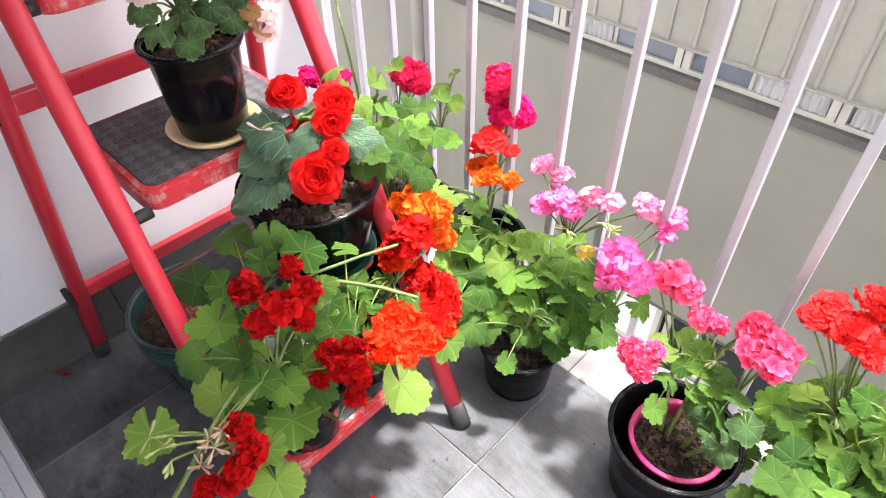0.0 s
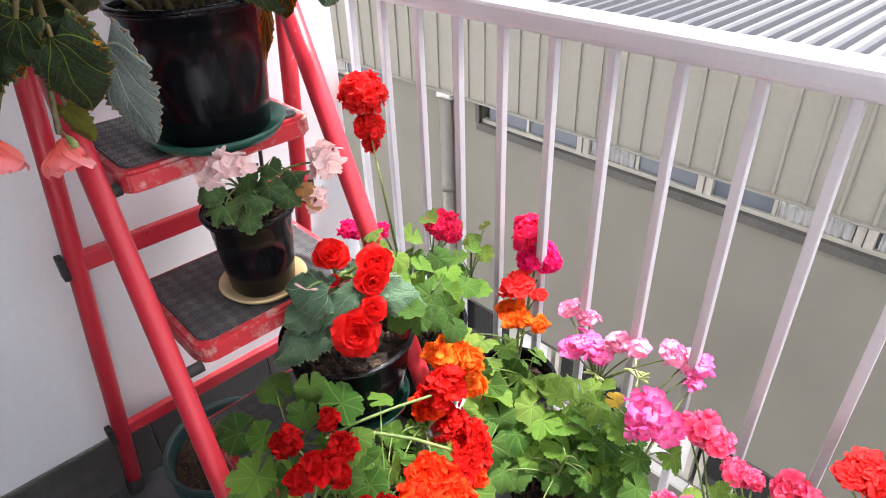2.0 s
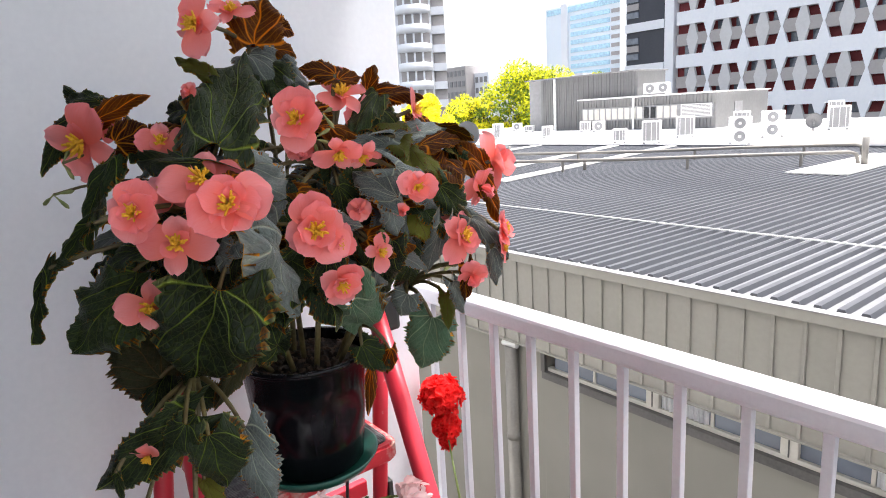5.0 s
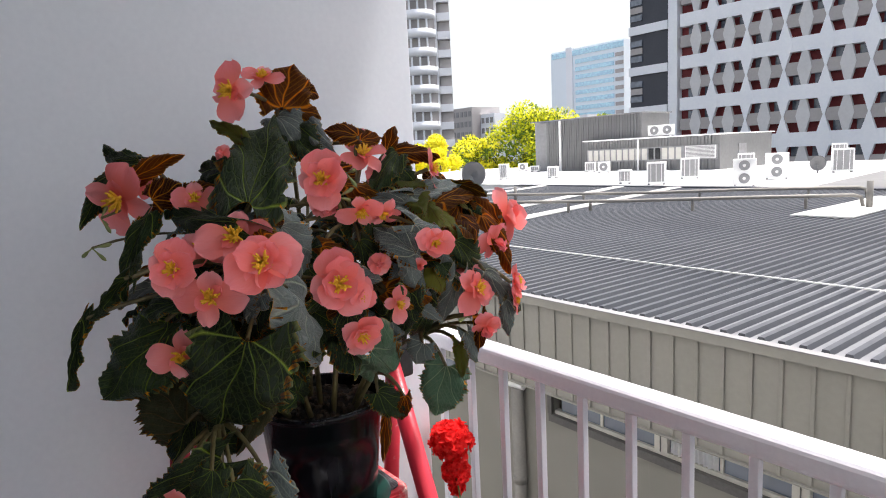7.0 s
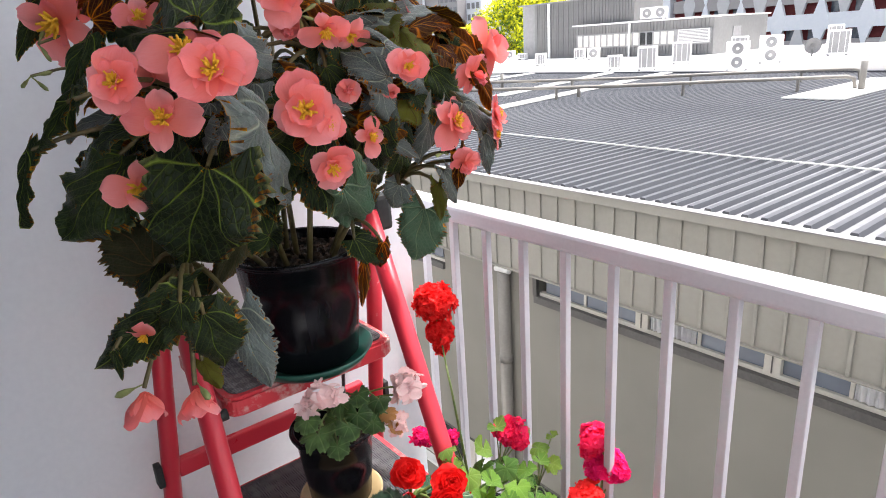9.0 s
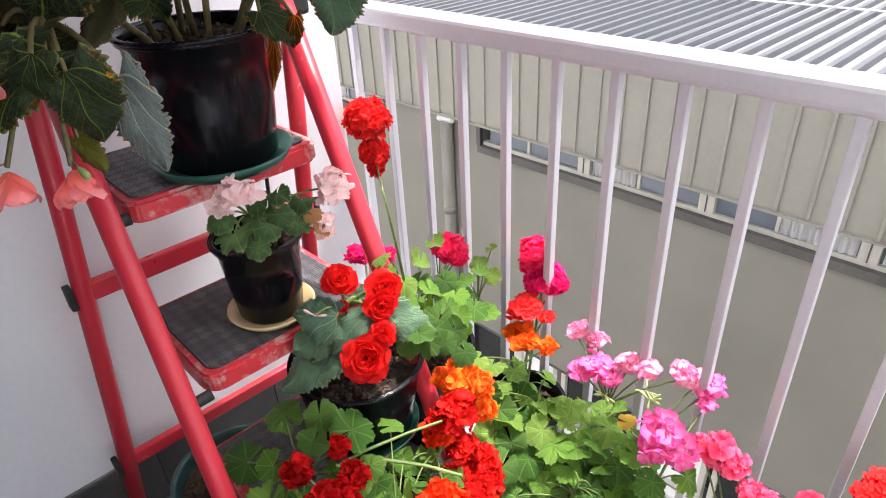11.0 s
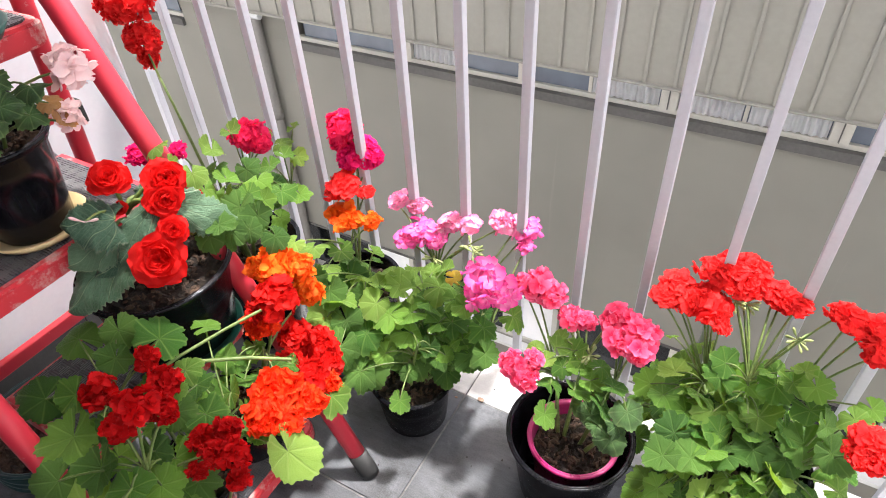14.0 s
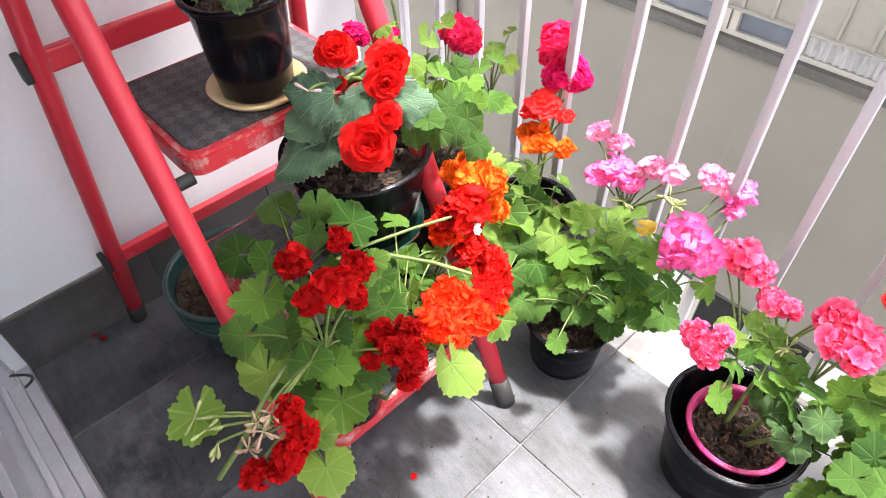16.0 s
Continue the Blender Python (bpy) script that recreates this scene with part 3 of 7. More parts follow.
def tread_material():
    n = Nodes("ribbed_tread")
    mp = n.t.nodes.new("ShaderNodeMapping")
    mp.inputs["Rotation"].default_value = (0, 0, radians(45))
    mp.inputs["Scale"].default_value = (62, 62, 62)
    n.link(n.coords(), mp.inputs[0])
    ch = n.t.nodes.new("ShaderNodeTexChecker")
    ch.inputs["Scale"].default_value = 1.0
    n.link(mp.outputs[0], ch.inputs["Vector"])
    w = n.t.nodes.new("ShaderNodeTexWave")
    w.inputs["Scale"].default_value = 75.0
    n.link(n.coords(), w.inputs["Vector"])
    w2 = n.t.nodes.new("ShaderNodeTexWave")
    w2.bands_direction = "Y"
    w2.inputs["Scale"].default_value = 75.0
    n.link(n.coords(), w2.inputs["Vector"])
    ribs = n.mix(ch.outputs["Fac"], w.outputs["Color"], w2.outputs["Color"])
    dust = n.ramp(n.noise(11.0, 7.0, 0.7), [(0.48, (0.0, 0.0, 0.0)), (0.72, (1.0, 1.0, 1.0))])
    # shading of grooves put into the rib colours, under a film of dust
    col = n.mix(n.math("MULTIPLY", dust, 0.35), n.mix(ribs, (0.006, 0.006, 0.008), (0.07, 0.07, 0.08)), (0.34, 0.33, 0.32))
    n.bump(ribs, 0.9, 0.002)
    # alternate shading of the blocks, also put into the colour
    col = n.mix(n.math("MULTIPLY", ch.outputs["Fac"], 0.35), col, (0.06, 0.06, 0.07))
    return n.set(col, n.math("ADD", n.math("MULTIPLY", ch.outputs["Fac"], 0.25), 0.35), 0.0, 0.6)


M_TREAD = tread_material()
STEPS = ((0.115, -0.180, 0.200), (0.362, -0.282, 0.225), (0.607, -0.376, 0.245), (0.856, -0.478, 0.235))
for z, xf, depth in STEPS:
    st = part("step", rounded_plate(bmesh.new(), xf - depth - LO.x, xf - LO.x, -0.272 - LO.y, 0.040 - LO.y, z - 0.036, z - 0.003, 0.028, 0.005), M_RED_DIRTY, ladder)
    part("tread", rounded_plate(bmesh.new(), xf - depth + 0.012 - LO.x, xf - 0.014 - LO.x, -0.258 - LO.y, 0.026 - LO.y, z - 0.003, z, 0.02, 0.0006), M_TREAD, st, "black diamond-ribbed rubber tread")
    for side in ("left", "right"):
        p = along(RAIL_FOOT[side], RAIL_TOP[side], z - 0.02) - LO
        y_in = (-0.272 if side == "left" else 0.040) - LO.y
        part("pivot_pin", tube(bmesh.new(), [(p.x, p.y, p.z), (p.x, y_in, p.z)], 0.009, 10), M_RUBBER, st)
for y in (-0.245, 0.03):
    a = along(LEG_FOOT["left"], LEG_TOP["left"], 0.63) - LO
    part("brace", tube(bmesh.new(), [(a.x, y - LO.y, 0.635), (-0.60 - LO.x, y - LO.y, 0.585)], 0.004, 6), M_STEEL_DARK, ladder)
    part("brace", tube(bmesh.new(), [(-0.69 - LO.x, y - LO.y, 0.62), (-0.66 - LO.x, y - LO.y, 0.83)], 0.004, 6), M_STEEL_DARK, ladder)

# ---------------------------------------------------------------- building across the lane
EAVE_Y, EAVE_Z, DRIP_Z = 3.40, 0.150, -0.682
neighbour = thing("commercial_building", "low grey-beige commercial building with board cladding, strip windows and a ribbed steel roof", "building", (-3, EAVE_Y, -6), kind="structure")
NO = neighbour.location


def nb(name, lo, hi, mat, parent=neighbour, bev=0.0, label=""):
    return part(name, box(bmesh.new(), Vector(lo) - NO, Vector(hi) - NO, bev), mat, parent, label)


nb("wall", (-16, EAVE_Y, -2.95), (9, EAVE_Y + 0.25, -0.922), M_RENDER)
nb("wall", (-16, EAVE_Y + 0.03, -6), (9, EAVE_Y + 0.25, -3.62), M_RENDER)
nb("wall", (-4.62, EAVE_Y, -0.9215), (-3.275, EAVE_Y + 0.25, DRIP_Z - 0.012), M_RENDER)
nb("cladding", (-16, EAVE_Y - 0.05, DRIP_Z), (9, EAVE_Y + 0.25, EAVE_Z - 0.03), M_CLAD)
nb("drip_edge", (-16, EAVE_Y - 0.085, DRIP_Z - 0.012), (9, EAVE_Y + 0.2, DRIP_Z - 0.0005), M_CLAD)
nb("eave_flashing", (-16, EAVE_Y - 0.10, EAVE_Z - 0.055), (9, EAVE_Y - 0.0505, EAVE_Z + 0.012), M_CLAD, bev=0.004)
nb("eave_cap", (-16, EAVE_Y - 0.106, EAVE_Z + 0.0125), (9, EAVE_Y - 0.03, EAVE_Z + 0.022), M_FLASHGREY, bev=0.003)
batten = mesh_of(box(bmesh.new(), (-0.011, -0.016, DRIP_Z + 0.0005 + 6), (0.011, 0.0, EAVE_Z - 0.056 + 6), 0.002, 1), "batten")
for k in range(88):
    put("batten", batten, neighbour, pose(-12.4 + 0.188 * k - NO.x, -0.0505, 0), M_CLAD)
nb("ledge", (-16, EAVE_Y - 0.02, -2.962), (9, EAVE_Y + 0.2, -2.9505), M_SILL)


def strip_window(x0, x1, posts, fills):
    """A long low window under the cladding: dark sill, cream frame with posts, panes, a curtain behind some halves."""
    w = nb("window", (x0, EAVE_Y + 0.02, -0.920), (x1, EAVE_Y + 0.08, -0.890), M_CREAMFRAME, label="long strip window with cream frame and dark sill")
    nb("sill", (x0 - 0.03, EAVE_Y - 0.03, -0.962), (x1 + 0.03, EAVE_Y + 0.018, -0.898), M_SILL, w)
    nb("sill_end", (x0 - 0.045, EAVE_Y - 0.025, -0.8975), (x0, EAVE_Y + 0.015, DRIP_Z - 0.0125), M_SILL, w)
    nb("frame", (x0, EAVE_Y + 0.0205, -0.8895), (x1, EAVE_Y + 0.075, -0.868), M_CREAMFRAME, w)
    nb("reveal", (x0, EAVE_Y + 0.17, -0.8895), (x1, EAVE_Y + 0.2, DRIP_Z - 0.0125), M_GREYBLOCK, w)
    ends = [x0] + posts + [x1]
    for p in posts:
        nb("post", (p - 0.055, EAVE_Y + 0.012, -0.8675), (p + 0.055, EAVE_Y + 0.085, DRIP_Z - 0.0125), M_CREAMFRAME, w, 0.004)
        nb("stop", (p - 0.004, EAVE_Y + 0.006, -0.8675), (p + 0.004, EAVE_Y + 0.0115, DRIP_Z - 0.0125), M_SILL, w)
    for i, (a, b) in enumerate(zip(ends, ends[1:])):
        nb("pane", (a + 0.056, EAVE_Y + 0.05, -0.8675), (b - 0.056, EAVE_Y + 0.056, DRIP_Z - 0.0125), M_GLASS, w)
        m_ = a + (b - a) * 0.47
        nb("mullion", (m_ - 0.012, EAVE_Y + 0.035, -0.8675), (m_ + 0.012, EAVE_Y + 0.049, DRIP_Z - 0.0125), M_CREAMFRAME, w)
        for half, (lo_, hi_) in zip(fills[i % len(fills)], ((a + 0.075, m_ - 0.02), (m_ + 0.02, b - 0.065))):
            if not half:
                continue
            bm = bmesh.new()
            n_ = 44
            cols = [[bm.verts.new((lo_ + (hi_ - lo_) * j / n_ - NO.x, 0.028 + 0.010 * math.sin(j * 1.35) + 0.004 * math.sin(j * 0.5), z + 6)) for z in (-0.862, DRIP_Z - 0.03)] for j in range(n_ + 1)]
            for u, v in zip(cols, cols[1:]):
                bm.faces.new((u[0], v[0], v[1], u[1]))
            bmesh.ops.solidify(bm, geom=bm.faces[:], thickness=0.003)
            part("curtain", bm, M_CURTAIN, w)


strip_window(-3.275, 6.0, [-2.20, -1.20, -0.21, 0.77, 1.75, 2.75, 3.8, 4.8], [(0, 0), (1, 0), (0, 1), (1, 1), (0, 1)])
strip_window(-9.0, -4.65, [-8.0, -7.0, -5.9], [(0, 0), (1, 0)])
# lower storey windows
for k in range(9):
    x0 = -8.5 + 1.55 * k
    w = nb("window", (x0, EAVE_Y + 0.05, -3.6195), (x0 + 1.5, EAVE_Y + 0.12, -3.58), M_CREAMFRAME, label="white framed lower window")
    nb("sill", (x0 - 0.02, EAVE_Y - 0.06, -3.66), (x0 + 1.52, EAVE_Y + 0.048, -3.621), M_FLASH, w)
    nb("pane", (x0 + 0.05, EAVE_Y + 0.08, -3.5795), (x0 + 0.95, EAVE_Y + 0.09, -3.01), M_GLASS_DARK, w)
    nb("pane", (x0 + 1.05, EAVE_Y + 0.07, -3.5795), (x0 + 1.45, EAVE_Y + 0.09, -3.01), M_CURTAIN, w)
    for xx, wd in ((x0 + 0.025, 0.05), (x0 + 1.0, 0.1), (x0 + 1.475, 0.05)):
        nb("mullion", (xx - wd / 2 + 0.001, EAVE_Y + 0.04, -3.5795), (xx + wd / 2 - 0.001, EAVE_Y + 0.12, -2.963), M_CREAMFRAME, w)
    nb("head", (x0 + 0.051, EAVE_Y + 0.045, -3.0095), (x0 + 1.449, EAVE_Y + 0.12, -2.963), M_CREAMFRAME, w)
# downpipe
bm = tube(bmesh.new(), [Vector(p) - NO for p in ((-3.66, EAVE_Y - 0.062, -6), (-3.66, EAVE_Y - 0.062, DRIP_Z - 0.06))], 0.060, 16)
dp = part("downpipe", bm, M_PIPE, neighbour, "grey-brown round downpipe")
for z in (-1.68, -3.2, -4.6):
    part("collar", tube(bmesh.new(), [Vector((-3.66, EAVE_Y - 0.062, z)) - NO, Vector((-3.66, EAVE_Y - 0.062, z + 0.07)) - NO], 0.066, 16), M_PIPE, dp)
part("pipe_cap", tube(bmesh.new(), [Vector((-3.76, EAVE_Y - 0.06, DRIP_Z - 0.045)) - NO, Vector((-3.58, EAVE_Y - 0.06, DRIP_Z - 0.035)) - NO], 0.03, 10), M_FLASH, dp)
# roof
ROOF_END = 15.55
roof = nb("roof", (-16, EAVE_Y - 0.029, EAVE_Z - 0.02), (9, ROOF_END, EAVE_Z + 0.004), M_ROOF)
bm = bmesh.new()
prof = [(-0.030, 0.0), (-0.019, 0.034), (0.019, 0.034), (0.030, 0.0)]
va, vb = ([bm.verts.new((x, y, z + EAVE_Z + 0.0045 + 6)) for x, z in prof] for y in (-0.0285, ROOF_END - EAVE_Y))
for i in range(3):
    bm.faces.new((va[i], va[i + 1], vb[i + 1], vb[i]))
bm.faces.new(va[::-1]), bm.faces.new(vb)
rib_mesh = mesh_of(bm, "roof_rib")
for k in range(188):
    put("roof_rib", rib_mesh, roof, pose(-0.70 + 0.1253 * (k - 114) - NO.x, 0, 0), M_ROOF_SHADE)
part("roof_joint", box(bmesh.new(), Vector((-16, 5.13, EAVE_Z + 0.0395)) - NO, Vector((9, 5.150, EAVE_Z + 0.050)) - NO), M_FLASH, roof)
part("ridge_cap", box(bmesh.new(), Vector((-16, ROOF_END - 0.25, EAVE_Z + 0.0395)) - NO, Vector((9, ROOF_END + 0.1, EAVE_Z + 0.07)) - NO), M_ROOF_SHADE, roof)
for (xa, ya, xb, yb) in ((-7.7, 7.0, -9.5, 15.2), (-9.5, 8.9, -11.4, 15.2), (-13.0, 10.2, -14.5, 15.2)):
    bm = bmesh.new()
    d = Vector((xb - xa, yb - ya, 0)).normalized().cross(Vector((0, 0, 1))) * 0.16
    z = EAVE_Z + 0.046
    f = bm.faces.new([bm.verts.new(Vector((x, y, z)) + s * d - NO) for x, y, s in ((xa, ya, 1), (xb, yb, 1), (xb, yb, -1), (xa, ya, -1))])
    r_ = bmesh.ops.extrude_face_region(bm, geom=[f])
    bmesh.ops.translate(bm, verts=[v for v in r_["geom"] if isinstance(v, bmesh.types.BMVert)], vec=(0, 0, 0.02))
    bmesh.ops.recalc_face_normals(bm, faces=bm.faces[:])
    part("walkway_strip", bm, M_FLASH, roof)
part("vent_flashing", box(bmesh.new(), Vector((-4.15, 9.9, EAVE_Z + 0.0395)) - NO, Vector((-3.26, 13.6, EAVE_Z + 0.06)) - NO), M_FLASH, roof)
part("vent_pipe", tube(bmesh.new(), [Vector((-3.55, 11.4, EAVE_Z + 0.05)) - NO, Vector((-3.55, 11.4, EAVE_Z + 0.50)) - NO], 0.05, 12), M_PIPE, roof)
part("vent_pipe", tube(bmesh.new(), [Vector((-7.7, 9.35, EAVE_Z + 0.03)) - NO, Vector((-7.7, 9.35, EAVE_Z + 0.24)) - NO], 0.035, 10), M_PIPE, roof)
part("vent_pipe", tube(bmesh.new(), [Vector((-10.9, 10.4, EAVE_Z + 0.03)) - NO, Vector((-10.9, 10.4, EAVE_Z + 0.4)) - NO], 0.04, 10), M_PIPE, roof)
# service pipes on the roof
for pts in (((-17, 7.2), (-10.66, 9.8), (-7.67, 11.05), (-6.2, 12.26), (-4.36, 13.26)), ((-15, 5.6), (-9.28, 8.1), (-6.85, 9.34), (-5.29, 10.51), (-3.82, 11.47))):
    z = EAVE_Z + 0.25
    line = [Vector((x, y, z)) for x, y in pts]
    end = [line[-1] + Vector((0.10, 0.06, -0.03)), line[-1] + Vector((0.13, 0.08, -0.20))]
    part("service_pipe", tube(bmesh.new(), [p - NO for p in line + end], 0.032, 8), M_PIPE, roof)
    for a, b in zip(line, line[1:]):
        q = a.lerp(b, 0.6)
        part("pipe_stand", box(bmesh.new(), Vector((q.x - 0.02, q.y - 0.02, EAVE_Z + 0.02)) - NO, Vector((q.x + 0.02, q.y + 0.02, z - 0.02)) - NO), M_PIPE, roof)

# ---------------------------------------------------------------- ground, far roofs and blocks
ground = tagged(slab("ground", (-900, -400, -6.3), (600, 900, -6.0), M_ASPHALT), "dark asphalt ground", "ground", kind="structure")
far_roof = tagged(slab("far_roof", (-44, 15.7, -5.95), (9, 34, 0.13), M_MEMBRANE), "white membrane roof of the building behind", "roof", kind="structure")
part("parapet", box(bmesh.new(), (-44, 15.68, 0.1305), (-10, 15.95, 0.20)), M_FLASH, far_roof)
# sloping dark roof edge at the right
bm = bmesh.new()
f = bm.faces.new([bm.verts.new(v) for v in ((-6.4, 16.0, 0.131), (9, 16.0, 0.131), (9, 21.2, 0.42), (-5.8, 21.2, 0.42))])
r_ = bmesh.ops.extrude_face_region(bm, geom=[f])
bmesh.ops.translate(bm, verts=[v for v in r_["geom"] if isinstance(v, bmesh.types.BMVert)], vec=(0, 0, 0.05))
bmesh.ops.recalc_face_normals(bm, faces=bm.faces[:])
tagged(part("side_roof", bm, M_SHED), "dark grey sloping roof edge", "roof", kind="structure")


def ac_unit(at, w, h, fans, turn=0.0):
    """An outdoor air-conditioning unit: casing, grilles or fans, feet."""
    u = thing("air_conditioner", "white outdoor air-conditioning unit on the flat roof", "air conditioner", at, "rooftop units")
    u.rotation_euler = (0, 0, radians(turn))
    part("casing", box(bmesh.new(), (-w / 2, -0.18, 0.05), (w / 2, 0.18, h), 0.012), M_WHITEBOX, u)
    if fans:
        for i in range(fans):
            zc, r = 0.05 + (h - 0.05) * (i + 0.5) / fans, min(w, (h - 0.05) / fans) * 0.40
            part("fan_guard", tube(bmesh.new(), [(0, -0.20, zc), (0, -0.1805, zc)], [r * 0.96, r], 24), M_GRILLE, u)
            part("fan_hub", tube(bmesh.new(), [(0, -0.208, zc), (0, -0.2005, zc)], r * 0.3, 14), M_WHITEBOX, u)
    else:
        part("coil_grille", box(bmesh.new(), (-w / 2 + 0.05, -0.192, 0.1), (w / 2 - 0.05, -0.1805, h - 0.06)), M_GRILLE, u)
        for i in range(3):
            x = -w / 2 + 0.05 + (w - 0.1) * (i + 0.5) / 3
            part("rib", box(bmesh.new(), (x - 0.008, -0.2, 0.1), (x + 0.008, -0.1925, h - 0.06)), M_WHITEBOX, u)
    for x in (-w / 2 + 0.06, w / 2 - 0.06):
        part("foot", box(bmesh.new(), (x - 0.03, -0.22, 0), (x + 0.03, 0.22, 0.0495)), M_GRILLE, u)


for x, y, w, h, fans, turn in ((-21.1, 19.6, 0.42, 0.72, 0, 30), (-27.8, 27.5, 0.55, 0.50, 1, 30), (-25.8, 26.5, 0.52, 0.36, 0, 30), (-18.9, 20.5, 0.44, 0.52, 0, 30), (-20.8, 25.4, 0.52, 0.52, 0, 30),
                               (-19.4, 24.7, 0.56, 0.54, 1, 30), (-12.8, 17.4, 0.44, 0.48, 0, 30), (-11.45, 17.2, 0.58, 0.72, 0, 30), (-12.1, 20.2, 0.62, 0.74, 0, 30), (-8.4, 16.8, 0.58, 0.76, 2, 25),
                               (-8.95, 19.9, 0.66, 0.82, 2, 25), (-8.45, 23.6, 0.66, 0.82, 0, 25), (-12.0, 24.0, 0.60, 0.75, 0, 25), (-9.9, 27.2, 0.55, 0.95, 0, 20), (-6.3, 24.0, 0.6, 0.55, 0, 10), (-4.2, 24.3, 0.5, 0.6, 0, 10)):
    ac_unit((x, y, 0.13), w, h, fans, turn)


def dish(at, r, turn):
    d = thing("satellite_dish", "dark grey satellite dish on a short mast", "satellite dish", at)
    d.rotation_euler = (0, 0, radians(turn))
    bm = bmesh.new()
    rings = []
    for i in range(6):
        q = r * i / 5
        rings.append([bm.verts.new((q * math.cos(a), 0.14 * r * (i / 5) ** 2 * -2, r * 1.35 + q * math.sin(a))) for a in (2 * math.pi * j / 24 for j in range(24))])
    for p, q in zip(rings, rings[1:]):
        for j in range(24):
            if p is rings[0]:
                continue
            bm.faces.new((p[j], p[(j + 1) % 24], q[(j + 1) % 24], q[j])).smooth = True
    bm.faces.new(rings[1])
    bmesh.ops.solidify(bm, geom=bm.faces[:], thickness=0.012)
    part("bowl", bm, M_GRILLE, d)
    part("mast", tube(bmesh.new(), [(0, 0.06, 0), (0, 0.06, r * 1.35)], 0.03, 8), M_GRILLE, d)
    part("feed_arm", tube(bmesh.new(), [(0, 0, r * 0.6), (0, -r * 0.9, r * 1.2)], 0.012, 6), M_GRILLE, d)


dish((-15.6, 13.1, 0.16), 0.42, 35)
dish((-9.0, 23.0, 0.13), 0.26, 25)

# grey shed on the far roof: high part, lower glazed wing, right-hand end
shed = thing("roof_shed", "grey corrugated plant shed with a low glazed wing", "shed", (-20, 26.6, 0.13))
SO = shed.location


def sh(name, lo, hi, mat, parent=shed):
    return part(name, box(bmesh.new(), Vector(lo) - SO, Vector(hi) - SO), mat, parent)


def clad(x0, x1, y, z0, z1):
    """Upright ribs of corrugated cladding in front of a wall."""
    rib_ = mesh_of(box(bmesh.new(), (-0.035, -0.04, 0), (0.035, 0, z1 - z0)), "cladding_rib")
    for k in range(int((x1 - x0) / 0.17)):
        put("cladding_rib", rib_, shed, pose(x0 + 0.085 + 0.17 * k - SO.x, y - 0.0005 - SO.y, z0 - SO.z), M_SHED)


sh("wall", (-25.4, 27.1, 0.13), (-18.9, 29.5, 2.98), M_SHED)
sh("side_wall", (-26.5, 27.3, 0.13), (-25.401, 29.5, 2.96), M_GRILLE)
sh("roof", (-26.6, 27.0, 2.981), (-18.8, 29.6, 3.04), M_GRILLE)
clad(-25.3, -18.95, 27.1, 0.14, 2.97)
sh("downpipe", (-24.35, 26.98, 0.13), (-24.22, 27.055, 2.97), M_WHITEBOX)
sh("wall", (-22.05, 26.6, 0.13), (-14.55, 27.09, 1.68), M_SHED)
sh("wall", (-18.85, 27.095, 0.13), (-14.551, 31.4, 1.68), M_SHED)
sh("side_wall", (-14.549, 26.6, 0.13), (-14.50, 31.4, 1.70), M_SHED)
sh("roof", (-22.15, 26.4, 1.681), (-14.4, 26.98, 1.75), M_MEMBRANE)
sh("roof", (-18.79, 26.985, 1.701), (-14.4, 31.5, 1.75), M_MEMBRANE)
sh("window_band", (-21.95, 26.54, 0.60), (-14.6, 26.599, 1.26), M_GRILLE)
for k in range(15):
    x = -21.85 + 0.372 * k
    sh("pane", (x, 26.52, 0.66), (x + 0.27, 26.539, 1.20), M_CREAMFRAME if k not in (10, 11) else M_GLASS_DARK)
sh("louvre", (-16.15, 26.50, 0.66), (-14.65, 26.5395, 1.24), M_WHITEBOX)
for k in range(9):
    sh("slat", (-16.10, 26.485, 0.69 + 0.06 * k), (-14.70, 26.4995, 0.725 + 0.06 * k), M_FLASHGREY)
clad(-22.0, -14.6, 26.6, 1.27, 1.67)
clad(-22.0, -14.6, 26.6, 0.14, 0.59)
sh("downpipe", (-18.75, 26.46, 0.13), (-18.66, 26.5, 1.67), M_WHITEBOX)
sh("door", (-14.499, 28.2, 0.13), (-14.47, 28.9, 1.25), M_GRILLE)
ac_unit((-17.9, 26.7, 1.751), 0.60, 0.55, 1, 25)
ac_unit((-17.2, 26.7, 1.751), 0.60, 0.55, 1, 25)


def block(name, label, lo, hi, mat):
    b = thing(name, label, "building", ((lo[0] + hi[0]) / 2, lo[1], lo[2]))
    part("wall", box(bmesh.new(), Vector(lo) - b.location, Vector(hi) - b.location), mat, b)
    return b


def bands(b, x0, x1, y, zs, h, mat, name="window", depth=0.3):
    for z in zs:
        part(name, box(bmesh.new(), Vector((x0, y - depth, z)) - b.location, Vector((x1, y - 0.002, z + h)) - b.location), mat, b)


# charcoal block and the block with the star pattern
dark = block("office_block", "charcoal office block with white floor bands", (-61.4, 85, -6), (-54.9, 110, 36), M_DARKBLOCK)
for k in range(8):
    z = -0.2 + 6.05 * k
    bands(dark, -61.5, -54.9, 85, [z], 1.25, M_WHITEBLOCK, "floor_band")
    for dz in (2.0, 4.3):
        bands(dark, -61.3, -59.2, 85, [z + dz], 0.85, M_GLASS, "window", 0.2)
    bands(dark, -61.3, -59.2, 85, [z + 3.15], 0.9, M_GREYBLOCK, "panel", 0.15)
star = block("apartment_block", "white and grey apartment block with a star-shaped screen over maroon balconies", (-54.8, 86.5, -6), (-8, 110, 36), M_MAROON)
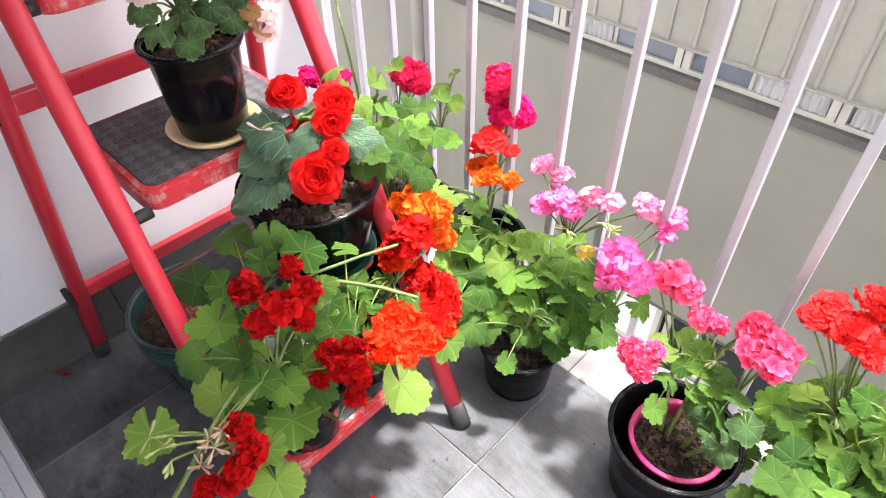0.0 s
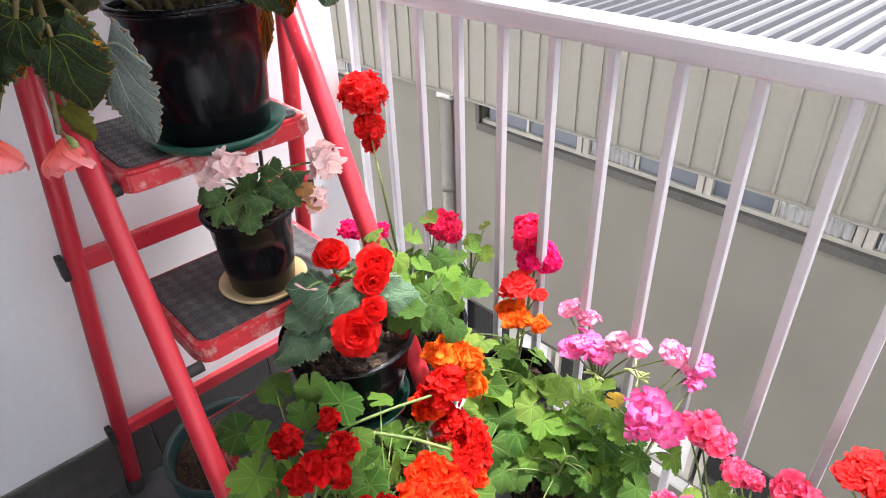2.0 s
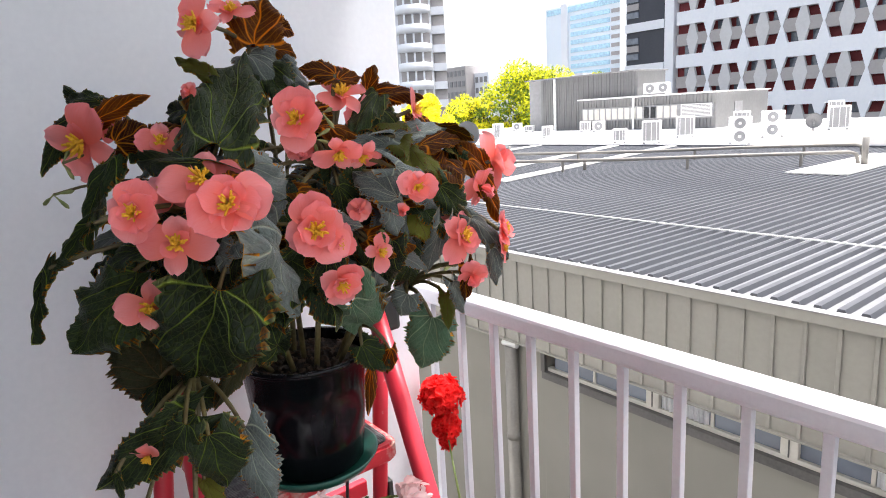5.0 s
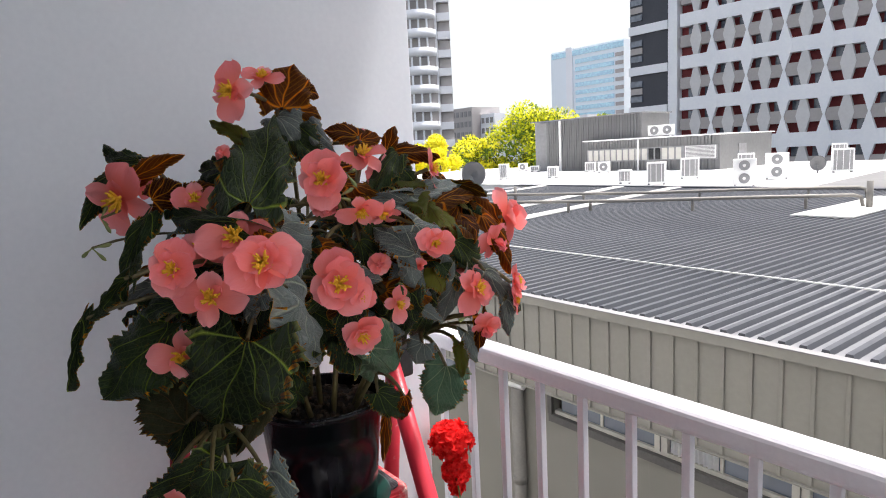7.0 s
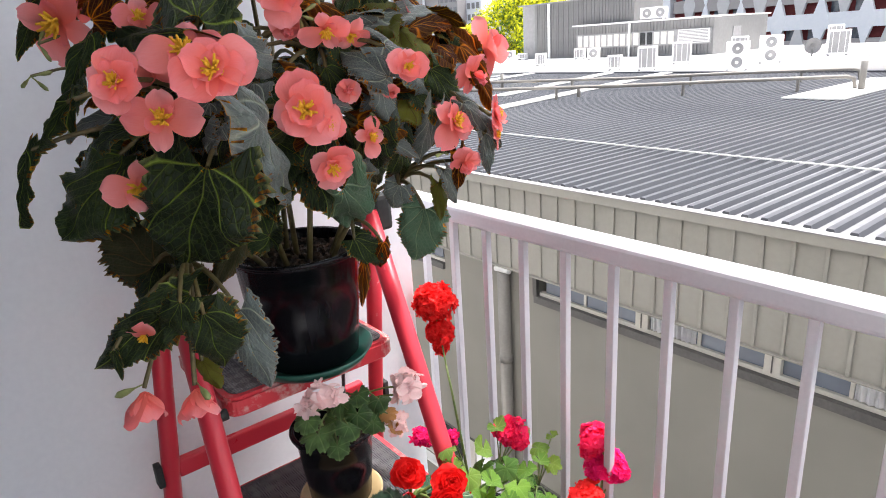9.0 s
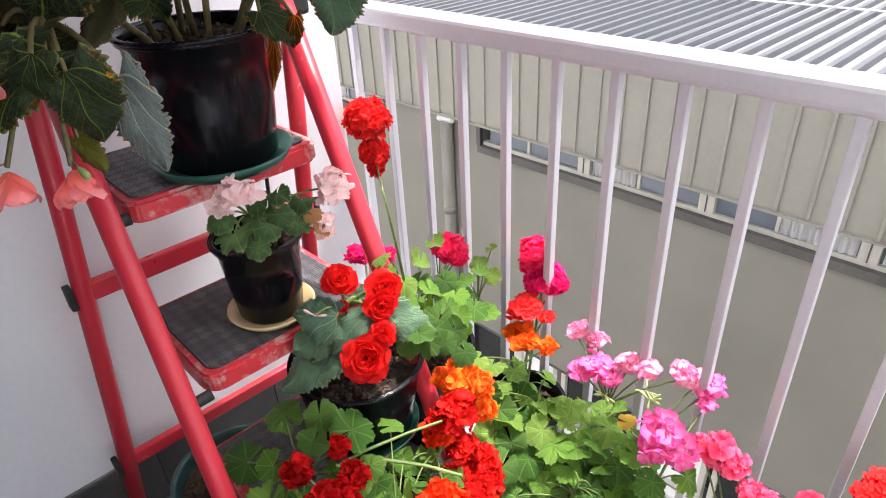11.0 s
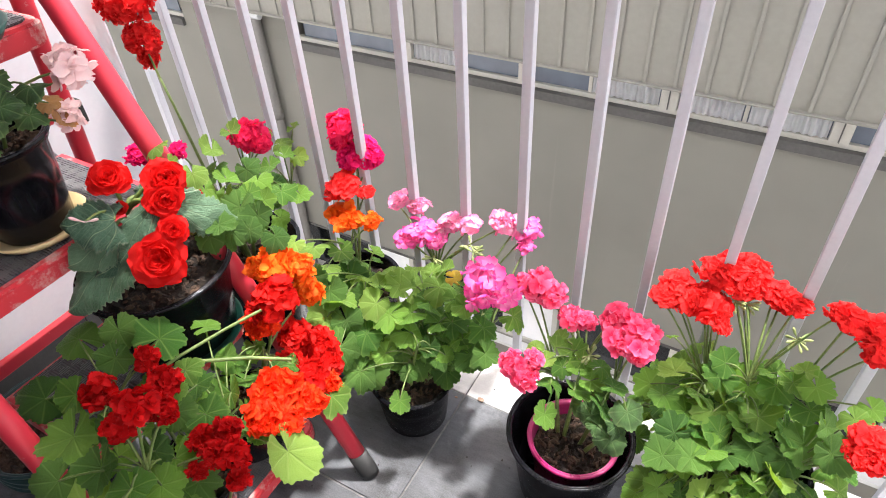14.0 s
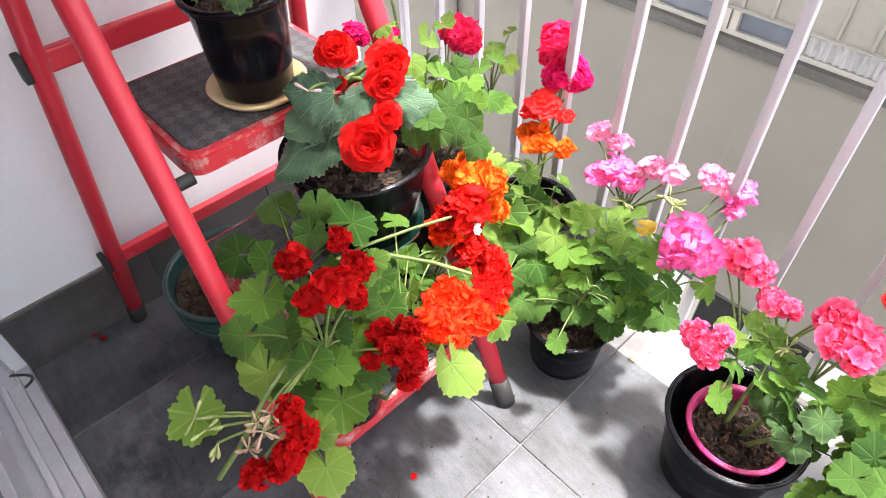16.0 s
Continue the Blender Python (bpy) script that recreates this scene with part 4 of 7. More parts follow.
CELL_W, CELL_H, X0, Z0 = 4.90, 5.9, -35.8, 9.85        # hexagon cells, and the middle of one of them


def screen_quad(name, x, wa, wb, za, zb, y, depth, mat):
    bm = bmesh.new()
    f = bm.faces.new([bm.verts.new(Vector(v) - star.location) for v in ((x - wa, y, za), (x + wa, y, za), (x + wb, y, zb), (x - wb, y, zb))])
    r_ = bmesh.ops.extrude_face_region(bm, geom=[f])
    bmesh.ops.translate(bm, verts=[v for v in r_["geom"] if isinstance(v, bmesh.types.BMVert)], vec=(0, depth, 0))
    bmesh.ops.recalc_face_normals(bm, faces=bm.faces[:])
    part(name, bm, mat, star)


for k in range(-3, 7):
    x = X0 + CELL_W * k
    for j in range(-3, 6):
        z = Z0 + CELL_H * j
        for s in (-1, 1):
            # grey lozenge in the middle of the cell, white one between two cells
            screen_quad("screen_panel", x, 0.88, 0.10, z, z + s * CELL_H / 2, 85.08, 0.5, M_SCREEN)
            screen_quad("screen_panel", x + CELL_W / 2, 0.10, 1.02, z, z + s * CELL_H / 2, 85.0, 0.55, M_WHITEBLOCK)
            part("window", box(bmesh.new(), Vector((x + s * 1.3 - 0.5, 86.3, z + 0.75 if (k + j) % 3 else z - 2.0)) - star.location, Vector((x + s * 1.3 + 0.35, 86.499, z + 2.0 if (k + j) % 3 else z - 0.75)) - star.location), M_GLASS, star)
        part("balcony_front", box(bmesh.new(), Vector((x - CELL_W / 2 + 0.03, 85.14, z - 0.80)) - star.location, Vector((x + CELL_W / 2 - 0.03, 86.2, z + 0.80)) - star.location), M_GREYBLOCK, star)
        part("floor_band", box(bmesh.new(), Vector((x - CELL_W / 2 + 0.02, 85.03, z + CELL_H / 2 - 0.90)) - star.location, Vector((x + CELL_W / 2 - 0.02, 86.3, z + CELL_H / 2 + 0.90)) - star.location), M_WHITEBLOCK, star)
part("edge_band", box(bmesh.new(), Vector((-54.85, 85.0, -6)) - star.location, Vector((-53.4, 86.4, 36)) - star.location), M_WHITEBLOCK, star)
# blue tower
blue = block("tower_block", "pale blue glass office tower", (-137.5, 150, -6), (-110.5, 175, 30.4), M_PALEBLUE)
for k in range(11):
    bands(blue, -127.7, -113.8, 150, [26.0 - 2.25 * k], 1.2, M_BLUEGLASS)
    bands(blue, -113.2, -110.6, 150, [26.0 - 2.25 * k], 1.0, M_GREYBLOCK, "balcony")
bands(blue, -136.8, -110.6, 150, [28.4], 1.5, M_BLUEGLASS)
part("stair_core", box(bmesh.new(), Vector((-130.9, 149.3, -6)) - blue.location, Vector((-128.6, 149.99, 30.9)) - blue.location), M_WHITEBLOCK, blue)
# white curved apartment tower
tower = thing("apartment_tower", "white apartment tower with rounded balconies", "building", (-82.6, 62, -6))
tower.rotation_euler = (0, 0, radians(52))
part("wall", box(bmesh.new(), (-9, 0, 0), (1.25, 8, 52)), M_WHITEBLOCK, tower)
part("wall", box(bmesh.new(), (1.2505, 1.5, 0), (3.3, 8, 52)), M_GREYBLOCK, tower)
for k in range(16):
    z = 2.85 * k
    part("balcony", tube(bmesh.new(), [(-1.6, 0.2, z), (-1.6, 0.2, z + 1.30)], 2.7, 28), M_WHITEBLOCK, tower)
    part("balcony", box(bmesh.new(), (1.30, 0.6, z), (3.32, 1.499, z + 1.2)), M_WHITEBLOCK, tower)
    # tower windows in panel grey: distance haze put into their colour
    part("window", box(bmesh.new(), (-3.9, -1.2, z + 1.301), (0.9, -0.001, z + 2.84)), M_GREYBLOCK, tower)
    part("window", box(bmesh.new(), (1.5, 1.2, z + 1.201), (3.2, 1.499, z + 2.6)), M_GREYBLOCK, tower)
    for x in (-2.9, -1.6, -0.3):
        part("partition", box(bmesh.new(), (x - 0.14, -2.0, z + 1.3015), (x + 0.14, -1.201, z + 2.84)), M_WHITEBLOCK, tower)
# low blocks between
for x0, x1, z1, y in ((-138, -129.3, 13.4, 110), (-131, -123.8, 11.4, 113), (-127.6, -118, 11.0, 118), (-117.5, -109.8, 10.4, 118), (-109, -98, 9.0, 119)):
    b = block("city_block", "pale distant city block with rows of windows", (x0, y, -6), (x1, y + 10, z1), M_WHITEBLOCK if int(x0) % 3 else M_GREYBLOCK)
    for k in range(6):
        n_ = int((x1 - x0) // 1.7)
        for j in range(n_):
            xx = x0 + 0.5 + 1.7 * j
            # pale grey in place of glass puts the haze into these windows
            part("window", box(bmesh.new(), Vector((xx, y - 0.15, z1 - 2.4 - 2.7 * k)) - b.location, Vector((xx + 1.0, y - 0.002, z1 - 1.0 - 2.7 * k)) - b.location), M_FLASHGREY, b)


def tree(at, height, spread, mats, seed, n=5200):
    """A tree: tapered trunk, limbs and a crown of many small leaf clumps with an uneven outline."""
    rng = random.Random(seed)
    t = thing("tree", "broad leafy tree with yellow-green sunlit crown", "tree", at, "street trees")
    bm = tube(bmesh.new(), [(0, 0, 0), (0.1, 0, height * 0.3), (0.0, 0.1, height * 0.6)], [0.32, 0.24, 0.12], 10)
    lobes = []
    for i in range(16):
        a = rng.uniform(0, 2 * math.pi)
        r = spread * rng.uniform(0.15, 0.72)
        c = Vector((math.cos(a) * r, math.sin(a) * r * 0.8, height * rng.uniform(0.42, 0.88) * (1.0 - 0.22 * r / spread)))
        lobes.append((c, spread * rng.uniform(0.22, 0.40)))
        tube(bm, arc((0, 0, height * rng.uniform(0.25, 0.5)), c, (0, 0, 0.3), 4), [0.10, 0.08, 0.06, 0.04, 0.02], 6)
    part("trunk", bm, M_TRUNK, t)
    # lit and shaded leaf colours; the first keeps to each clump's upper side
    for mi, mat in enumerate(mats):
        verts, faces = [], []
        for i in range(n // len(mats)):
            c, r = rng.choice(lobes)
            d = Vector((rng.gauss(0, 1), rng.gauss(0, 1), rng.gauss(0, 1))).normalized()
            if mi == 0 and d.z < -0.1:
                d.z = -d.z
            p = c + d * r * rng.uniform(0.55, 1.08)
            u = Vector((rng.gauss(0, 1), rng.gauss(0, 1), rng.gauss(0, 1))).normalized() * rng.uniform(0.08, 0.17)
            v = (u.cross(d + Vector((0.2, 0.1, 0.4)))).normalized() * u.length * 0.8
            k = len(verts)
            verts += [p - u, p + v * 0.7, p + u, p - v * 0.7]
            faces.append((k, k + 1, k + 2, k + 3))
        me = bpy.data.meshes.new("crown")
        me.from_pydata(verts, [], faces)
        me.uv_layers.new(name="UVMap")
        ob = put("crown", me, t, None, mat)
        ob["kind"] = "stuff"
    return t


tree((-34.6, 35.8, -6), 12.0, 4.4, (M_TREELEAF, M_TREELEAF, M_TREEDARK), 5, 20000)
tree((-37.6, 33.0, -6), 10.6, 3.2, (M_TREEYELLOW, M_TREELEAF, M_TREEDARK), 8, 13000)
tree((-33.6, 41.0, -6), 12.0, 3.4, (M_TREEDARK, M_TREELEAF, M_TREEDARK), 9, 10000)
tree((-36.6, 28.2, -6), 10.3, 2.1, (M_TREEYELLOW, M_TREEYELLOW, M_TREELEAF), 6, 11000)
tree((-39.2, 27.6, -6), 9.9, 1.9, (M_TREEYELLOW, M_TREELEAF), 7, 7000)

# glowing ring that stands for the hazy white sky and adds light all round
bm = bmesh.new()
ring = [[bm.verts.new((700 * math.sin(a), 700 * math.cos(a), z)) for a in (2 * math.pi * j / 64 for j in range(64))] for z in (-8, 120, 260, 420)]
for a, b in zip(ring, ring[1:]):
    for j in range(64):
        bm.faces.new((a[j], b[j], b[(j + 1) % 64], a[(j + 1) % 64]))
n = Nodes("hazy_sky")
n.set((0.0, 0.0, 0.0), 1.0, 0.0, 0.0)
n.bsdf.inputs["Emission Color"].default_value = (0.93, 0.97, 1.0, 1)
n.bsdf.inputs["Emission Strength"].default_value = 0.55
tagged(part("backdrop", bm, n.mat), "bright white hazy sky above the horizon", "sky", kind="structure")

# ---------------------------------------------------------------- leaves, petals and pots


def geranium_leaf_mesh(name, seed, mats):
    """A round leaf of radius 1 in seven shallow scalloped lobes, notched at the stalk, pleated along its veins and waved; flat coordinates in the UV map."""
    rng = random.Random(seed)
    n, rings = 86, (0.2, 0.42, 0.62, 0.78, 0.90, 1.0)
    ph, ph2 = rng.uniform(0, 6.28), rng.uniform(0, 6.28)
    cup, pleat, roll = rng.uniform(-0.35, 0.45), rng.uniform(0.02, 0.07), rng.uniform(0.12, 0.34)
    notch, deep, side = rng.uniform(0.06, 0.30), rng.uniform(0.10, 0.25), rng.uniform(-0.5, 0.5)
    lobes = [rng.uniform(0.90, 1.06) for _ in range(9)]
    bm = bmesh.new()
    uvl = bm.loops.layers.uv.new("UVMap")
    flat = {}
    centre = bm.verts.new((0, 0, -0.05))
    flat[centre] = (0, 0)
    grid = []
    for r in rings:
        row = []
        for j in range(n):
            a = -math.pi + notch + (2 * math.pi - 2 * notch) * j / (n - 1)      # 0 is the tip, the notch is opposite
            c = abs(math.cos(3.5 * a))
            k = lobes[int((a + math.pi) / (2 * math.pi / 7)) % 9]
            edge = 1.0 + (k - 1) * r ** 2 - deep * (1 - c ** 0.7) * r ** 3
            if r > 0.95:
                edge += 0.034 * math.cos(24.5 * a) + rng.uniform(-0.015, 0.015)
            q = r * edge * (0.88 + 0.12 * math.cos(a / 2))
            x, y = math.sin(a) * q, math.cos(a) * q
            z = cup * q * q + pleat * (0.6 - c) * q ** 1.2 + roll * math.sin(2 * a + ph) * q ** 2 + 0.07 * math.sin(5 * a + ph2) * q ** 3 - 0.22 * max(0, q - 0.7) * (1 + math.sin(3 * a + ph2)) + side * x * abs(x)
            v = bm.verts.new((x, y, z))
            flat[v] = (x, y)
            row.append(v)
        grid.append(row)
    faces = []
    for j in range(n - 1):
        faces.append(bm.faces.new((centre, grid[0][j + 1], grid[0][j])))
        for a, b in zip(grid, grid[1:]):
            faces.append(bm.faces.new((a[j], a[j + 1], b[j + 1], b[j])))
    for f in faces:
        f.smooth = True
        for l in f.loops:
            l[uvl].uv = (0.5 + 0.42 * flat[l.vert][0], 0.5 + 0.42 * flat[l.vert][1])
    me = mesh_of(bm, name)
    me.materials.append(mats)
    return me


def begonia_leaf_mesh(name, seed, top, under, bend):
    """A lopsided heart-shaped leaf of length 1 and width 1 along +y, sharply toothed, quilted between its veins, folded along the midrib, in two skins: face and underside."""
    rng = random.Random(seed)
    ns, nw = 51, 6
    fold, ruff = rng.uniform(0.02, 0.30), rng.uniform(0.03, 0.08)
    skew, sweep = rng.uniform(0.72, 1.0), rng.uniform(-0.16, 0.16)
    ph = rng.uniform(0, 6)
    teeth = [[rng.uniform(-0.05, 0.05) for _ in range(ns + 1)] for _ in (0, 1)]
    bm = bmesh.new()
    uvl, riml = bm.loops.layers.uv.new("UVMap"), bm.loops.layers.uv.new("Rim")
    for skin in (0, 1):
        rows = []
        for i in range(ns + 1):
            s = i / ns
            row = []
            for j in range(-nw, nw + 1):
                q = j / nw
                half = 0.5 * (s + 0.06) ** 0.34 * max(0, 1 - s ** 1.6) ** 0.85 / 0.60 * (1.0 if q < 0 else skew) + 0.004
                tooth = 1 + (0.13 * ((i % 3) / 2 - 0.45) + 0.07 * math.sin(i * 0.62 + ph) + teeth[j > 0][i] if abs(j) == nw else 0)
                back = 0.26 * abs(q) ** 1.5 * max(0, 1 - s * 3.0)
                x = q * half * tooth + sweep * s * s
                y = s - back
                quilt = 0.020 * abs(math.sin(11 * (s - 0.5 - 1.1 * abs(q * half)))) * (1 - abs(q)) ** 0.3 * (1 if 0.03 < s < 0.97 else 0)
                z = fold * abs(q * half) ** 1.2 - bend * s * s * 1.4 + ruff * math.sin(17 * s + ph + q) * abs(q) ** 1.5 + 0.03 * math.sin(4 * q + 6 * s + ph) - 0.12 * abs(q) ** 4 + quilt
                row.append((bm.verts.new((x, y, z - skin * 0.004)), q * half * tooth, s, abs(q)))
            rows.append(row)
        for a, b in zip(rows, rows[1:]):
            for k in range(2 * nw):
                quad = [a[k], a[k + 1], b[k + 1], b[k]]
                f = bm.faces.new([t[0] for t in (quad if skin == 0 else quad[::-1])])
                f.material_index, f.smooth = skin, True
                for l in f.loops:
                    _, x, s, q = next(t for t in quad if t[0] is l.vert)
                    l[uvl].uv = (0.5 + x, s)
                    l[riml].uv = (q, s)
    me = mesh_of(bm, name)
    me.materials.append(top)
    me.materials.append(under)
    return me


def petal(bm, uvl, m, length, width, cup, curl, rng, nx=4, ny=4, full=False):
    """One petal along +y of the pose m: narrow at its foot, round and ruffled at its end, cupped across and curled along."""
    rows = []
    ph = rng.uniform(0, 6.28)
    wave = 0.05 if full else 0.09
    for i in range(ny + 1):
        s = i / ny
        w = width * (0.22 + 0.78 * math.sin(min(1.0, s / 0.62) * math.pi / 2)) * (1.0 if s < 0.62 else max(0.0, 1 - ((s - 0.62) / 0.40) ** 2) ** 0.5)
        row = []
        for j in range(nx + 1):
            q = j / nx * 2 - 1
            notch = 0.05 * math.cos(math.pi * q) * (s > 0.99)
            ruffle = wave * length * math.sin(4.2 * q + ph + 5 * s) * s + rng.uniform(-1, 1) * 0.012 * length
            v = Vector((q * w / 2, length * (s * (1 - 0.06 * q * q * s) - notch), cup * width * q * q * 0.5 + curl * length * s * s + ruffle))
            row.append((bm.verts.new(m @ v), j / nx, s))
        rows.append(row)
    for a, b in zip(rows, rows[1:]):
        for k in range(nx):
            quad = [a[k], a[k + 1], b[k + 1], b[k]]
            f = bm.faces.new([v[0] for v in quad])
            f.smooth = True
            for l in f.loops:
                _, u, s = next(t for t in quad if t[0] is l.vert)
                l[uvl].uv = (u, s)


def umbel_mesh(name, seed, mat, florets, radius=1.0, size=0.62, double=True, low=-0.45, ragged=0.12):
    """A geranium head: many five-petalled florets on short stalks over a ball of radius 1."""
    rng = random.Random(seed)
    bm = bmesh.new()
    uvl = bm.loops.layers.uv.new("UVMap")
    for i in range(florets):
        z = 1 - (i + 0.5) / florets * (1 - low)
        a = i * 2.39996 + rng.uniform(-0.3, 0.3)
        rr = math.sqrt(max(0, 1 - z * z))
        d = Vector((rr * math.cos(a), rr * math.sin(a), z + rng.uniform(-0.1, 0.1))).normalized()
        c = d * radius * rng.uniform(0.66 - ragged, 0.80)
        base = facing(c, d + Vector((rng.uniform(-.4, .4), rng.uniform(-.4, .4), rng.uniform(-.2, .4))), rng.uniform(0, 6.28))
        for ring, (cnt, tilt, k) in enumerate(((5, 0.22, 1.0), (4, 0.8, 0.72)) if double else ((5, 0.28, 1.0),)):
            for p in range(cnt):
                m = base @ Matrix.Rotation(2 * math.pi * p / cnt + ring * 0.6 + rng.uniform(-.15, .15), 4, "Z") @ Matrix.Rotation(tilt + rng.uniform(-.2, .25), 4, "X")
                petal(bm, uvl, m, size * k * rng.uniform(0.75, 1.05), size * rng.uniform(0.75, 1.0) * k, rng.uniform(-0.1, 0.6), rng.uniform(-0.5, 0.2), rng, 4, 4)
    me = mesh_of(bm, name)
    me.materials.append(mat)
    return me


def begonia_flower_mesh(name, seed, mat, layers, open_=0.35):
    """A double begonia flower of radius 1, facing +z: rings of broad waxy petals, each ring smaller and more upright."""
    rng = random.Random(seed)
    bm = bmesh.new()
    uvl = bm.loops.layers.uv.new("UVMap")
    for k in range(layers):
        cnt = (5, 6, 7, 8, 7, 6)[k]
        f = 1 - k / (layers + 0.4)
        for p in range(cnt):
            tilt = open_ * 0.35 + (1.25 - open_) * (k / max(1, layers - 1)) ** 0.8 * 1.1
            m = Matrix.Translation((0, 0, 0.03 * k)) @ Matrix.Rotation(2 * math.pi * p / cnt + k * 1.1 + rng.uniform(-.22, .22), 4, "Z") @ Matrix.Rotation(tilt + rng.uniform(-.16, .16), 4, "X")
            petal(bm, uvl, m, (0.26 + 0.72 * f) * rng.uniform(0.86, 1.06), (0.34 + 0.72 * f) * rng.uniform(0.9, 1.15), rng.uniform(0.0, 0.38), rng.uniform(-0.30, 0.10), rng, 7, 8, True)
    me = mesh_of(bm, name)
    me.materials.append(mat)
    return me


def open_begonia_mesh(name, seed, mat, shut=0.0):
    """A half-double begonia flower of radius 1, facing +z: four broad unequal outer petals, fewer and smaller ones inside, open at the heart; shut draws them into a bell."""
    rng = random.Random(seed)
    bm = bmesh.new()
    uvl = bm.loops.layers.uv.new("UVMap")
    for ring, cnt, length, width, tilt in ((0, 4, 1.0, 1.10, 0.12), (1, 4, 0.80, 0.78, 0.42), (2, 3, 0.52, 0.50, 0.80)):
        for p in range(cnt):
            big = 1.0 if (p + ring) % 2 else 0.80
            m = Matrix.Translation((0, 0, 0.03 * ring)) @ Matrix.Rotation(2 * math.pi * p / cnt + ring * 0.75 + rng.uniform(-.35, .35), 4, "Z") @ Matrix.Rotation(tilt + shut + rng.uniform(-.12, .25), 4, "X")
            petal(bm, uvl, m, length * big * rng.uniform(0.92, 1.06), width * big * rng.uniform(0.92, 1.15), rng.uniform(0.05, 0.42), rng.uniform(-0.34, 0.12), rng, 7, 8, True)
    me = mesh_of(bm, name)
    me.materials.append(mat)
    return me


def single_flower_mesh(name, seed, mat):
    """An open begonia flower of radius 1, facing +z: two broad round petals, two narrower ones between, a few small inner ones."""
    rng = random.Random(seed)
    bm = bmesh.new()
    uvl = bm.loops.layers.uv.new("UVMap")
    for turn, length, width in ((0, 1.0, 1.05), (math.pi, 0.95, 1.0), (math.pi / 2, 0.82, 0.62), (-math.pi / 2, 0.80, 0.60), (0.9, 0.5, 0.42), (3.7, 0.52, 0.44)):
        m = Matrix.Rotation(turn + rng.uniform(-.18, .18), 4, "Z") @ Matrix.Rotation(rng.uniform(0.05, 0.40) + (0.35 if length < 0.6 else 0), 4, "X")
        petal(bm, uvl, m, length * rng.uniform(0.9, 1.05), width * rng.uniform(0.9, 1.1), rng.uniform(0.05, 0.35), rng.uniform(-0.30, 0.05), rng, 7, 8, True)
    me = mesh_of(bm, name)
    me.materials.append(mat)
    return me


def pot_mesh(bm, r0, r1, h, rim=0.012, wall=0.003):
    """A tapered nursery pot with a rolled rim, open at the top."""
    return lathe(bm, [(0, 0.0), (r0 * 0.93, 0.0), (r0, 0.006), (r0 + (r1 - r0) * 0.5, h * 0.5), (r1 - 0.0015, h - rim), (r1 + 0.0035, h - rim), (r1 + 0.0045, h - rim * 0.5), (r1 + 0.0030, h), (r1 - 0.001, h - 0.0005),
                      (r1 - wall, h - rim * 0.6), (r0 + (r1 - r0) * 0.5 - wall, h * 0.5), (r0 - wall, 0.006), (0, 0.006)], 48)


def rim_mesh(r1, h):
    """The rolled lip that runs round the top of a pot."""
    return lathe(bmesh.new(), [(r1 + 0.0048 + 0.0028 * math.cos(a), h - 0.003 + 0.0036 * math.sin(a)) for a in (2 * math.pi * k / 10 for k in range(11))], 48)


def soil_mesh(r, z, seed, amp=0.006):
    rng = random.Random(seed)
    bm = bmesh.new()
    rings = [[bm.verts.new((0, 0, z + amp))]]
    for i in range(1, 13):
        q = r * i / 12
        rings.append([bm.verts.new((q * math.cos(2 * math.pi * j / 40), q * math.sin(2 * math.pi * j / 40), z + rng.uniform(-1, 1) * amp * (1 if i < 12 else 0.2))) for j in range(40)])
    for j in range(40):
        bm.faces.new((rings[0][0], rings[1][j], rings[1][(j + 1) % 40]))
    for a, b in zip(rings[1:], rings[2:]):
        for j in range(40):
            bm.faces.new((a[j], b[j], b[(j + 1) % 40], a[(j + 1) % 40]))
    return bm


def crumbs_mesh(r, z, seed, amount=170):
    """Bark chips and clods strewn over the soil of a pot."""
    rng = random.Random(seed)
    verts, faces = [], []
    for i in range(amount):
        q, t = r * 0.96 * math.sqrt(rng.random()), rng.uniform(0, 6.28)
        size = rng.choice((0.0018, 0.0025, 0.0035, 0.005))
        m = Matrix.Translation((q * math.cos(t), q * math.sin(t), z + 0.004)) @ Matrix.Rotation(rng.uniform(0, 6.28), 4, "Z") @ Matrix.Rotation(rng.uniform(-.6, .6), 4, "X")
        k = len(verts)
        for x, y, h in ((-1.6, -0.6, -0.5), (1.5, -0.8, -0.5), (1.7, 0.7, -0.5), (-1.4, 0.8, -0.5), (-0.9, -0.4, 0.6), (1.0, -0.3, 0.7), (0.9, 0.5, 0.5), (-1.0, 0.4, 0.7)):
            verts.append(m @ Vector((x * size * rng.uniform(0.7, 1.2), y * size * rng.uniform(0.7, 1.3), h * size * rng.uniform(0.6, 1.2))))
        faces += [tuple(k + f for f in face) for face in ((4, 5, 6, 7), (0, 1, 5, 4), (1, 2, 6, 5), (2, 3, 7, 6), (3, 0, 4, 7))]
    me = bpy.data.meshes.new("mulch")
    me.from_pydata(verts, [], faces)
    return me


LEAVES = [geranium_leaf_mesh("leaf", s, M_LEAF) for s in range(9)]
LEAVES_LIGHT = [geranium_leaf_mesh("leaf", 20 + s, M_LEAF_LIGHT) for s in range(7)]
# leaves in the shade-darkened colour
LEAVES_SHADE = [geranium_leaf_mesh("leaf", 80 + s, M_LEAF_SHADE) for s in range(7)]
LEAVES_YELLOW = [geranium_leaf_mesh("leaf", 90, M_LEAF_YELLOW)]
LEAVES_DULL = [geranium_leaf_mesh("leaf", 40 + s, M_LEAF_DULL) for s in range(4)]
LEAVES_BROWN = [geranium_leaf_mesh("leaf", 60 + s, M_LEAF_BROWN) for s in range(2)]
BEG_CACHE = {}


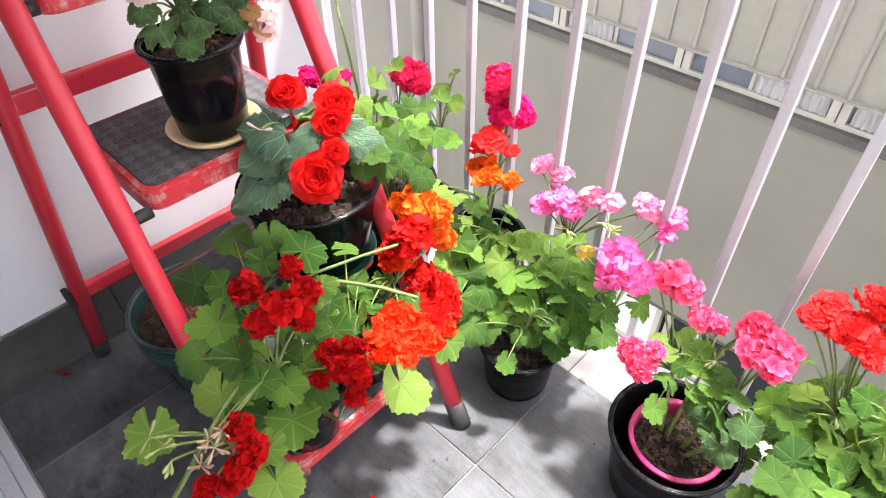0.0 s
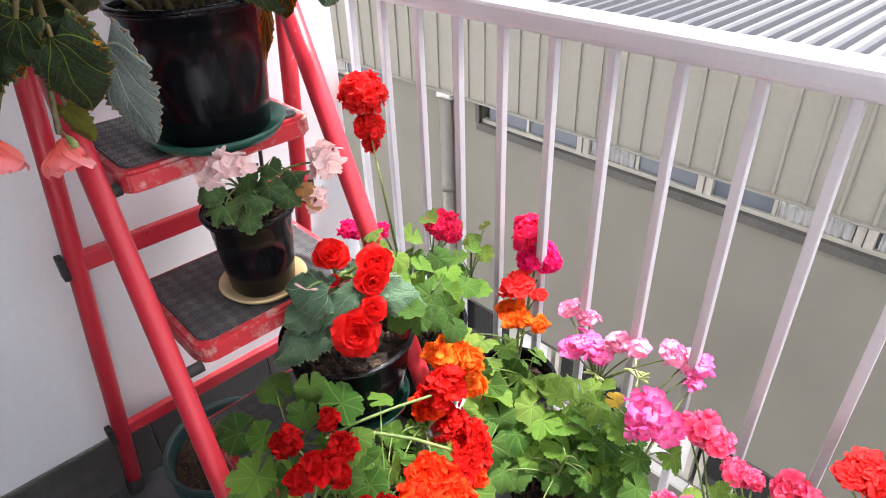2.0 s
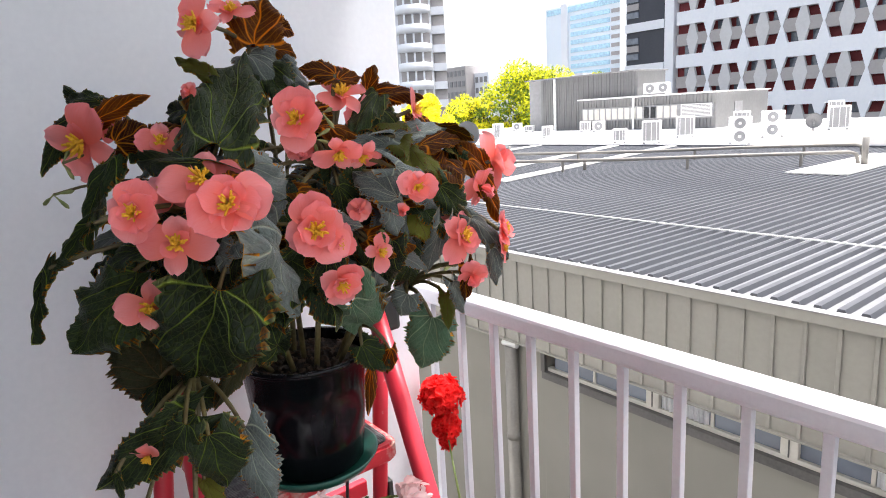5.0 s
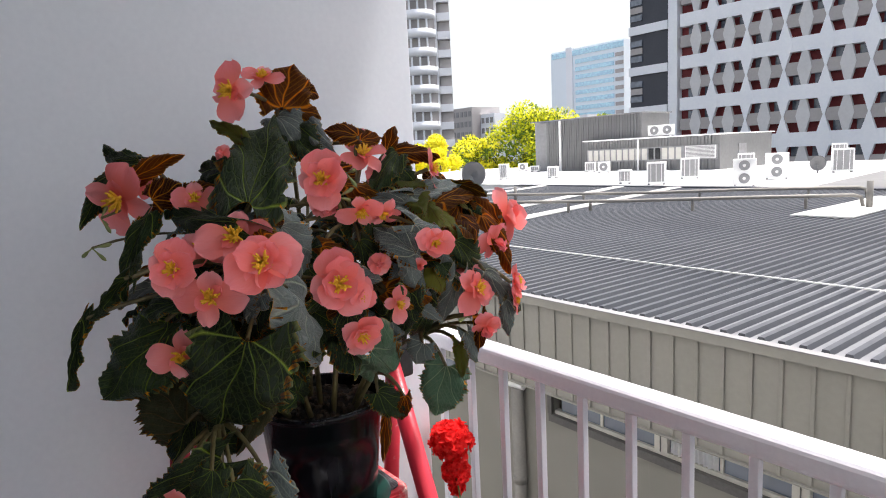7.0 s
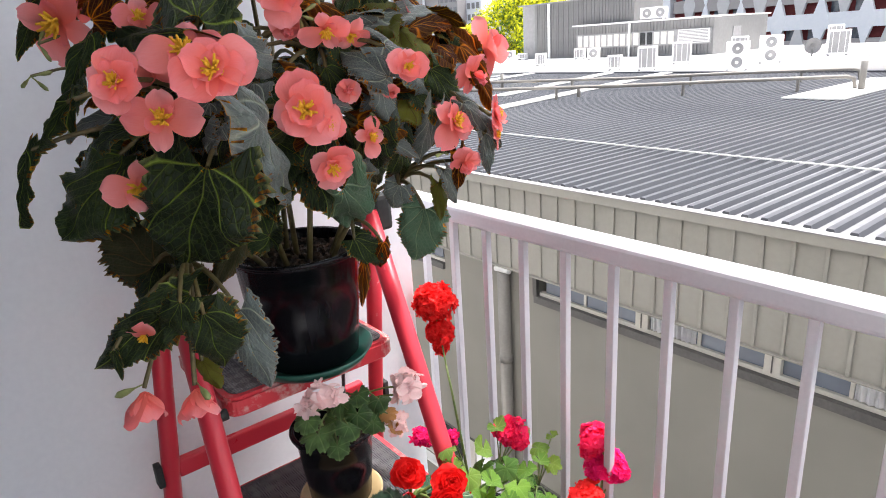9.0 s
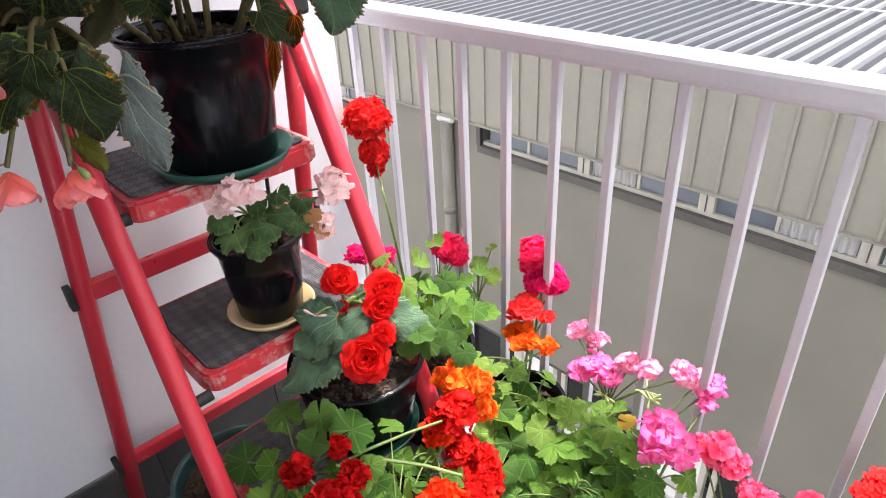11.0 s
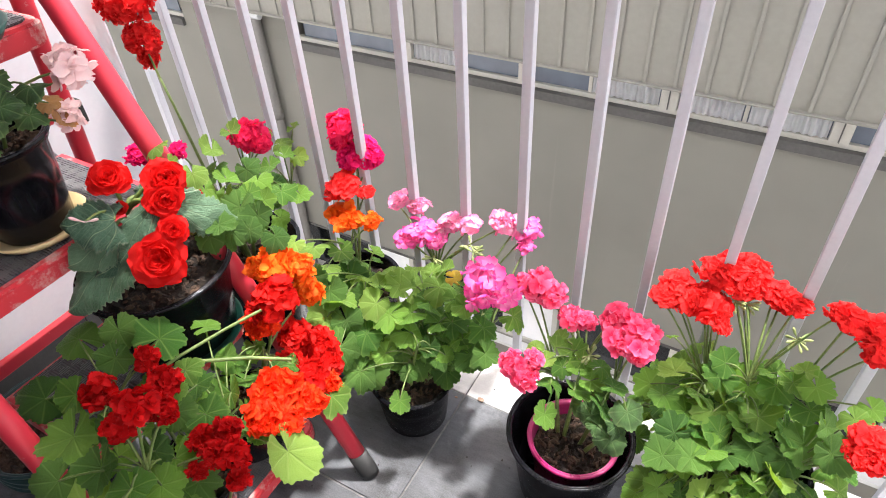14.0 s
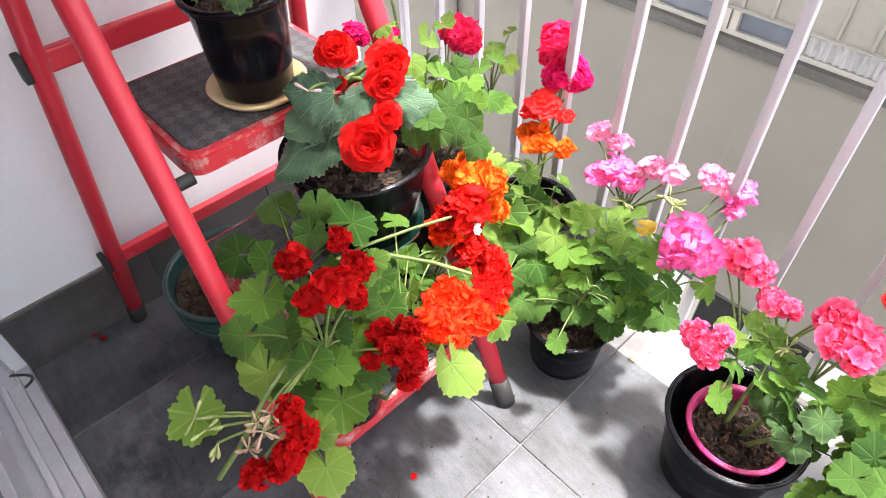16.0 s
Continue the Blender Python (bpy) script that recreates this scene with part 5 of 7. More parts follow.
def potted(name, label, category, at, r0, r1, h, pot_mat=M_BLACKPOT, soil=M_SOIL, fill=0.82, group="potted plants"):
    t = thing(name, label, category, at, group)
    part("pot", pot_mesh(bmesh.new(), r0, r1, h), pot_mat, t)
    part("rim", rim_mesh(r1, h), pot_mat, t)
    part("soil", soil_mesh(r0 + (r1 - r0) * fill - 0.004, h * fill, int(abs(at[0]) * 997)), soil, t)
    tagged(put("mulch", crumbs_mesh(r0 + (r1 - r0) * fill - 0.004, h * fill, int(abs(at[0]) * 991)), t, None, M_BARK), kind="stuff")
    t["soil_z"] = h * fill
    return t


class Plant:
    """Gathers the stalks of a plant in one mesh while leaves and flowers are hung on it."""

    def __init__(self, root, seed, stem=M_STEM):
        self.root, self.rng, self.bm, self.stem = root, random.Random(seed), bmesh.new(), stem
        self.o = Vector(root.location)
        self.base = Vector((0, 0, root["soil_z"] - 0.01))
        self.nodes = [self.base]

    def branch(self, tip, r=0.006, sag=(0, 0, 0.02), offset=(0, 0, 0)):
        """A main stem to a point of the world."""
        tip = Vector(tip) - self.o
        pts = arc(self.base + Vector(offset), tip, sag, 6)
        tube(self.bm, pts, [r * 0.75 * (1 - 0.45 * i / 6) for i in range(7)], 7)
        self.nodes += pts[2:]
        return self

    def nearest(self, p, up=0.0):
        return min(self.nodes, key=lambda q: (q - p).length + (0.6 * max(0, q.z - p.z)))

    def leaf(self, at, radius, meshes, normal=None, stalk=True, tip=None):
        rng = self.rng
        p = Vector(at) - self.o
        n = Vector(normal) if normal is not None else Vector((0.55, -0.35, 0.75))
        n = n.normalized() + Vector((rng.uniform(-.75, .75), rng.uniform(-.75, .75), rng.uniform(0.1, 0.9)))
        away = Vector((p.x, p.y, -0.12)) if tip is None else Vector(tip)
        m = facing(p, n, rng.uniform(-0.5, 0.5), radius, away)
        put("leaf", rng.choice(meshes), self.root, m)
        if stalk:
            q = self.nearest(p)
            tube(self.bm, arc(q, p - n.normalized() * radius * 0.06, (0, 0, 0.012), 5), [0.0018, 0.0016, 0.0015, 0.0014, 0.0013, 0.0012], 5, False)

    def crown(self, centre, radii, count, meshes, size=(0.026, 0.038), low=-0.35, dense=0.72):
        rng = self.rng
        c = Vector(centre)
        for i in range(count):
            z = 1 - (i + 0.5) / count * (1 - low)
            a = i * 2.39996 + rng.uniform(-0.5, 0.5)
            q = math.sqrt(max(0, 1 - z * z))
            d = Vector((q * math.cos(a), q * math.sin(a), z))
            k = rng.uniform(dense - 0.12, 1.15)
            p = c + Vector((d.x * radii[0], d.y * radii[1], d.z * radii[2])) * k
            n = Vector((d.x * 0.8, d.y * 0.8, max(0.25, d.z) + 0.55)) + Vector((0.12, -0.05, 0))
            self.leaf(p, rng.uniform(*size) * rng.choice((0.62, 0.85, 1.0, 1.1)), meshes, n)

    def head(self, at, radius, mesh, lean=(0, 0, 1), stalk=True, flat=0.68):
        rng = self.rng
        p = Vector(at) - self.o
        radius *= 0.80
        put("flower_head", mesh, self.root, facing(p, Vector(lean) + Vector((rng.uniform(-.2, .2), rng.uniform(-.2, .2), 0)), rng.uniform(0, 6.28), radius) @ Matrix.Diagonal((1.06, 1.06, flat, 1)))
        if stalk:
            d = Vector(lean).normalized()
            q = self.nearest(p - Vector((0, 0, 0.05)))
            foot = p - d * radius * 0.55
            tube(self.bm, arc(q, foot, (0, 0, 0.01), 5), [0.0021, 0.002, 0.0019, 0.0018, 0.0017, 0.0016], 6, False)
            for i in range(7):
                e = p + Vector((rng.uniform(-1, 1), rng.uniform(-1, 1), rng.uniform(-.2, .7))) * radius * 0.5
                tube(self.bm, [foot, e], [0.0011, 0.0009], 4, False)

    def buds(self, at, n=6, mat=M_PALE_BUD, size=0.006):
        """A nodding cluster of unopened buds."""
        rng = self.rng
        p = Vector(at) - self.o
        bm = bmesh.new()
        for i in range(n):
            d = Vector((rng.uniform(-1, 1), rng.uniform(-1, 1), rng.uniform(-.7, .6))).normalized()
            e = p + d * size * 2.4
            tube(bm, [p, p.lerp(e, 0.5), e, e + d * size * 0.9, e + d * size * 1.5], [0.0009, 0.0010, size * 0.42, size * 0.45, 0.0006], 6)
        part("bud", bm, mat, self.root)["kind"] = "stuff"
        q = self.nearest(p)
        tube(self.bm, arc(q, p, (0, 0, 0.01), 5), 0.0018, 5, False)

    def done(self, name="branching_stem"):
        part(name, self.bm, self.stem, self.root)["kind"] = "stuff"


def heads(seed, mat, florets=22, size=0.62, double=True, low=-0.45, ragged=0.12):
    return [umbel_mesh("flower_head", seed + k, mat, florets, 1.0, size, double, low, ragged) for k in range(2)]


H_DEEP, H_SCARLET, H_ORANGE = heads(100, M_REDGER, 13, 0.60, True, -0.3, 0.4), heads(110, M_SCARLET, 16, 0.62, True, -0.2, 0.3), heads(120, M_ORANGE, 13, 0.66, True, -0.2, 0.3)
H_RED, H_HOTRED = heads(115, M_REDCRIMSON, 14, 0.64, True, -0.3, 0.3), heads(135, M_HOTRED, 24, 0.50, True, -0.5, 0.2)
H_MAGENTA, H_PINK, H_SALMON = heads(130, M_MAGENTA, 22, 0.52, True, -0.4, 0.2), heads(140, M_PINK, 8, 0.80, False, 0.0, 0.35), heads(150, M_SALMON, 17, 0.62, False, -0.2, 0.35)
H_HOTPINK = heads(145, M_HOTPINK, 10, 0.80, False, -0.1, 0.35)
H_VERMILION = heads(118, M_VERMILION, 16, 0.62, True, -0.2, 0.3)
H_PALE, H_REDBALL = heads(160, M_PALEPINK, 5, 0.90, False, 0.1, 0.2), heads(170, M_SCARLET, 52, 0.34, True, -0.8, 0.1)

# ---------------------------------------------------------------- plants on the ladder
VIEWWARD = (0.55, -0.42, 0.72)         # leaf normal fitted to the view: towards the camera's side and upward
# scarlet geranium on the lowest step
g1 = potted("potted_geranium", "red zonal geranium in a black pot on a ladder step", "potted plant", (-0.232, -0.200, 0.116), 0.058, 0.076, 0.125)
p = Plant(g1, 11)
for tip, off in (((-0.16, -0.21, 0.44), (0, 0, 0)), ((-0.12, -0.27, 0.46), (0.01, -0.02, 0)), ((-0.12, -0.33, 0.36), (0.01, -0.02, 0)), ((-0.12, -0.15, 0.40), (0.01, 0.03, 0)), ((-0.27, -0.21, 0.43), (-0.01, 0, 0)), ((-0.08, -0.22, 0.33), (0.02, 0, 0))):
    p.branch(tip, 0.006, (0.02, 0, 0.01), off)
for at, r in (((-0.351, -0.182, 0.492), 0.0326), ((-0.276, -0.158, 0.525), 0.0277), ((-0.243, -0.192, 0.519), 0.0253), ((-0.342, -0.260, 0.452), 0.0370),
              ((-0.199, -0.332, 0.469), 0.0320), ((-0.163, -0.297, 0.475), 0.0317), ((-0.070, -0.245, 0.437), 0.0264), ((-0.120, -0.252, 0.478), 0.0289),
              ((-0.193, -0.251, 0.479), 0.0289), ((-0.143, -0.199, 0.476), 0.0275)):
    p.leaf(at, r, LEAVES_SHADE, VIEWWARD)
for at, r in (((-0.227, -0.136, 0.511), 0.0383), ((-0.215, -0.075, 0.481), 0.0226), ((-0.288, -0.242, 0.473), 0.0278), ((-0.229, -0.286, 0.479), 0.0404),
              ((-0.109, -0.298, 0.473), 0.0307), ((-0.104, -0.241, 0.460), 0.0335), ((-0.101, -0.272, 0.447), 0.0304), ((-0.114, -0.178, 0.465), 0.0291),
              ((-0.152, -0.154, 0.475), 0.0254), ((-0.135, -0.124, 0.433), 0.0265), ((-0.135, -0.193, 0.522), 0.0194), ((-0.183, -0.081, 0.438), 0.0229)):
    p.leaf(at, r, LEAVES, VIEWWARD)
for at, r in (((-0.152, -0.337, 0.444), 0.0454), ((-0.039, -0.133, 0.369), 0.0479), ((-0.078, -0.286, 0.408), 0.0406), ((-0.047, -0.338, 0.438), 0.0257),
              ((-0.024, -0.350, 0.405), 0.0338), ((-0.152, -0.428, 0.458), 0.0371), ((-0.174, -0.149, 0.487), 0.0241)):
    p.leaf(at, r, LEAVES_LIGHT, VIEWWARD)
p.crown((-0.17, -0.22, 0.41), (0.09, 0.11, 0.06), 30, LEAVES_SHADE + LEAVES, (0.020, 0.030))
for at, r in (((-0.219, -0.167, 0.506), 0.0260), ((-0.208, -0.237, 0.525), 0.0304), ((-0.103, -0.251, 0.579), 0.0333), ((-0.144, -0.193, 0.530), 0.0314),
              ((-0.142, -0.264, 0.530), 0.0285), ((-0.110, -0.223, 0.532), 0.0257), ((-0.238, -0.241, 0.500), 0.0190)):
    p.head(at, r, p.rng.choice(H_DEEP), (.4, -.3, 1), True, 0.85)
for at, r in (((-0.081, -0.212, 0.476), 0.0253), ((-0.055, -0.193, 0.488), 0.0264), ((-0.022, -0.213, 0.490), 0.0282), ((-0.027, -0.218, 0.440), 0.0222),
              ((-0.072, -0.237, 0.454), 0.0193), ((-0.045, -0.223, 0.489), 0.0242)):
    p.head(at, r, p.rng.choice(H_DEEP), (.5, -.2, .8), True, 0.85)
for at, r in (((-0.071, -0.354, 0.475), 0.0243), ((-0.045, -0.353, 0.463), 0.0254), ((-0.041, -0.377, 0.450), 0.0266), ((-0.065, -0.413, 0.424), 0.0258),
              ((-0.048, -0.396, 0.430), 0.0202)):
    p.head(at, r, p.rng.choice(H_DEEP), (.5, -.4, .6), True, 0.85)
p.buds((-0.073, -0.386, 0.471), 9, M_DRY, 0.005)
p.buds((-0.080, -0.407, 0.449), 8, M_DRY, 0.004)
p.buds((-0.081, -0.369, 0.477), 7, M_DRY, 0.004)
p.buds((-0.089, -0.385, 0.467), 7, M_DRY, 0.004)
p.buds((-0.124, -0.430, 0.462), 3, M_PALE_BUD, 0.0055)
p.buds((-0.138, -0.433, 0.473), 3, M_PALE_BUD, 0.0055)
p.buds((-0.108, -0.427, 0.452), 3, M_PALE_BUD, 0.0055)
for pts, r in ((((-0.144, -0.287, 0.467), (-0.124, -0.353, 0.451), (-0.097, -0.406, 0.440), (-0.123, -0.445, 0.362)), 0.0034), (((-0.200, -0.187, 0.498), (-0.180, -0.121, 0.472), (-0.139, -0.075, 0.453), (-0.099, -0.037, 0.430)), 0.0030), (((-0.206, -0.184, 0.491), (-0.202, -0.131, 0.484), (-0.185, -0.064, 0.480), (-0.163, -0.013, 0.482)), 0.0026)):
    tube(p.bm, [Vector(q) - p.o for q in pts], r, 6, False)
p.done()
# orange-red geranium behind it
g2 = potted("potted_geranium", "orange-red double geranium in a black pot on a ladder step", "potted plant", (-0.262, -0.045, 0.116), 0.056, 0.070, 0.12)
p = Plant(g2, 12)
for tip, off in (((-0.18, -0.02, 0.40), (0, 0, 0)), ((-0.16, -0.06, 0.33), (0.01, 0, 0)), ((-0.20, 0.03, 0.42), (0, 0.01, 0)), ((-0.23, -0.08, 0.36), (0, -0.01, 0))):
    p.branch(tip, 0.005, (0.02, 0, 0.01), off)
p.crown((-0.17, -0.085, 0.36), (0.08, 0.09, 0.05), 28, LEAVES, (0.019, 0.028))
for at, r in (((-0.077, 0.001, 0.310), 0.0319), ((-0.185, -0.030, 0.409), 0.0189)):
    p.leaf(at, r, LEAVES_LIGHT, VIEWWARD)
for at, r in (((-0.210, 0.076, 0.481), 0.0432), ((-0.199, 0.109, 0.450), 0.0330), ((-0.199, 0.114, 0.391), 0.0345), ((-0.227, 0.050, 0.488), 0.0242)):
    p.head(at, r, p.rng.choice(H_ORANGE), (.3, -.2, 1), True, 0.8)
for at, r in (((-0.163, 0.017, 0.480), 0.0427), ((-0.189, 0.053, 0.345), 0.0365), ((-0.182, -0.000, 0.462), 0.0289)):
    p.head(at, r, p.rng.choice(H_RED), (.3, -.2, 1), True, 0.8)
for at, r in (((-0.188, -0.006, 0.430), 0.0333), ((-0.103, -0.075, 0.399), 0.0419), ((-0.085, -0.124, 0.403), 0.0352), ((-0.066, -0.055, 0.371), 0.0318),
              ((-0.096, 0.015, 0.312), 0.0272), ((-0.063, -0.098, 0.378), 0.0257)):
    p.head(at, r, p.rng.choice(H_VERMILION), (.3, -.2, 1), True, 0.8)
for at, r in (((-0.167, 0.073, 0.301), 0.0500), ((-0.105, -0.015, 0.359), 0.0409), ((-0.135, 0.058, 0.296), 0.0348), ((-0.138, -0.012, 0.366), 0.0321)):
    p.head(at, r, p.rng.choice(H_RED), (.3, -.2, 1), True, 0.8)
p.done()

# scarlet double begonia on the second step
pot3 = potted("potted_begonia", "scarlet double begonia in a glossy black pot on a ladder step", "potted plant", (-0.347, -0.036, 0.374), 0.088, 0.109, 0.148, fill=0.86)
tagged(part("saucer", lathe(bmesh.new(), [(0, 0), (0.088, 0), (0.098, 0.011), (0.095, 0.011), (0.086, 0.0035), (0, 0.0035)], 40), M_GREENSAUCER, None, m=pose(-0.347, -0.036, 0.3625)), "dark green plastic saucer under a black pot", "saucer", "saucers")
p = Plant(pot3, 13)
for tip, off in (((-0.29, -0.07, 0.56), (0.02, -0.01, 0)), ((-0.35, -0.04, 0.62), (0, 0, 0)), ((-0.33, -0.01, 0.58), (0.01, 0.02, 0))):
    p.branch(tip, 0.006, (0, 0, 0.01), off)


def begonia_leaf(plant, base, tip, width, top, bend=0.15, under=M_BEGUNDER, face=(0.80, -0.45, 0.40), stalk=True):
    """A pointed leaf from its stalk's end to its tip, its face by default turned to the camera's side."""
    key = (top.name, under.name, round(bend, 2), plant.rng.randrange(5))
    if key not in BEG_CACHE:
        BEG_CACHE[key] = begonia_leaf_mesh("leaf", len(BEG_CACHE) + 7, top, under, bend)
    b, t = Vector(base) - plant.o, Vector(tip) - plant.o
    y = (t - b)
    n = Vector(face) + Vector([plant.rng.uniform(-.22, .22) for _ in range(3)])
    z = (n - y.normalized() * n.dot(y.normalized())).normalized()
    length = y.length
    x = y.normalized().cross(z)
    m = Matrix.Translation(b) @ Matrix((x, y.normalized(), z)).transposed().to_4x4() @ Matrix.Diagonal((width, length, length, 1))
    put("leaf", BEG_CACHE[key], plant.root, m)
    if stalk:
        q = plant.nearest(b)
        tube(plant.bm, arc(q, b, (0, 0, 0.015), 5), [0.0042, 0.0038, 0.0034, 0.003, 0.0027, 0.0024], 6, False)


begonia_leaf(p, (-0.320, -0.067, 0.593), (-0.349, -0.181, 0.562), 0.0839, M_BEGGREEN, 0.10, under=M_BEGGREEN, face=(0.55, -0.40, 0.75))
begonia_leaf(p, (-0.322, -0.075, 0.640), (-0.346, -0.126, 0.662), 0.0819, M_BEGGREEN, 0.20, under=M_BEGGREEN, face=(0.55, -0.40, 0.75))
begonia_leaf(p, (-0.293, -0.030, 0.643), (-0.286, -0.108, 0.614), 0.0628, M_BEGGREEN, 0.25, under=M_BEGGREEN, face=(0.55, -0.40, 0.75))
begonia_leaf(p, (-0.299, -0.010, 0.629), (-0.227, 0.061, 0.558), 0.0636, M_BEGGREEN, 0.15, under=M_BEGGREEN, face=(0.55, -0.40, 0.75))
begonia_leaf(p, (-0.337, -0.083, 0.605), (-0.327, -0.142, 0.617), 0.0604, M_BEGGREEN, 0.20, under=M_BEGGREEN, face=(0.55, -0.40, 0.75))
begonia_leaf(p, (-0.347, -0.012, 0.623), (-0.361, 0.015, 0.641), 0.0274, M_BEGGREEN, 0.20, under=M_BEGGREEN, face=(0.55, -0.40, 0.75))
begonia_leaf(p, (-0.356, 0.054, 0.632), (-0.383, 0.051, 0.642), 0.0250, M_BEGYELLOW, 0.20, under=M_BEGGREEN, face=(0.55, -0.40, 0.75))
begonia_leaf(p, (-0.315, -0.045, 0.582), (-0.309, -0.125, 0.590), 0.0547, M_BEGGREEN, 0.20, under=M_BEGGREEN, face=(0.55, -0.40, 0.75))
begonia_leaf(p, (-0.296, 0.010, 0.581), (-0.291, 0.027, 0.557), 0.0283, M_BEGYELLOW, 0.20, under=M_BEGGREEN, face=(0.55, -0.40, 0.75))
F_RED = [begonia_flower_mesh("flower", 300 + k, M_REDBEG, 6, 0.3) for k in range(3)]
for at, r, n in (((-0.255, -0.076, 0.595), 0.0406, (0.75, -0.5, 0.6)),
                 ((-0.343, -0.046, 0.681), 0.0327, (0.55, -0.35, 0.9)),
                 ((-0.294, -0.000, 0.669), 0.0313, (0.75, -0.3, 0.5)),
                 ((-0.283, -0.019, 0.650), 0.0312, (0.8, -0.3, 0.3)),
                 ((-0.256, -0.039, 0.620), 0.0234, (0.7, -0.4, 0.6)),
                 ((-0.336, 0.061, 0.586), 0.0167, (0.8, 0.3, 0.4)),
                 ((-0.321, 0.020, 0.595), 0.0170, (0.8, 0.2, 0.3)),
                 ((-0.337, -0.053, 0.640), 0.0115, (0.6, -0.4, 0.4))):
    put("flower", p.rng.choice(F_RED), pot3, facing(Vector(at) - p.o, n, p.rng.uniform(0, 6), r))
    q = p.nearest(Vector(at) - p.o)
    tube(p.bm, arc(q, Vector(at) - p.o - Vector(n).normalized() * r * 0.25, (0, 0, 0.01), 4), 0.003, 6, False)
p.buds((-0.319, -0.112, 0.663), 2, M_PALEPINK, 0.005)
p.done()

# pale pink geranium on the third step
g3 = potted("potted_geranium", "pale pink geranium with browning leaves in a small black pot", "potted plant", (-0.458, -0.112, 0.6112), 0.052, 0.066, 0.142)
tagged(part("saucer", lathe(bmesh.new(), [(0, 0), (0.062, 0), (0.072, 0.012), (0.068, 0.0125), (0.060, 0.0035), (0, 0.0035)], 40), M_CREAM, None, m=pose(-0.458, -0.112, 0.6075)), "cream plastic saucer under a small black pot", "saucer", "saucers")
p = Plant(g3, 14)
for tip, off in (((-0.42, -0.13, 0.80), (0, 0, 0)), ((-0.44, -0.08, 0.80), (0, 0.01, 0)), ((-0.47, -0.14, 0.80), (0, -0.01, 0))):
    p.branch(tip, 0.004, (0, 0, 0.005), off)
for at, r in (((-0.354, -0.187, 0.822), 0.0307), ((-0.333, -0.169, 0.802), 0.0195), ((-0.354, -0.120, 0.824), 0.0252), ((-0.369, -0.194, 0.840), 0.0210),
              ((-0.360, -0.076, 0.828), 0.0225), ((-0.366, -0.109, 0.849), 0.0203), ((-0.343, -0.142, 0.819), 0.0215), ((-0.343, -0.100, 0.806), 0.0204),
              ((-0.359, -0.143, 0.851), 0.0230), ((-0.374, -0.148, 0.818), 0.0253)):
    p.leaf(at, r, LEAVES_DULL, (0.6, -0.35, 0.7))
for at, r in (((-0.342, -0.074, 0.810), 0.0173), ((-0.336, -0.070, 0.791), 0.0191)):
    p.leaf(at, r, LEAVES_BROWN, (0.8, 0.1, 0.4))
for at, r in (((-0.369, -0.162, 0.866), 0.0281), ((-0.374, -0.183, 0.859), 0.0227), ((-0.360, -0.022, 0.834), 0.0328), ((-0.355, -0.029, 0.821), 0.0231)):
    p.head(at, r, p.rng.choice(H_PALE), (.5, -.3, .8), True, 0.8)
for at, r in (((-0.338, -0.062, 0.784), 0.0227),):
    p.head(at, r, p.rng.choice(H_PALE), (.6, .2, .4), True, 0.8)
p.done()

# peach begonia on the top step
pot1 = potted("potted_begonia", "peach-flowered begonia with dark leaves in a glossy black pot", "potted plant", (-0.520, -0.105, 0.8620), 0.082, 0.101, 0.192, fill=0.9)
tagged(part("saucer", lathe(bmesh.new(), [(0, 0), (0.094, 0), (0.106, 0.017), (0.102, 0.0175), (0.092, 0.0035), (0, 0.0035)], 48), M_GREENSAUCER, None, m=pose(-0.520, -0.105, 0.8565)), "green plastic saucer on the top ladder step", "saucer", "saucers")
begonia = Plant(pot1, 15, M_STEM_BROWN)
for tip, off in (((-0.50, -0.13, 1.50), (0, 0, 0)), ((-0.40, -0.26, 1.30), (0.03, -0.03, 0)), ((-0.38, 0.06, 1.28), (0.03, 0.04, 0)), ((-0.54, -0.28, 1.38), (-0.02, -0.04, 0)), ((-0.38, -0.10, 1.34), (0.04, 0, 0)), ((-0.42, -0.30, 1.10), (0.0, -0.05, 0)), ((-0.40, 0.02, 1.15), (0.05, 0.03, 0)), ((-0.62, -0.05, 1.38), (-0.04, 0, 0))):
    begonia.branch(tip, 0.0065, (0, 0, 0.03), off)
begonia_leaf(begonia, (-0.343, -0.260, 1.390), (-0.439, -0.172, 1.510), 0.0968, M_BEGLEAF, 0.05, face=(0.85, -0.40, 0.30))
begonia_leaf(begonia, (-0.460, -0.164, 1.503), (-0.398, -0.132, 1.469), 0.0527, M_BEGLEAF_SHEEN, 0.35)
begonia_leaf(begonia, (-0.473, -0.127, 1.508), (-0.362, -0.145, 1.456), 0.0368, M_BEGLEAF_SHEEN, 0.30)
begonia_leaf(begonia, (-0.460, -0.149, 1.491), (-0.379, -0.149, 1.445), 0.0551, M_BEGLEAF, 0.20)
begonia_leaf(begonia, (-0.456, -0.156, 1.515), (-0.458, -0.141, 1.580), 0.0729, M_BEGUNDER, 0.10)
begonia_leaf(begonia, (-0.463, -0.149, 1.518), (-0.428, -0.113, 1.506), 0.0400, M_BEGUNDER, 0.15)
begonia_leaf(begonia, (-0.496, -0.120, 1.546), (-0.473, -0.090, 1.544), 0.0438, M_BEGUNDER, 0.15)
begonia_leaf(begonia, (-0.423, -0.233, 1.474), (-0.456, -0.260, 1.503), 0.0225, M_BEGYELLOW, 0.10)
begonia_leaf(begonia, (-0.423, -0.252, 1.435), (-0.490, -0.287, 1.429), 0.0437, M_BEGLEAF, 0.20)
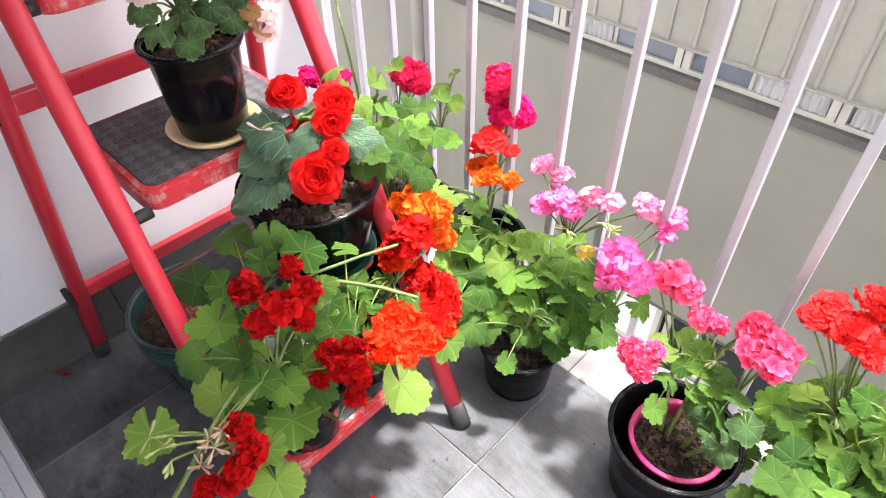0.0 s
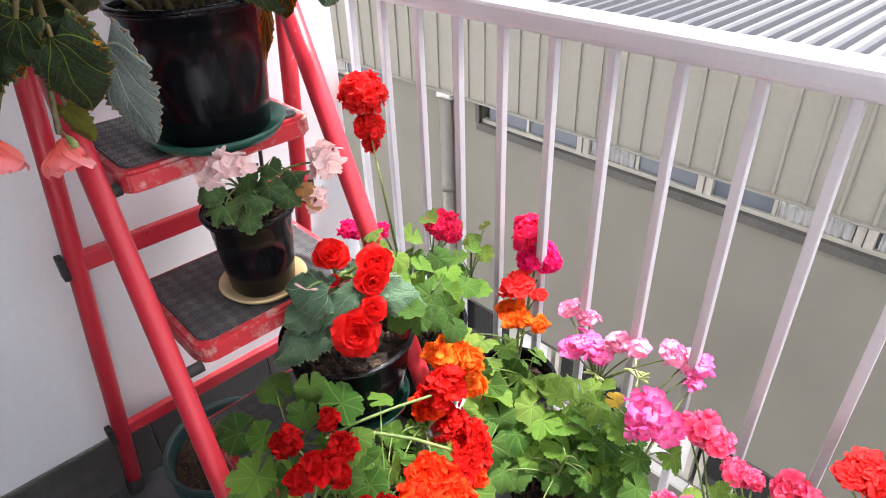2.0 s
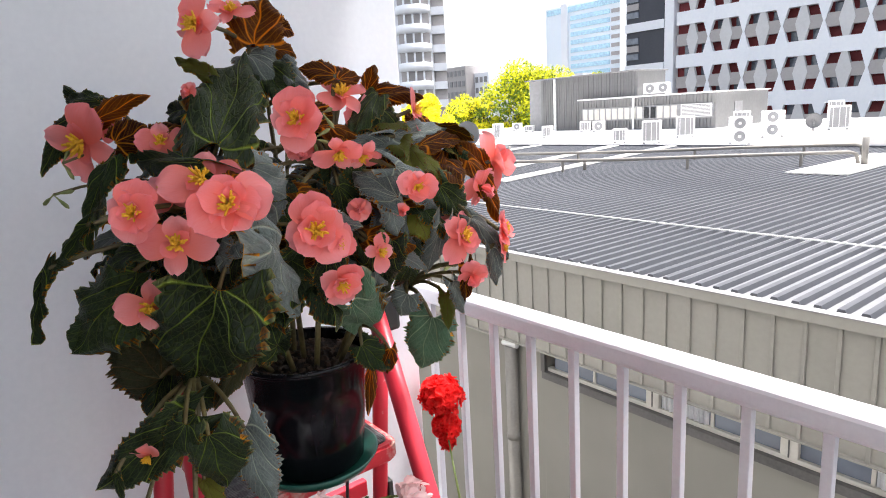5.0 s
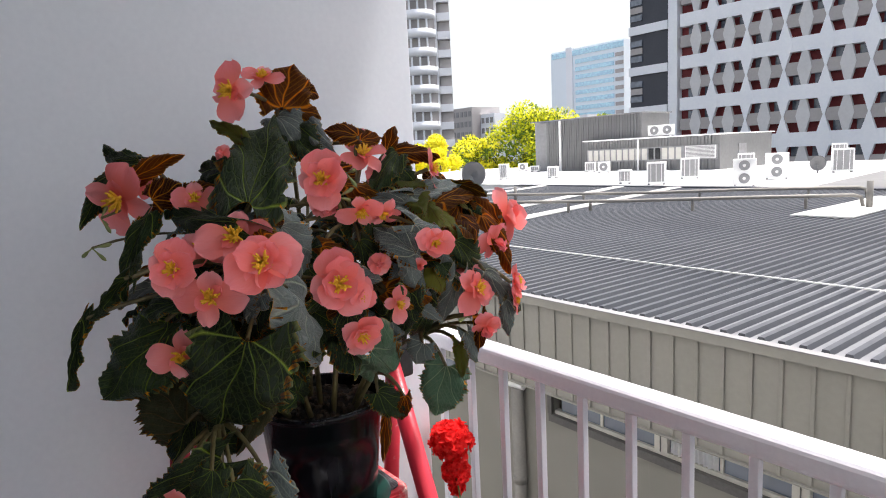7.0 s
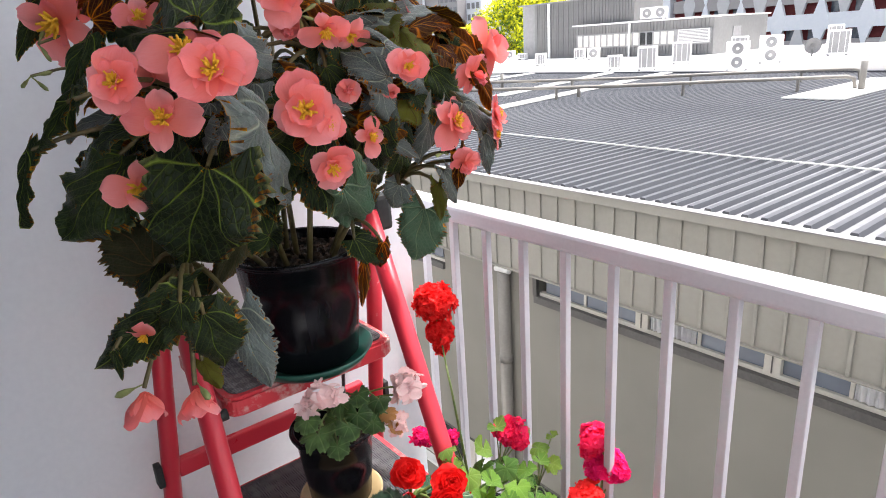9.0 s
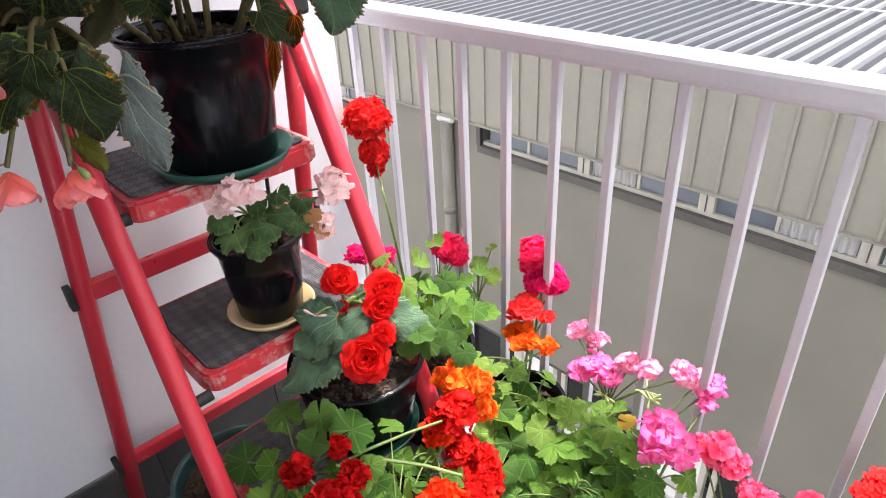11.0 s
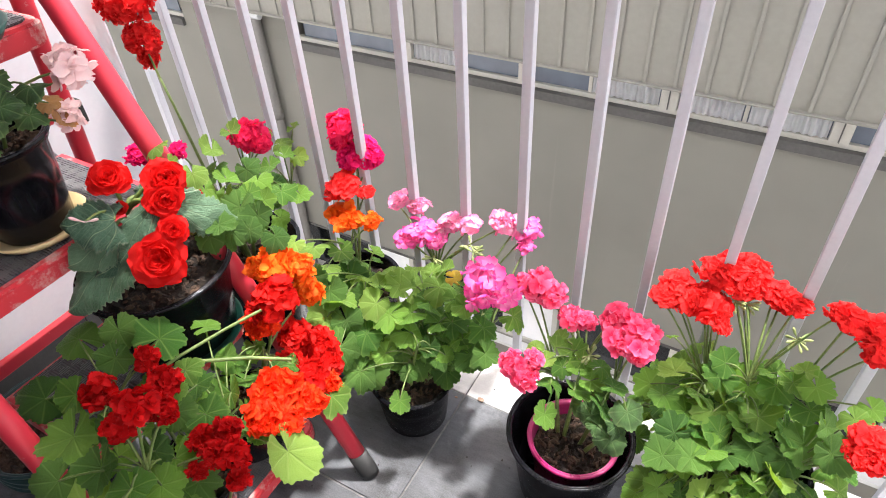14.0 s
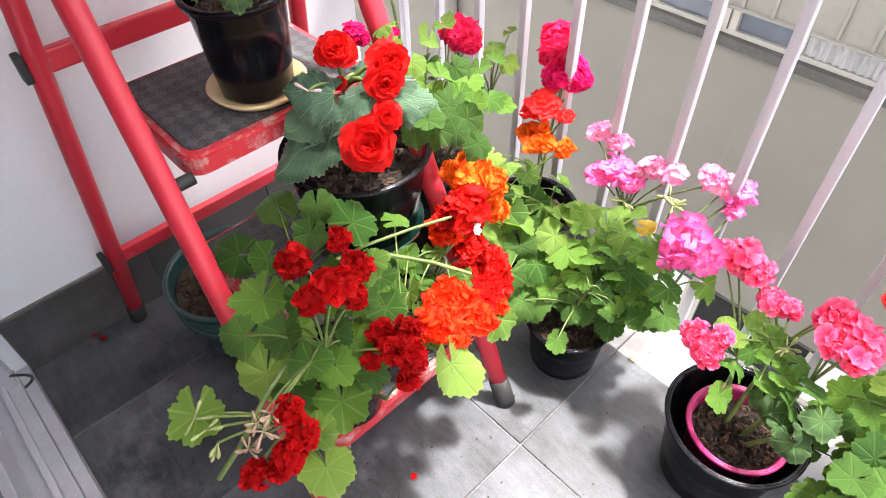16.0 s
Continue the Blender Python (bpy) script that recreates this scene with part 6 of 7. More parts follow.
begonia_leaf(begonia, (-0.411, -0.262, 1.407), (-0.463, -0.283, 1.421), 0.0485, M_BEGLEAF, 0.20)
begonia_leaf(begonia, (-0.455, -0.256, 1.426), (-0.497, -0.283, 1.400), 0.0434, M_BEGUNDER, 0.20)
begonia_leaf(begonia, (-0.530, -0.353, 1.421), (-0.474, -0.313, 1.455), 0.0338, M_BEGUNDER, 0.20)
begonia_leaf(begonia, (-0.528, -0.338, 1.449), (-0.580, -0.381, 1.471), 0.0251, M_BEGLEAF, 0.30)
begonia_leaf(begonia, (-0.558, -0.350, 1.443), (-0.537, -0.420, 1.394), 0.0376, M_BEGLEAF, 0.40)
begonia_leaf(begonia, (-0.593, -0.352, 1.450), (-0.596, -0.367, 1.476), 0.0181, M_BEGLEAF, 0.20)
begonia_leaf(begonia, (-0.468, -0.339, 1.399), (-0.451, -0.307, 1.416), 0.0427, M_BEGUNDER, 0.10)
begonia_leaf(begonia, (-0.451, -0.315, 1.391), (-0.411, -0.288, 1.418), 0.0353, M_BEGUNDER, 0.10)
begonia_leaf(begonia, (-0.296, -0.292, 1.372), (-0.465, -0.341, 1.393), 0.0381, M_BEGLEAF, 0.10)
begonia_leaf(begonia, (-0.264, -0.276, 1.354), (-0.368, -0.262, 1.390), 0.0386, M_BEGUNDER, 0.20)
begonia_leaf(begonia, (-0.285, -0.257, 1.354), (-0.335, -0.210, 1.358), 0.0320, M_BEGUNDER, 0.20)
begonia_leaf(begonia, (-0.294, -0.241, 1.363), (-0.296, -0.202, 1.316), 0.0454, M_BEGLEAF_SHEEN, 0.30)
begonia_leaf(begonia, (-0.253, -0.260, 1.299), (-0.342, -0.152, 1.159), 0.0482, M_BEGLEAF_SHEEN, 0.15, face=(0.65, -0.25, 0.70))
begonia_leaf(begonia, (-0.303, -0.292, 1.236), (-0.373, -0.318, 1.091), 0.1311, M_BEGLEAF, 0.08, face=(0.85, -0.40, 0.30))
begonia_leaf(begonia, (-0.421, -0.348, 1.241), (-0.462, -0.436, 1.146), 0.0965, M_BEGLEAF, 0.15, face=(0.85, -0.40, 0.30))
begonia_leaf(begonia, (-0.363, -0.350, 1.284), (-0.460, -0.395, 1.263), 0.0336, M_BEGLEAF, 0.20)
begonia_leaf(begonia, (-0.425, -0.351, 1.248), (-0.487, -0.410, 1.203), 0.0433, M_BEGLEAF, 0.25)
begonia_leaf(begonia, (-0.436, -0.338, 1.104), (-0.454, -0.371, 1.169), 0.0876, M_BEGOLIVE, 0.10, face=(0.85, -0.40, 0.30))
begonia_leaf(begonia, (-0.464, -0.320, 1.106), (-0.410, -0.357, 1.083), 0.0465, M_BEGLEAF, 0.20)
begonia_leaf(begonia, (-0.319, -0.333, 1.093), (-0.333, -0.448, 1.037), 0.0650, M_BEGLEAF, 0.20)
begonia_leaf(begonia, (-0.296, -0.350, 1.096), (-0.307, -0.376, 1.056), 0.0465, M_BEGLEAF, 0.25, face=(0.85, -0.40, 0.30))
begonia_leaf(begonia, (-0.290, -0.329, 1.077), (-0.280, -0.315, 1.004), 0.0740, M_BEGLEAF, 0.20, face=(0.85, -0.40, 0.30))
begonia_leaf(begonia, (-0.328, -0.277, 1.053), (-0.282, -0.277, 0.962), 0.0568, M_BEGLEAF_SHEEN, 0.15, face=(0.85, -0.40, 0.30))
begonia_leaf(begonia, (-0.331, -0.419, 1.051), (-0.315, -0.420, 1.022), 0.0109, M_BEGLEAF, 0.20)
begonia_leaf(begonia, (-0.336, -0.329, 1.002), (-0.314, -0.324, 0.969), 0.0281, M_BEGYELLOW, 0.20)
begonia_leaf(begonia, (-0.411, -0.317, 1.081), (-0.392, -0.274, 1.072), 0.0501, M_BEGLEAF, 0.20)
begonia_leaf(begonia, (-0.406, -0.193, 1.114), (-0.410, -0.225, 1.133), 0.0615, M_BEGLEAF, 0.20, face=(0.85, -0.40, 0.30))
begonia_leaf(begonia, (-0.422, -0.226, 1.113), (-0.370, -0.282, 1.096), 0.0337, M_BEGOLIVE, 0.30)
begonia_leaf(begonia, (-0.308, -0.127, 1.181), (-0.426, -0.044, 1.061), 0.0847, M_BEGGREEN, 0.15, face=(0.85, -0.40, 0.30))
begonia_leaf(begonia, (-0.410, -0.060, 1.076), (-0.374, -0.034, 1.042), 0.0465, M_BEGLEAF, 0.30)
begonia_leaf(begonia, (-0.391, -0.023, 1.065), (-0.386, -0.028, 1.025), 0.0243, M_BEGUNDER, 0.20)
begonia_leaf(begonia, (-0.401, -0.054, 1.037), (-0.352, -0.089, 1.004), 0.0202, M_BEGUNDER, 0.10)
begonia_leaf(begonia, (-0.324, 0.011, 1.122), (-0.325, -0.020, 1.050), 0.0754, M_BEGGREEN, 0.15, face=(0.85, -0.40, 0.30))
begonia_leaf(begonia, (-0.347, -0.014, 1.159), (-0.357, -0.030, 1.126), 0.0495, M_BEGLEAF_SHEEN, 0.30)
begonia_leaf(begonia, (-0.307, -0.089, 1.237), (-0.371, -0.035, 1.138), 0.0567, M_BEGLEAF, 0.15, face=(0.85, -0.40, 0.30))
begonia_leaf(begonia, (-0.292, -0.070, 1.253), (-0.314, -0.079, 1.192), 0.0459, M_BEGLEAF, 0.20)
begonia_leaf(begonia, (-0.278, -0.076, 1.307), (-0.291, -0.049, 1.246), 0.0419, M_BEGLEAF_SHEEN, 0.20)
begonia_leaf(begonia, (-0.275, 0.001, 1.266), (-0.316, -0.004, 1.181), 0.0335, M_BEGLEAF_SHEEN, 0.15)
begonia_leaf(begonia, (-0.260, -0.077, 1.314), (-0.302, -0.107, 1.359), 0.0465, M_BEGLEAF_SHEEN, 0.25)
begonia_leaf(begonia, (-0.274, -0.068, 1.348), (-0.269, 0.021, 1.296), 0.0458, M_BEGLEAF_SHEEN, 0.25)
begonia_leaf(begonia, (-0.327, -0.038, 1.372), (-0.332, -0.094, 1.387), 0.0295, M_BEGLEAF_SHEEN, 0.30)
begonia_leaf(begonia, (-0.321, -0.032, 1.385), (-0.322, 0.096, 1.400), 0.0355, M_BEGLEAF_SHEEN, 0.30)
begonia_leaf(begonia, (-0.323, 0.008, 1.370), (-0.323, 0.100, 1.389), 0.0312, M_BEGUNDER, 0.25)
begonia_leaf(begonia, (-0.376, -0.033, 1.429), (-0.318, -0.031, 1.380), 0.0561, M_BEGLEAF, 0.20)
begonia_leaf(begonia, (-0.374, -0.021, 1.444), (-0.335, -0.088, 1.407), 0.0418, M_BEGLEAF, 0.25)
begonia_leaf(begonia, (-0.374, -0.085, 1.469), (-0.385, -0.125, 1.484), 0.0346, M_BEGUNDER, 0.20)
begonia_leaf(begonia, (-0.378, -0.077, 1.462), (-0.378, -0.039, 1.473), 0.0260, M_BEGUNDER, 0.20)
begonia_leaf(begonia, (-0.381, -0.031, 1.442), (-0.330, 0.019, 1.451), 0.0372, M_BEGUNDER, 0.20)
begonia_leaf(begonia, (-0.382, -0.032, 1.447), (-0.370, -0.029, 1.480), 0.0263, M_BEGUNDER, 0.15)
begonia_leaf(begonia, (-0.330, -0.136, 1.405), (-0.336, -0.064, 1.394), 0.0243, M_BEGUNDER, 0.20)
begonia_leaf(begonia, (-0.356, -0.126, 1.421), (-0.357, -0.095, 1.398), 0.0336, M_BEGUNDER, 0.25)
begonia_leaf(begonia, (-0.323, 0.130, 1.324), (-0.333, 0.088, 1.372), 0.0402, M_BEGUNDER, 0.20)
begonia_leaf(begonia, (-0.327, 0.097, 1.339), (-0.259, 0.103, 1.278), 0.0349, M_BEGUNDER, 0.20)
begonia_leaf(begonia, (-0.338, 0.086, 1.336), (-0.355, 0.092, 1.380), 0.0404, M_BEGLEAF, 0.20)
begonia_leaf(begonia, (-0.355, 0.069, 1.355), (-0.283, -0.007, 1.340), 0.0318, M_BEGUNDER, 0.20)
begonia_leaf(begonia, (-0.257, 0.039, 1.271), (-0.218, 0.081, 1.217), 0.0306, M_BEGLEAF_SHEEN, 0.20)
begonia_leaf(begonia, (-0.235, 0.055, 1.229), (-0.227, 0.058, 1.173), 0.0215, M_BEGLEAF_SHEEN, 0.30)
begonia_leaf(begonia, (-0.254, 0.022, 1.210), (-0.263, 0.034, 1.147), 0.0248, M_BEGUNDER, 0.15)
begonia_leaf(begonia, (-0.276, 0.015, 1.183), (-0.265, 0.035, 1.135), 0.0268, M_BEGLEAF_SHEEN, 0.20)
begonia_leaf(begonia, (-0.296, 0.017, 1.162), (-0.291, 0.021, 1.105), 0.0227, M_BEGYELLOW, 0.15)
begonia_leaf(begonia, (-0.327, -0.120, 1.328), (-0.307, -0.099, 1.282), 0.0329, M_BEGLEAF, 0.20)
begonia_leaf(begonia, (-0.334, -0.172, 1.327), (-0.318, -0.133, 1.301), 0.0280, M_BEGUNDER, 0.20)
begonia_leaf(begonia, (-0.398, -0.396, 1.313), (-0.453, -0.440, 1.260), 0.0179, M_BEGLEAF, 0.10)
begonia_leaf(begonia, (-0.452, -0.438, 1.262), (-0.444, -0.469, 1.181), 0.0155, M_BEGLEAF, 0.10)
begonia_leaf(begonia, (-0.379, -0.391, 1.316), (-0.440, -0.366, 1.348), 0.0112, M_BEGLEAF, 0.10)
begonia_leaf(begonia, (-0.466, -0.346, 1.379), (-0.430, -0.410, 1.310), 0.0290, M_BEGLEAF, 0.30)
begonia_leaf(begonia, (-0.499, -0.354, 1.359), (-0.486, -0.330, 1.368), 0.0324, M_BEGUNDER, 0.20)
begonia_leaf(begonia, (-0.397, -0.294, 1.276), (-0.420, -0.298, 1.344), 0.0398, M_BEGLEAF, 0.20)
begonia_leaf(begonia, (-0.454, -0.202, 1.148), (-0.447, -0.155, 1.068), 0.0589, M_BEGLEAF, 0.20)
begonia_leaf(begonia, (-0.384, -0.138, 1.327), (-0.353, -0.189, 1.285), 0.0509, M_BEGLEAF, 0.20)
begonia_leaf(begonia, (-0.337, -0.105, 1.244), (-0.340, -0.092, 1.178), 0.0527, M_BEGLEAF, 0.20)
begonia_leaf(begonia, (-0.334, -0.017, 1.229), (-0.381, 0.028, 1.125), 0.0501, M_BEGLEAF, 0.20)
begonia_leaf(begonia, (-0.288, 0.013, 1.315), (-0.282, 0.065, 1.254), 0.0478, M_BEGLEAF, 0.20)
begonia_leaf(begonia, (-0.359, -0.208, 1.230), (-0.432, -0.136, 1.136), 0.0536, M_BEGLEAF, 0.20)
# leaves that fill the heart of the plant
for i in range(78):
    rg = begonia.rng
    a_, z_ = rg.uniform(0, 6.28), rg.uniform(-0.6, 0.9)
    d_ = Vector((math.cos(a_) * math.sqrt(1 - z_ * z_), math.sin(a_) * math.sqrt(1 - z_ * z_), z_))
    c_ = Vector((-0.50, -0.13, 1.27)) + Vector((d_.x * 0.12, d_.y * 0.17, d_.z * 0.13)) * rg.uniform(0.5, 1.0)
    t_ = c_ + Vector((d_.x, d_.y, d_.z * 0.4 - 0.5)).normalized() * rg.uniform(0.06, 0.11)
    begonia_leaf(begonia, c_, t_, rg.uniform(0.05, 0.085), rg.choice((M_BEGLEAF, M_BEGLEAF, M_BEGLEAF, M_BEGLEAF, M_BEGUNDER)), 0.2, M_BEGUNDER, d_ + Vector((0.1, 0, 0.5)))
# small crinkled leaves between the large ones
for i in range(120):
    rg = begonia.rng
    a_, z_ = rg.uniform(-2.0, 1.1), rg.uniform(-0.45, 0.85)
    d_ = Vector((math.cos(a_) * math.sqrt(1 - z_ * z_), math.sin(a_) * math.sqrt(1 - z_ * z_), z_))
    c_ = Vector((-0.48, -0.12, 1.28)) + Vector((d_.x * 0.16, d_.y * 0.20, d_.z * 0.15)) * rg.uniform(0.85, 1.12)
    t_ = c_ + (Vector((d_.x * 0.6, d_.y, d_.z * 0.3 - 0.4)) + Vector((rg.uniform(-.7, .7), rg.uniform(-.7, .7), rg.uniform(-.5, .5)))).normalized() * rg.uniform(0.04, 0.07)
    begonia_leaf(begonia, c_, t_, rg.uniform(0.03, 0.05), rg.choice((M_BEGLEAF, M_BEGLEAF, M_BEGLEAF_SHEEN, M_BEGUNDER)), rg.choice((0.1, 0.25, 0.4)), M_BEGUNDER, d_ + Vector((rg.uniform(-.6, .6), rg.uniform(-.6, .6), rg.uniform(-.2, .7))))
# small sheen-toned, olive and orange-veined leaves on the side of the light
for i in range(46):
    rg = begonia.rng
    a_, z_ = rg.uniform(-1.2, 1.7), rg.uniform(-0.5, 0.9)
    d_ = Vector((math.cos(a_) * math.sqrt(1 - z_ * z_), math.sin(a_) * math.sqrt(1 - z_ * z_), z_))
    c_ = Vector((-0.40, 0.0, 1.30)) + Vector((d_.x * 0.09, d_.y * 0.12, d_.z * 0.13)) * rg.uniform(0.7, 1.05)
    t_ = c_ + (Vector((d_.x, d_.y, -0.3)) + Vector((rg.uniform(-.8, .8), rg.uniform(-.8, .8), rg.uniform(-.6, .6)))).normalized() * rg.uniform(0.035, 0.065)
    begonia_leaf(begonia, c_, t_, rg.uniform(0.028, 0.048), rg.choice((M_BEGLEAF_SHEEN, M_BEGUNDER, M_BEGUNDER, M_BEGLEAF, M_BEGYELLOW, M_BEGOLIVE)), rg.choice((0.1, 0.25, 0.4)), M_BEGUNDER, d_ + Vector((rg.uniform(-.6, .6), rg.uniform(-.6, .6), rg.uniform(-.2, .7))))
F_DOUBLE = [open_begonia_mesh("flower", 320 + k, M_PEACH) for k in range(5)]
F_SINGLE = [single_flower_mesh("flower", 330 + k, M_PEACH) for k in range(4)]
F_BUD = begonia_flower_mesh("flower", 340, M_PEACH, 2, -0.25)
F_BELL = open_begonia_mesh("flower", 345, M_PEACH, 0.85)


def stamens():
    rng = random.Random(4)
    bm = bmesh.new()
    for i in range(34):
        d = Vector((rng.uniform(-1, 1), rng.uniform(-1, 1), rng.uniform(0.6, 1.8))).normalized()
        k = rng.uniform(0.7, 1.25)
        tube(bm, [(0, 0, 0.06), d * 0.24 * k + Vector((0, 0, 0.08)), d * 0.34 * k + Vector((0, 0, 0.08))], [0.012, 0.034, 0.026], 5)
    return mesh_of(bm, "stamen_tuft")


STAMENS = stamens()


def begonia_flower(at, r, n, meshes, open_=True):
    q = Vector(at) - begonia.o
    m = facing(q, n, begonia.rng.uniform(0, 6), r)
    f = put("flower", begonia.rng.choice(meshes), pot1, m)
    if open_:
        put("stamen_tuft", STAMENS, f, None, M_YELLOW, "yellow stamens")
    near = begonia.nearest(q)
    tube(begonia.bm, arc(near, q - Vector(n).normalized() * r * 0.1, (0, 0, 0.012), 5), [0.004, 0.0036, 0.0032, 0.003, 0.0028, 0.0028], 6, False)


for at, r, n in (((-0.417, -0.240, 1.531), 0.0447, (0.45, -0.85, 0.1)),
                 ((-0.453, -0.184, 1.553), 0.0307, (0.6, -0.2, 0.8)),
                 ((-0.534, -0.362, 1.401), 0.0587, (0.5, -0.8, -0.2)),
                 ((-0.528, -0.341, 1.419), 0.0323, (0.45, -0.85, 0.1)),
                 ((-0.422, -0.299, 1.396), 0.0302, (0.85, -0.35, 0.3)),
                 ((-0.352, -0.316, 1.342), 0.0363, (0.6, -0.2, 0.8)),
                 ((-0.308, -0.326, 1.291), 0.0411, (0.8, -0.4, 0.2)),
                 ((-0.379, -0.348, 1.214), 0.0378, (0.85, -0.45, 0.0)),
                 ((-0.373, -0.079, 1.440), 0.0415, (0.5, -0.1, 0.7)),
                 ((-0.310, -0.125, 1.373), 0.0329, (0.65, -0.3, -0.6)),
                 ((-0.309, -0.092, 1.367), 0.0282, (0.65, -0.3, -0.6)),
                 ((-0.377, -0.048, 1.414), 0.0347, (0.6, 0.1, -0.2)),
                 ((-0.336, 0.009, 1.418), 0.0307, (0.6, 0.5, 0.1)),
                 ((-0.293, -0.089, 1.242), 0.0268, (0.7, 0.1, 0.0))):
    begonia_flower(at, r, n, F_SINGLE, True)
for at, r, n in (((-0.229, 0.066, 1.228), 0.0223, (0.7, 0.55, 0.2)),
                 ((-0.331, -0.383, 1.059), 0.0265, (0.5, -0.5, -0.5)),
                 ((-0.297, -0.296, 1.356), 0.0440, (0.75, -0.45, 0.5))):
    begonia_flower(at, r, n, F_SINGLE, True)
for at, r, n in (((-0.212, -0.300, 1.337), 0.0413, (0.85, -0.35, 0.3)),
                 ((-0.289, -0.367, 1.332), 0.0342, (0.8, -0.55, 0.15)),
                 ((-0.319, -0.170, 1.412), 0.0410, (0.7, -0.6, 0.2)),
                 ((-0.247, -0.056, 1.323), 0.0267, (0.85, -0.35, 0.3)),
                 ((-0.292, -0.173, 1.284), 0.0473, (0.85, -0.35, 0.1)),
                 ((-0.285, -0.148, 1.264), 0.0262, (0.8, 0.1, -0.1)),
                 ((-0.285, -0.151, 1.216), 0.0336, (0.8, -0.2, -0.35)),
                 ((-0.261, 0.022, 1.249), 0.0390, (0.75, 0.1, 0.2)),
                 ((-0.237, 0.073, 1.253), 0.0316, (0.7, 0.55, 0.2)),
                 ((-0.321, 0.140, 1.337), 0.0478, (0.3, 0.9, 0.1))):
    begonia_flower(at, r, n, F_DOUBLE, True)
for at, r, n in (((-0.393, -0.268, 1.451), 0.0139, (0.45, -0.85, 0.1)),
                 ((-0.344, -0.158, 1.379), 0.0221, (0.65, -0.3, -0.6)),
                 ((-0.372, -0.319, 1.219), 0.0227, (0.65, -0.3, -0.6)),
                 ((-0.269, -0.065, 1.295), 0.0122, (0.65, -0.3, -0.6)),
                 ((-0.293, -0.113, 1.300), 0.0167, (0.7, -0.3, 0.1)),
                 ((-0.250, 0.030, 1.194), 0.0243, (0.65, -0.3, -0.6)),
                 ((-0.303, 0.097, 1.303), 0.0325, (0.6, 0.2, -0.3)),
                 ((-0.285, 0.027, 1.259), 0.0205, (0.5, -0.2, 0.5)),
                 ((-0.395, -0.067, 1.461), 0.0263, (0.4, -0.1, 0.8))):
    begonia_flower(at, r, n, [F_BUD], False)
begonia_flower((-0.338, -0.397, 0.988), 0.0418, (0.12, -0.15, -1.0), [F_BELL], False)
begonia.buds((-0.341, -0.395, 0.996), 1, M_PALE_BUD, 0.010)
begonia_flower((-0.322, -0.346, 0.977), 0.0418, (0.3, -0.05, -0.9), [F_BELL], False)
begonia.buds((-0.325, -0.343, 0.985), 1, M_PALE_BUD, 0.010)
for at in ((-0.510, -0.409, 1.341), (-0.530, -0.391, 1.377), (-0.325, -0.134, 1.420), (-0.357, -0.013, 1.431), (-0.324, -0.149, 1.390), (-0.267, 0.009, 1.209)):
    begonia.buds(at, 3, M_PALE_BUD, 0.006)
begonia.done()

# ---------------------------------------------------------------- plants and pots on the floor
# stack of empty pots with leftover soil behind the ladder
e1 = potted("empty_pot", "stack of dark green plastic pots with old soil", "pot", (-0.572, -0.216, 0.0), 0.085, 0.118, 0.205, M_GREENPOT, M_BARK, 0.85, "")
for k in range(3):
    part("pot", lathe(bmesh.new(), [(0.1115, 0.172 - 0.014 * k), (0.1205, 0.173 - 0.014 * k), (0.1215, 0.178 - 0.014 * k), (0.120, 0.183 - 0.014 * k), (0.1125, 0.183 - 0.014 * k)], 48), M_GREENPOT, e1)
# cerise geranium in the corner, with a tall red head
g4 = potted("potted_geranium", "cerise geranium with tall stems in a dark pot beside the railing", "potted plant", (-0.520, 0.270, 0.0), 0.085, 0.105, 0.27, M_BLACKPOT)
p = Plant(g4, 16)
for tip, off in (((-0.50, 0.30, 0.42), (0, 0, 0)), ((-0.56, 0.24, 0.44), (-0.02, 0, 0)), ((-0.40, 0.32, 0.42), (0.02, 0.01, 0)), ((-0.70, 0.32, 0.60), (-0.03, 0, 0)), ((-0.46, 0.20, 0.40), (0.02, -0.02, 0))):
    p.branch(tip, 0.006, (0, 0, 0.02), off)
for at, r in (((-0.476, 0.273, 0.555), 0.0247), ((-0.457, 0.332, 0.531), 0.0255), ((-0.385, 0.305, 0.535), 0.0223), ((-0.367, 0.328, 0.562), 0.0160),
              ((-0.390, 0.159, 0.602), 0.0255), ((-0.353, 0.278, 0.533), 0.0198), ((-0.321, 0.062, 0.633), 0.0245), ((-0.341, 0.298, 0.524), 0.0200),
              ((-0.344, 0.036, 0.687), 0.0203), ((-0.324, 0.032, 0.666), 0.0188)):
    p.leaf(at, r, LEAVES_LIGHT, (0.2, -0.1, 1.0))
for at, r in (((-0.332, 0.127, 0.579), 0.0283), ((-0.310, 0.168, 0.559), 0.0272), ((-0.279, 0.185, 0.535), 0.0293), ((-0.294, 0.239, 0.489), 0.0234),
              ((-0.338, 0.116, 0.550), 0.0270), ((-0.253, 0.121, 0.566), 0.0222), ((-0.339, 0.085, 0.582), 0.0261), ((-0.280, 0.117, 0.572), 0.0258),
              ((-0.349, 0.234, 0.537), 0.0232)):
    p.leaf(at, r, LEAVES, (0.35, -0.3, 0.85))
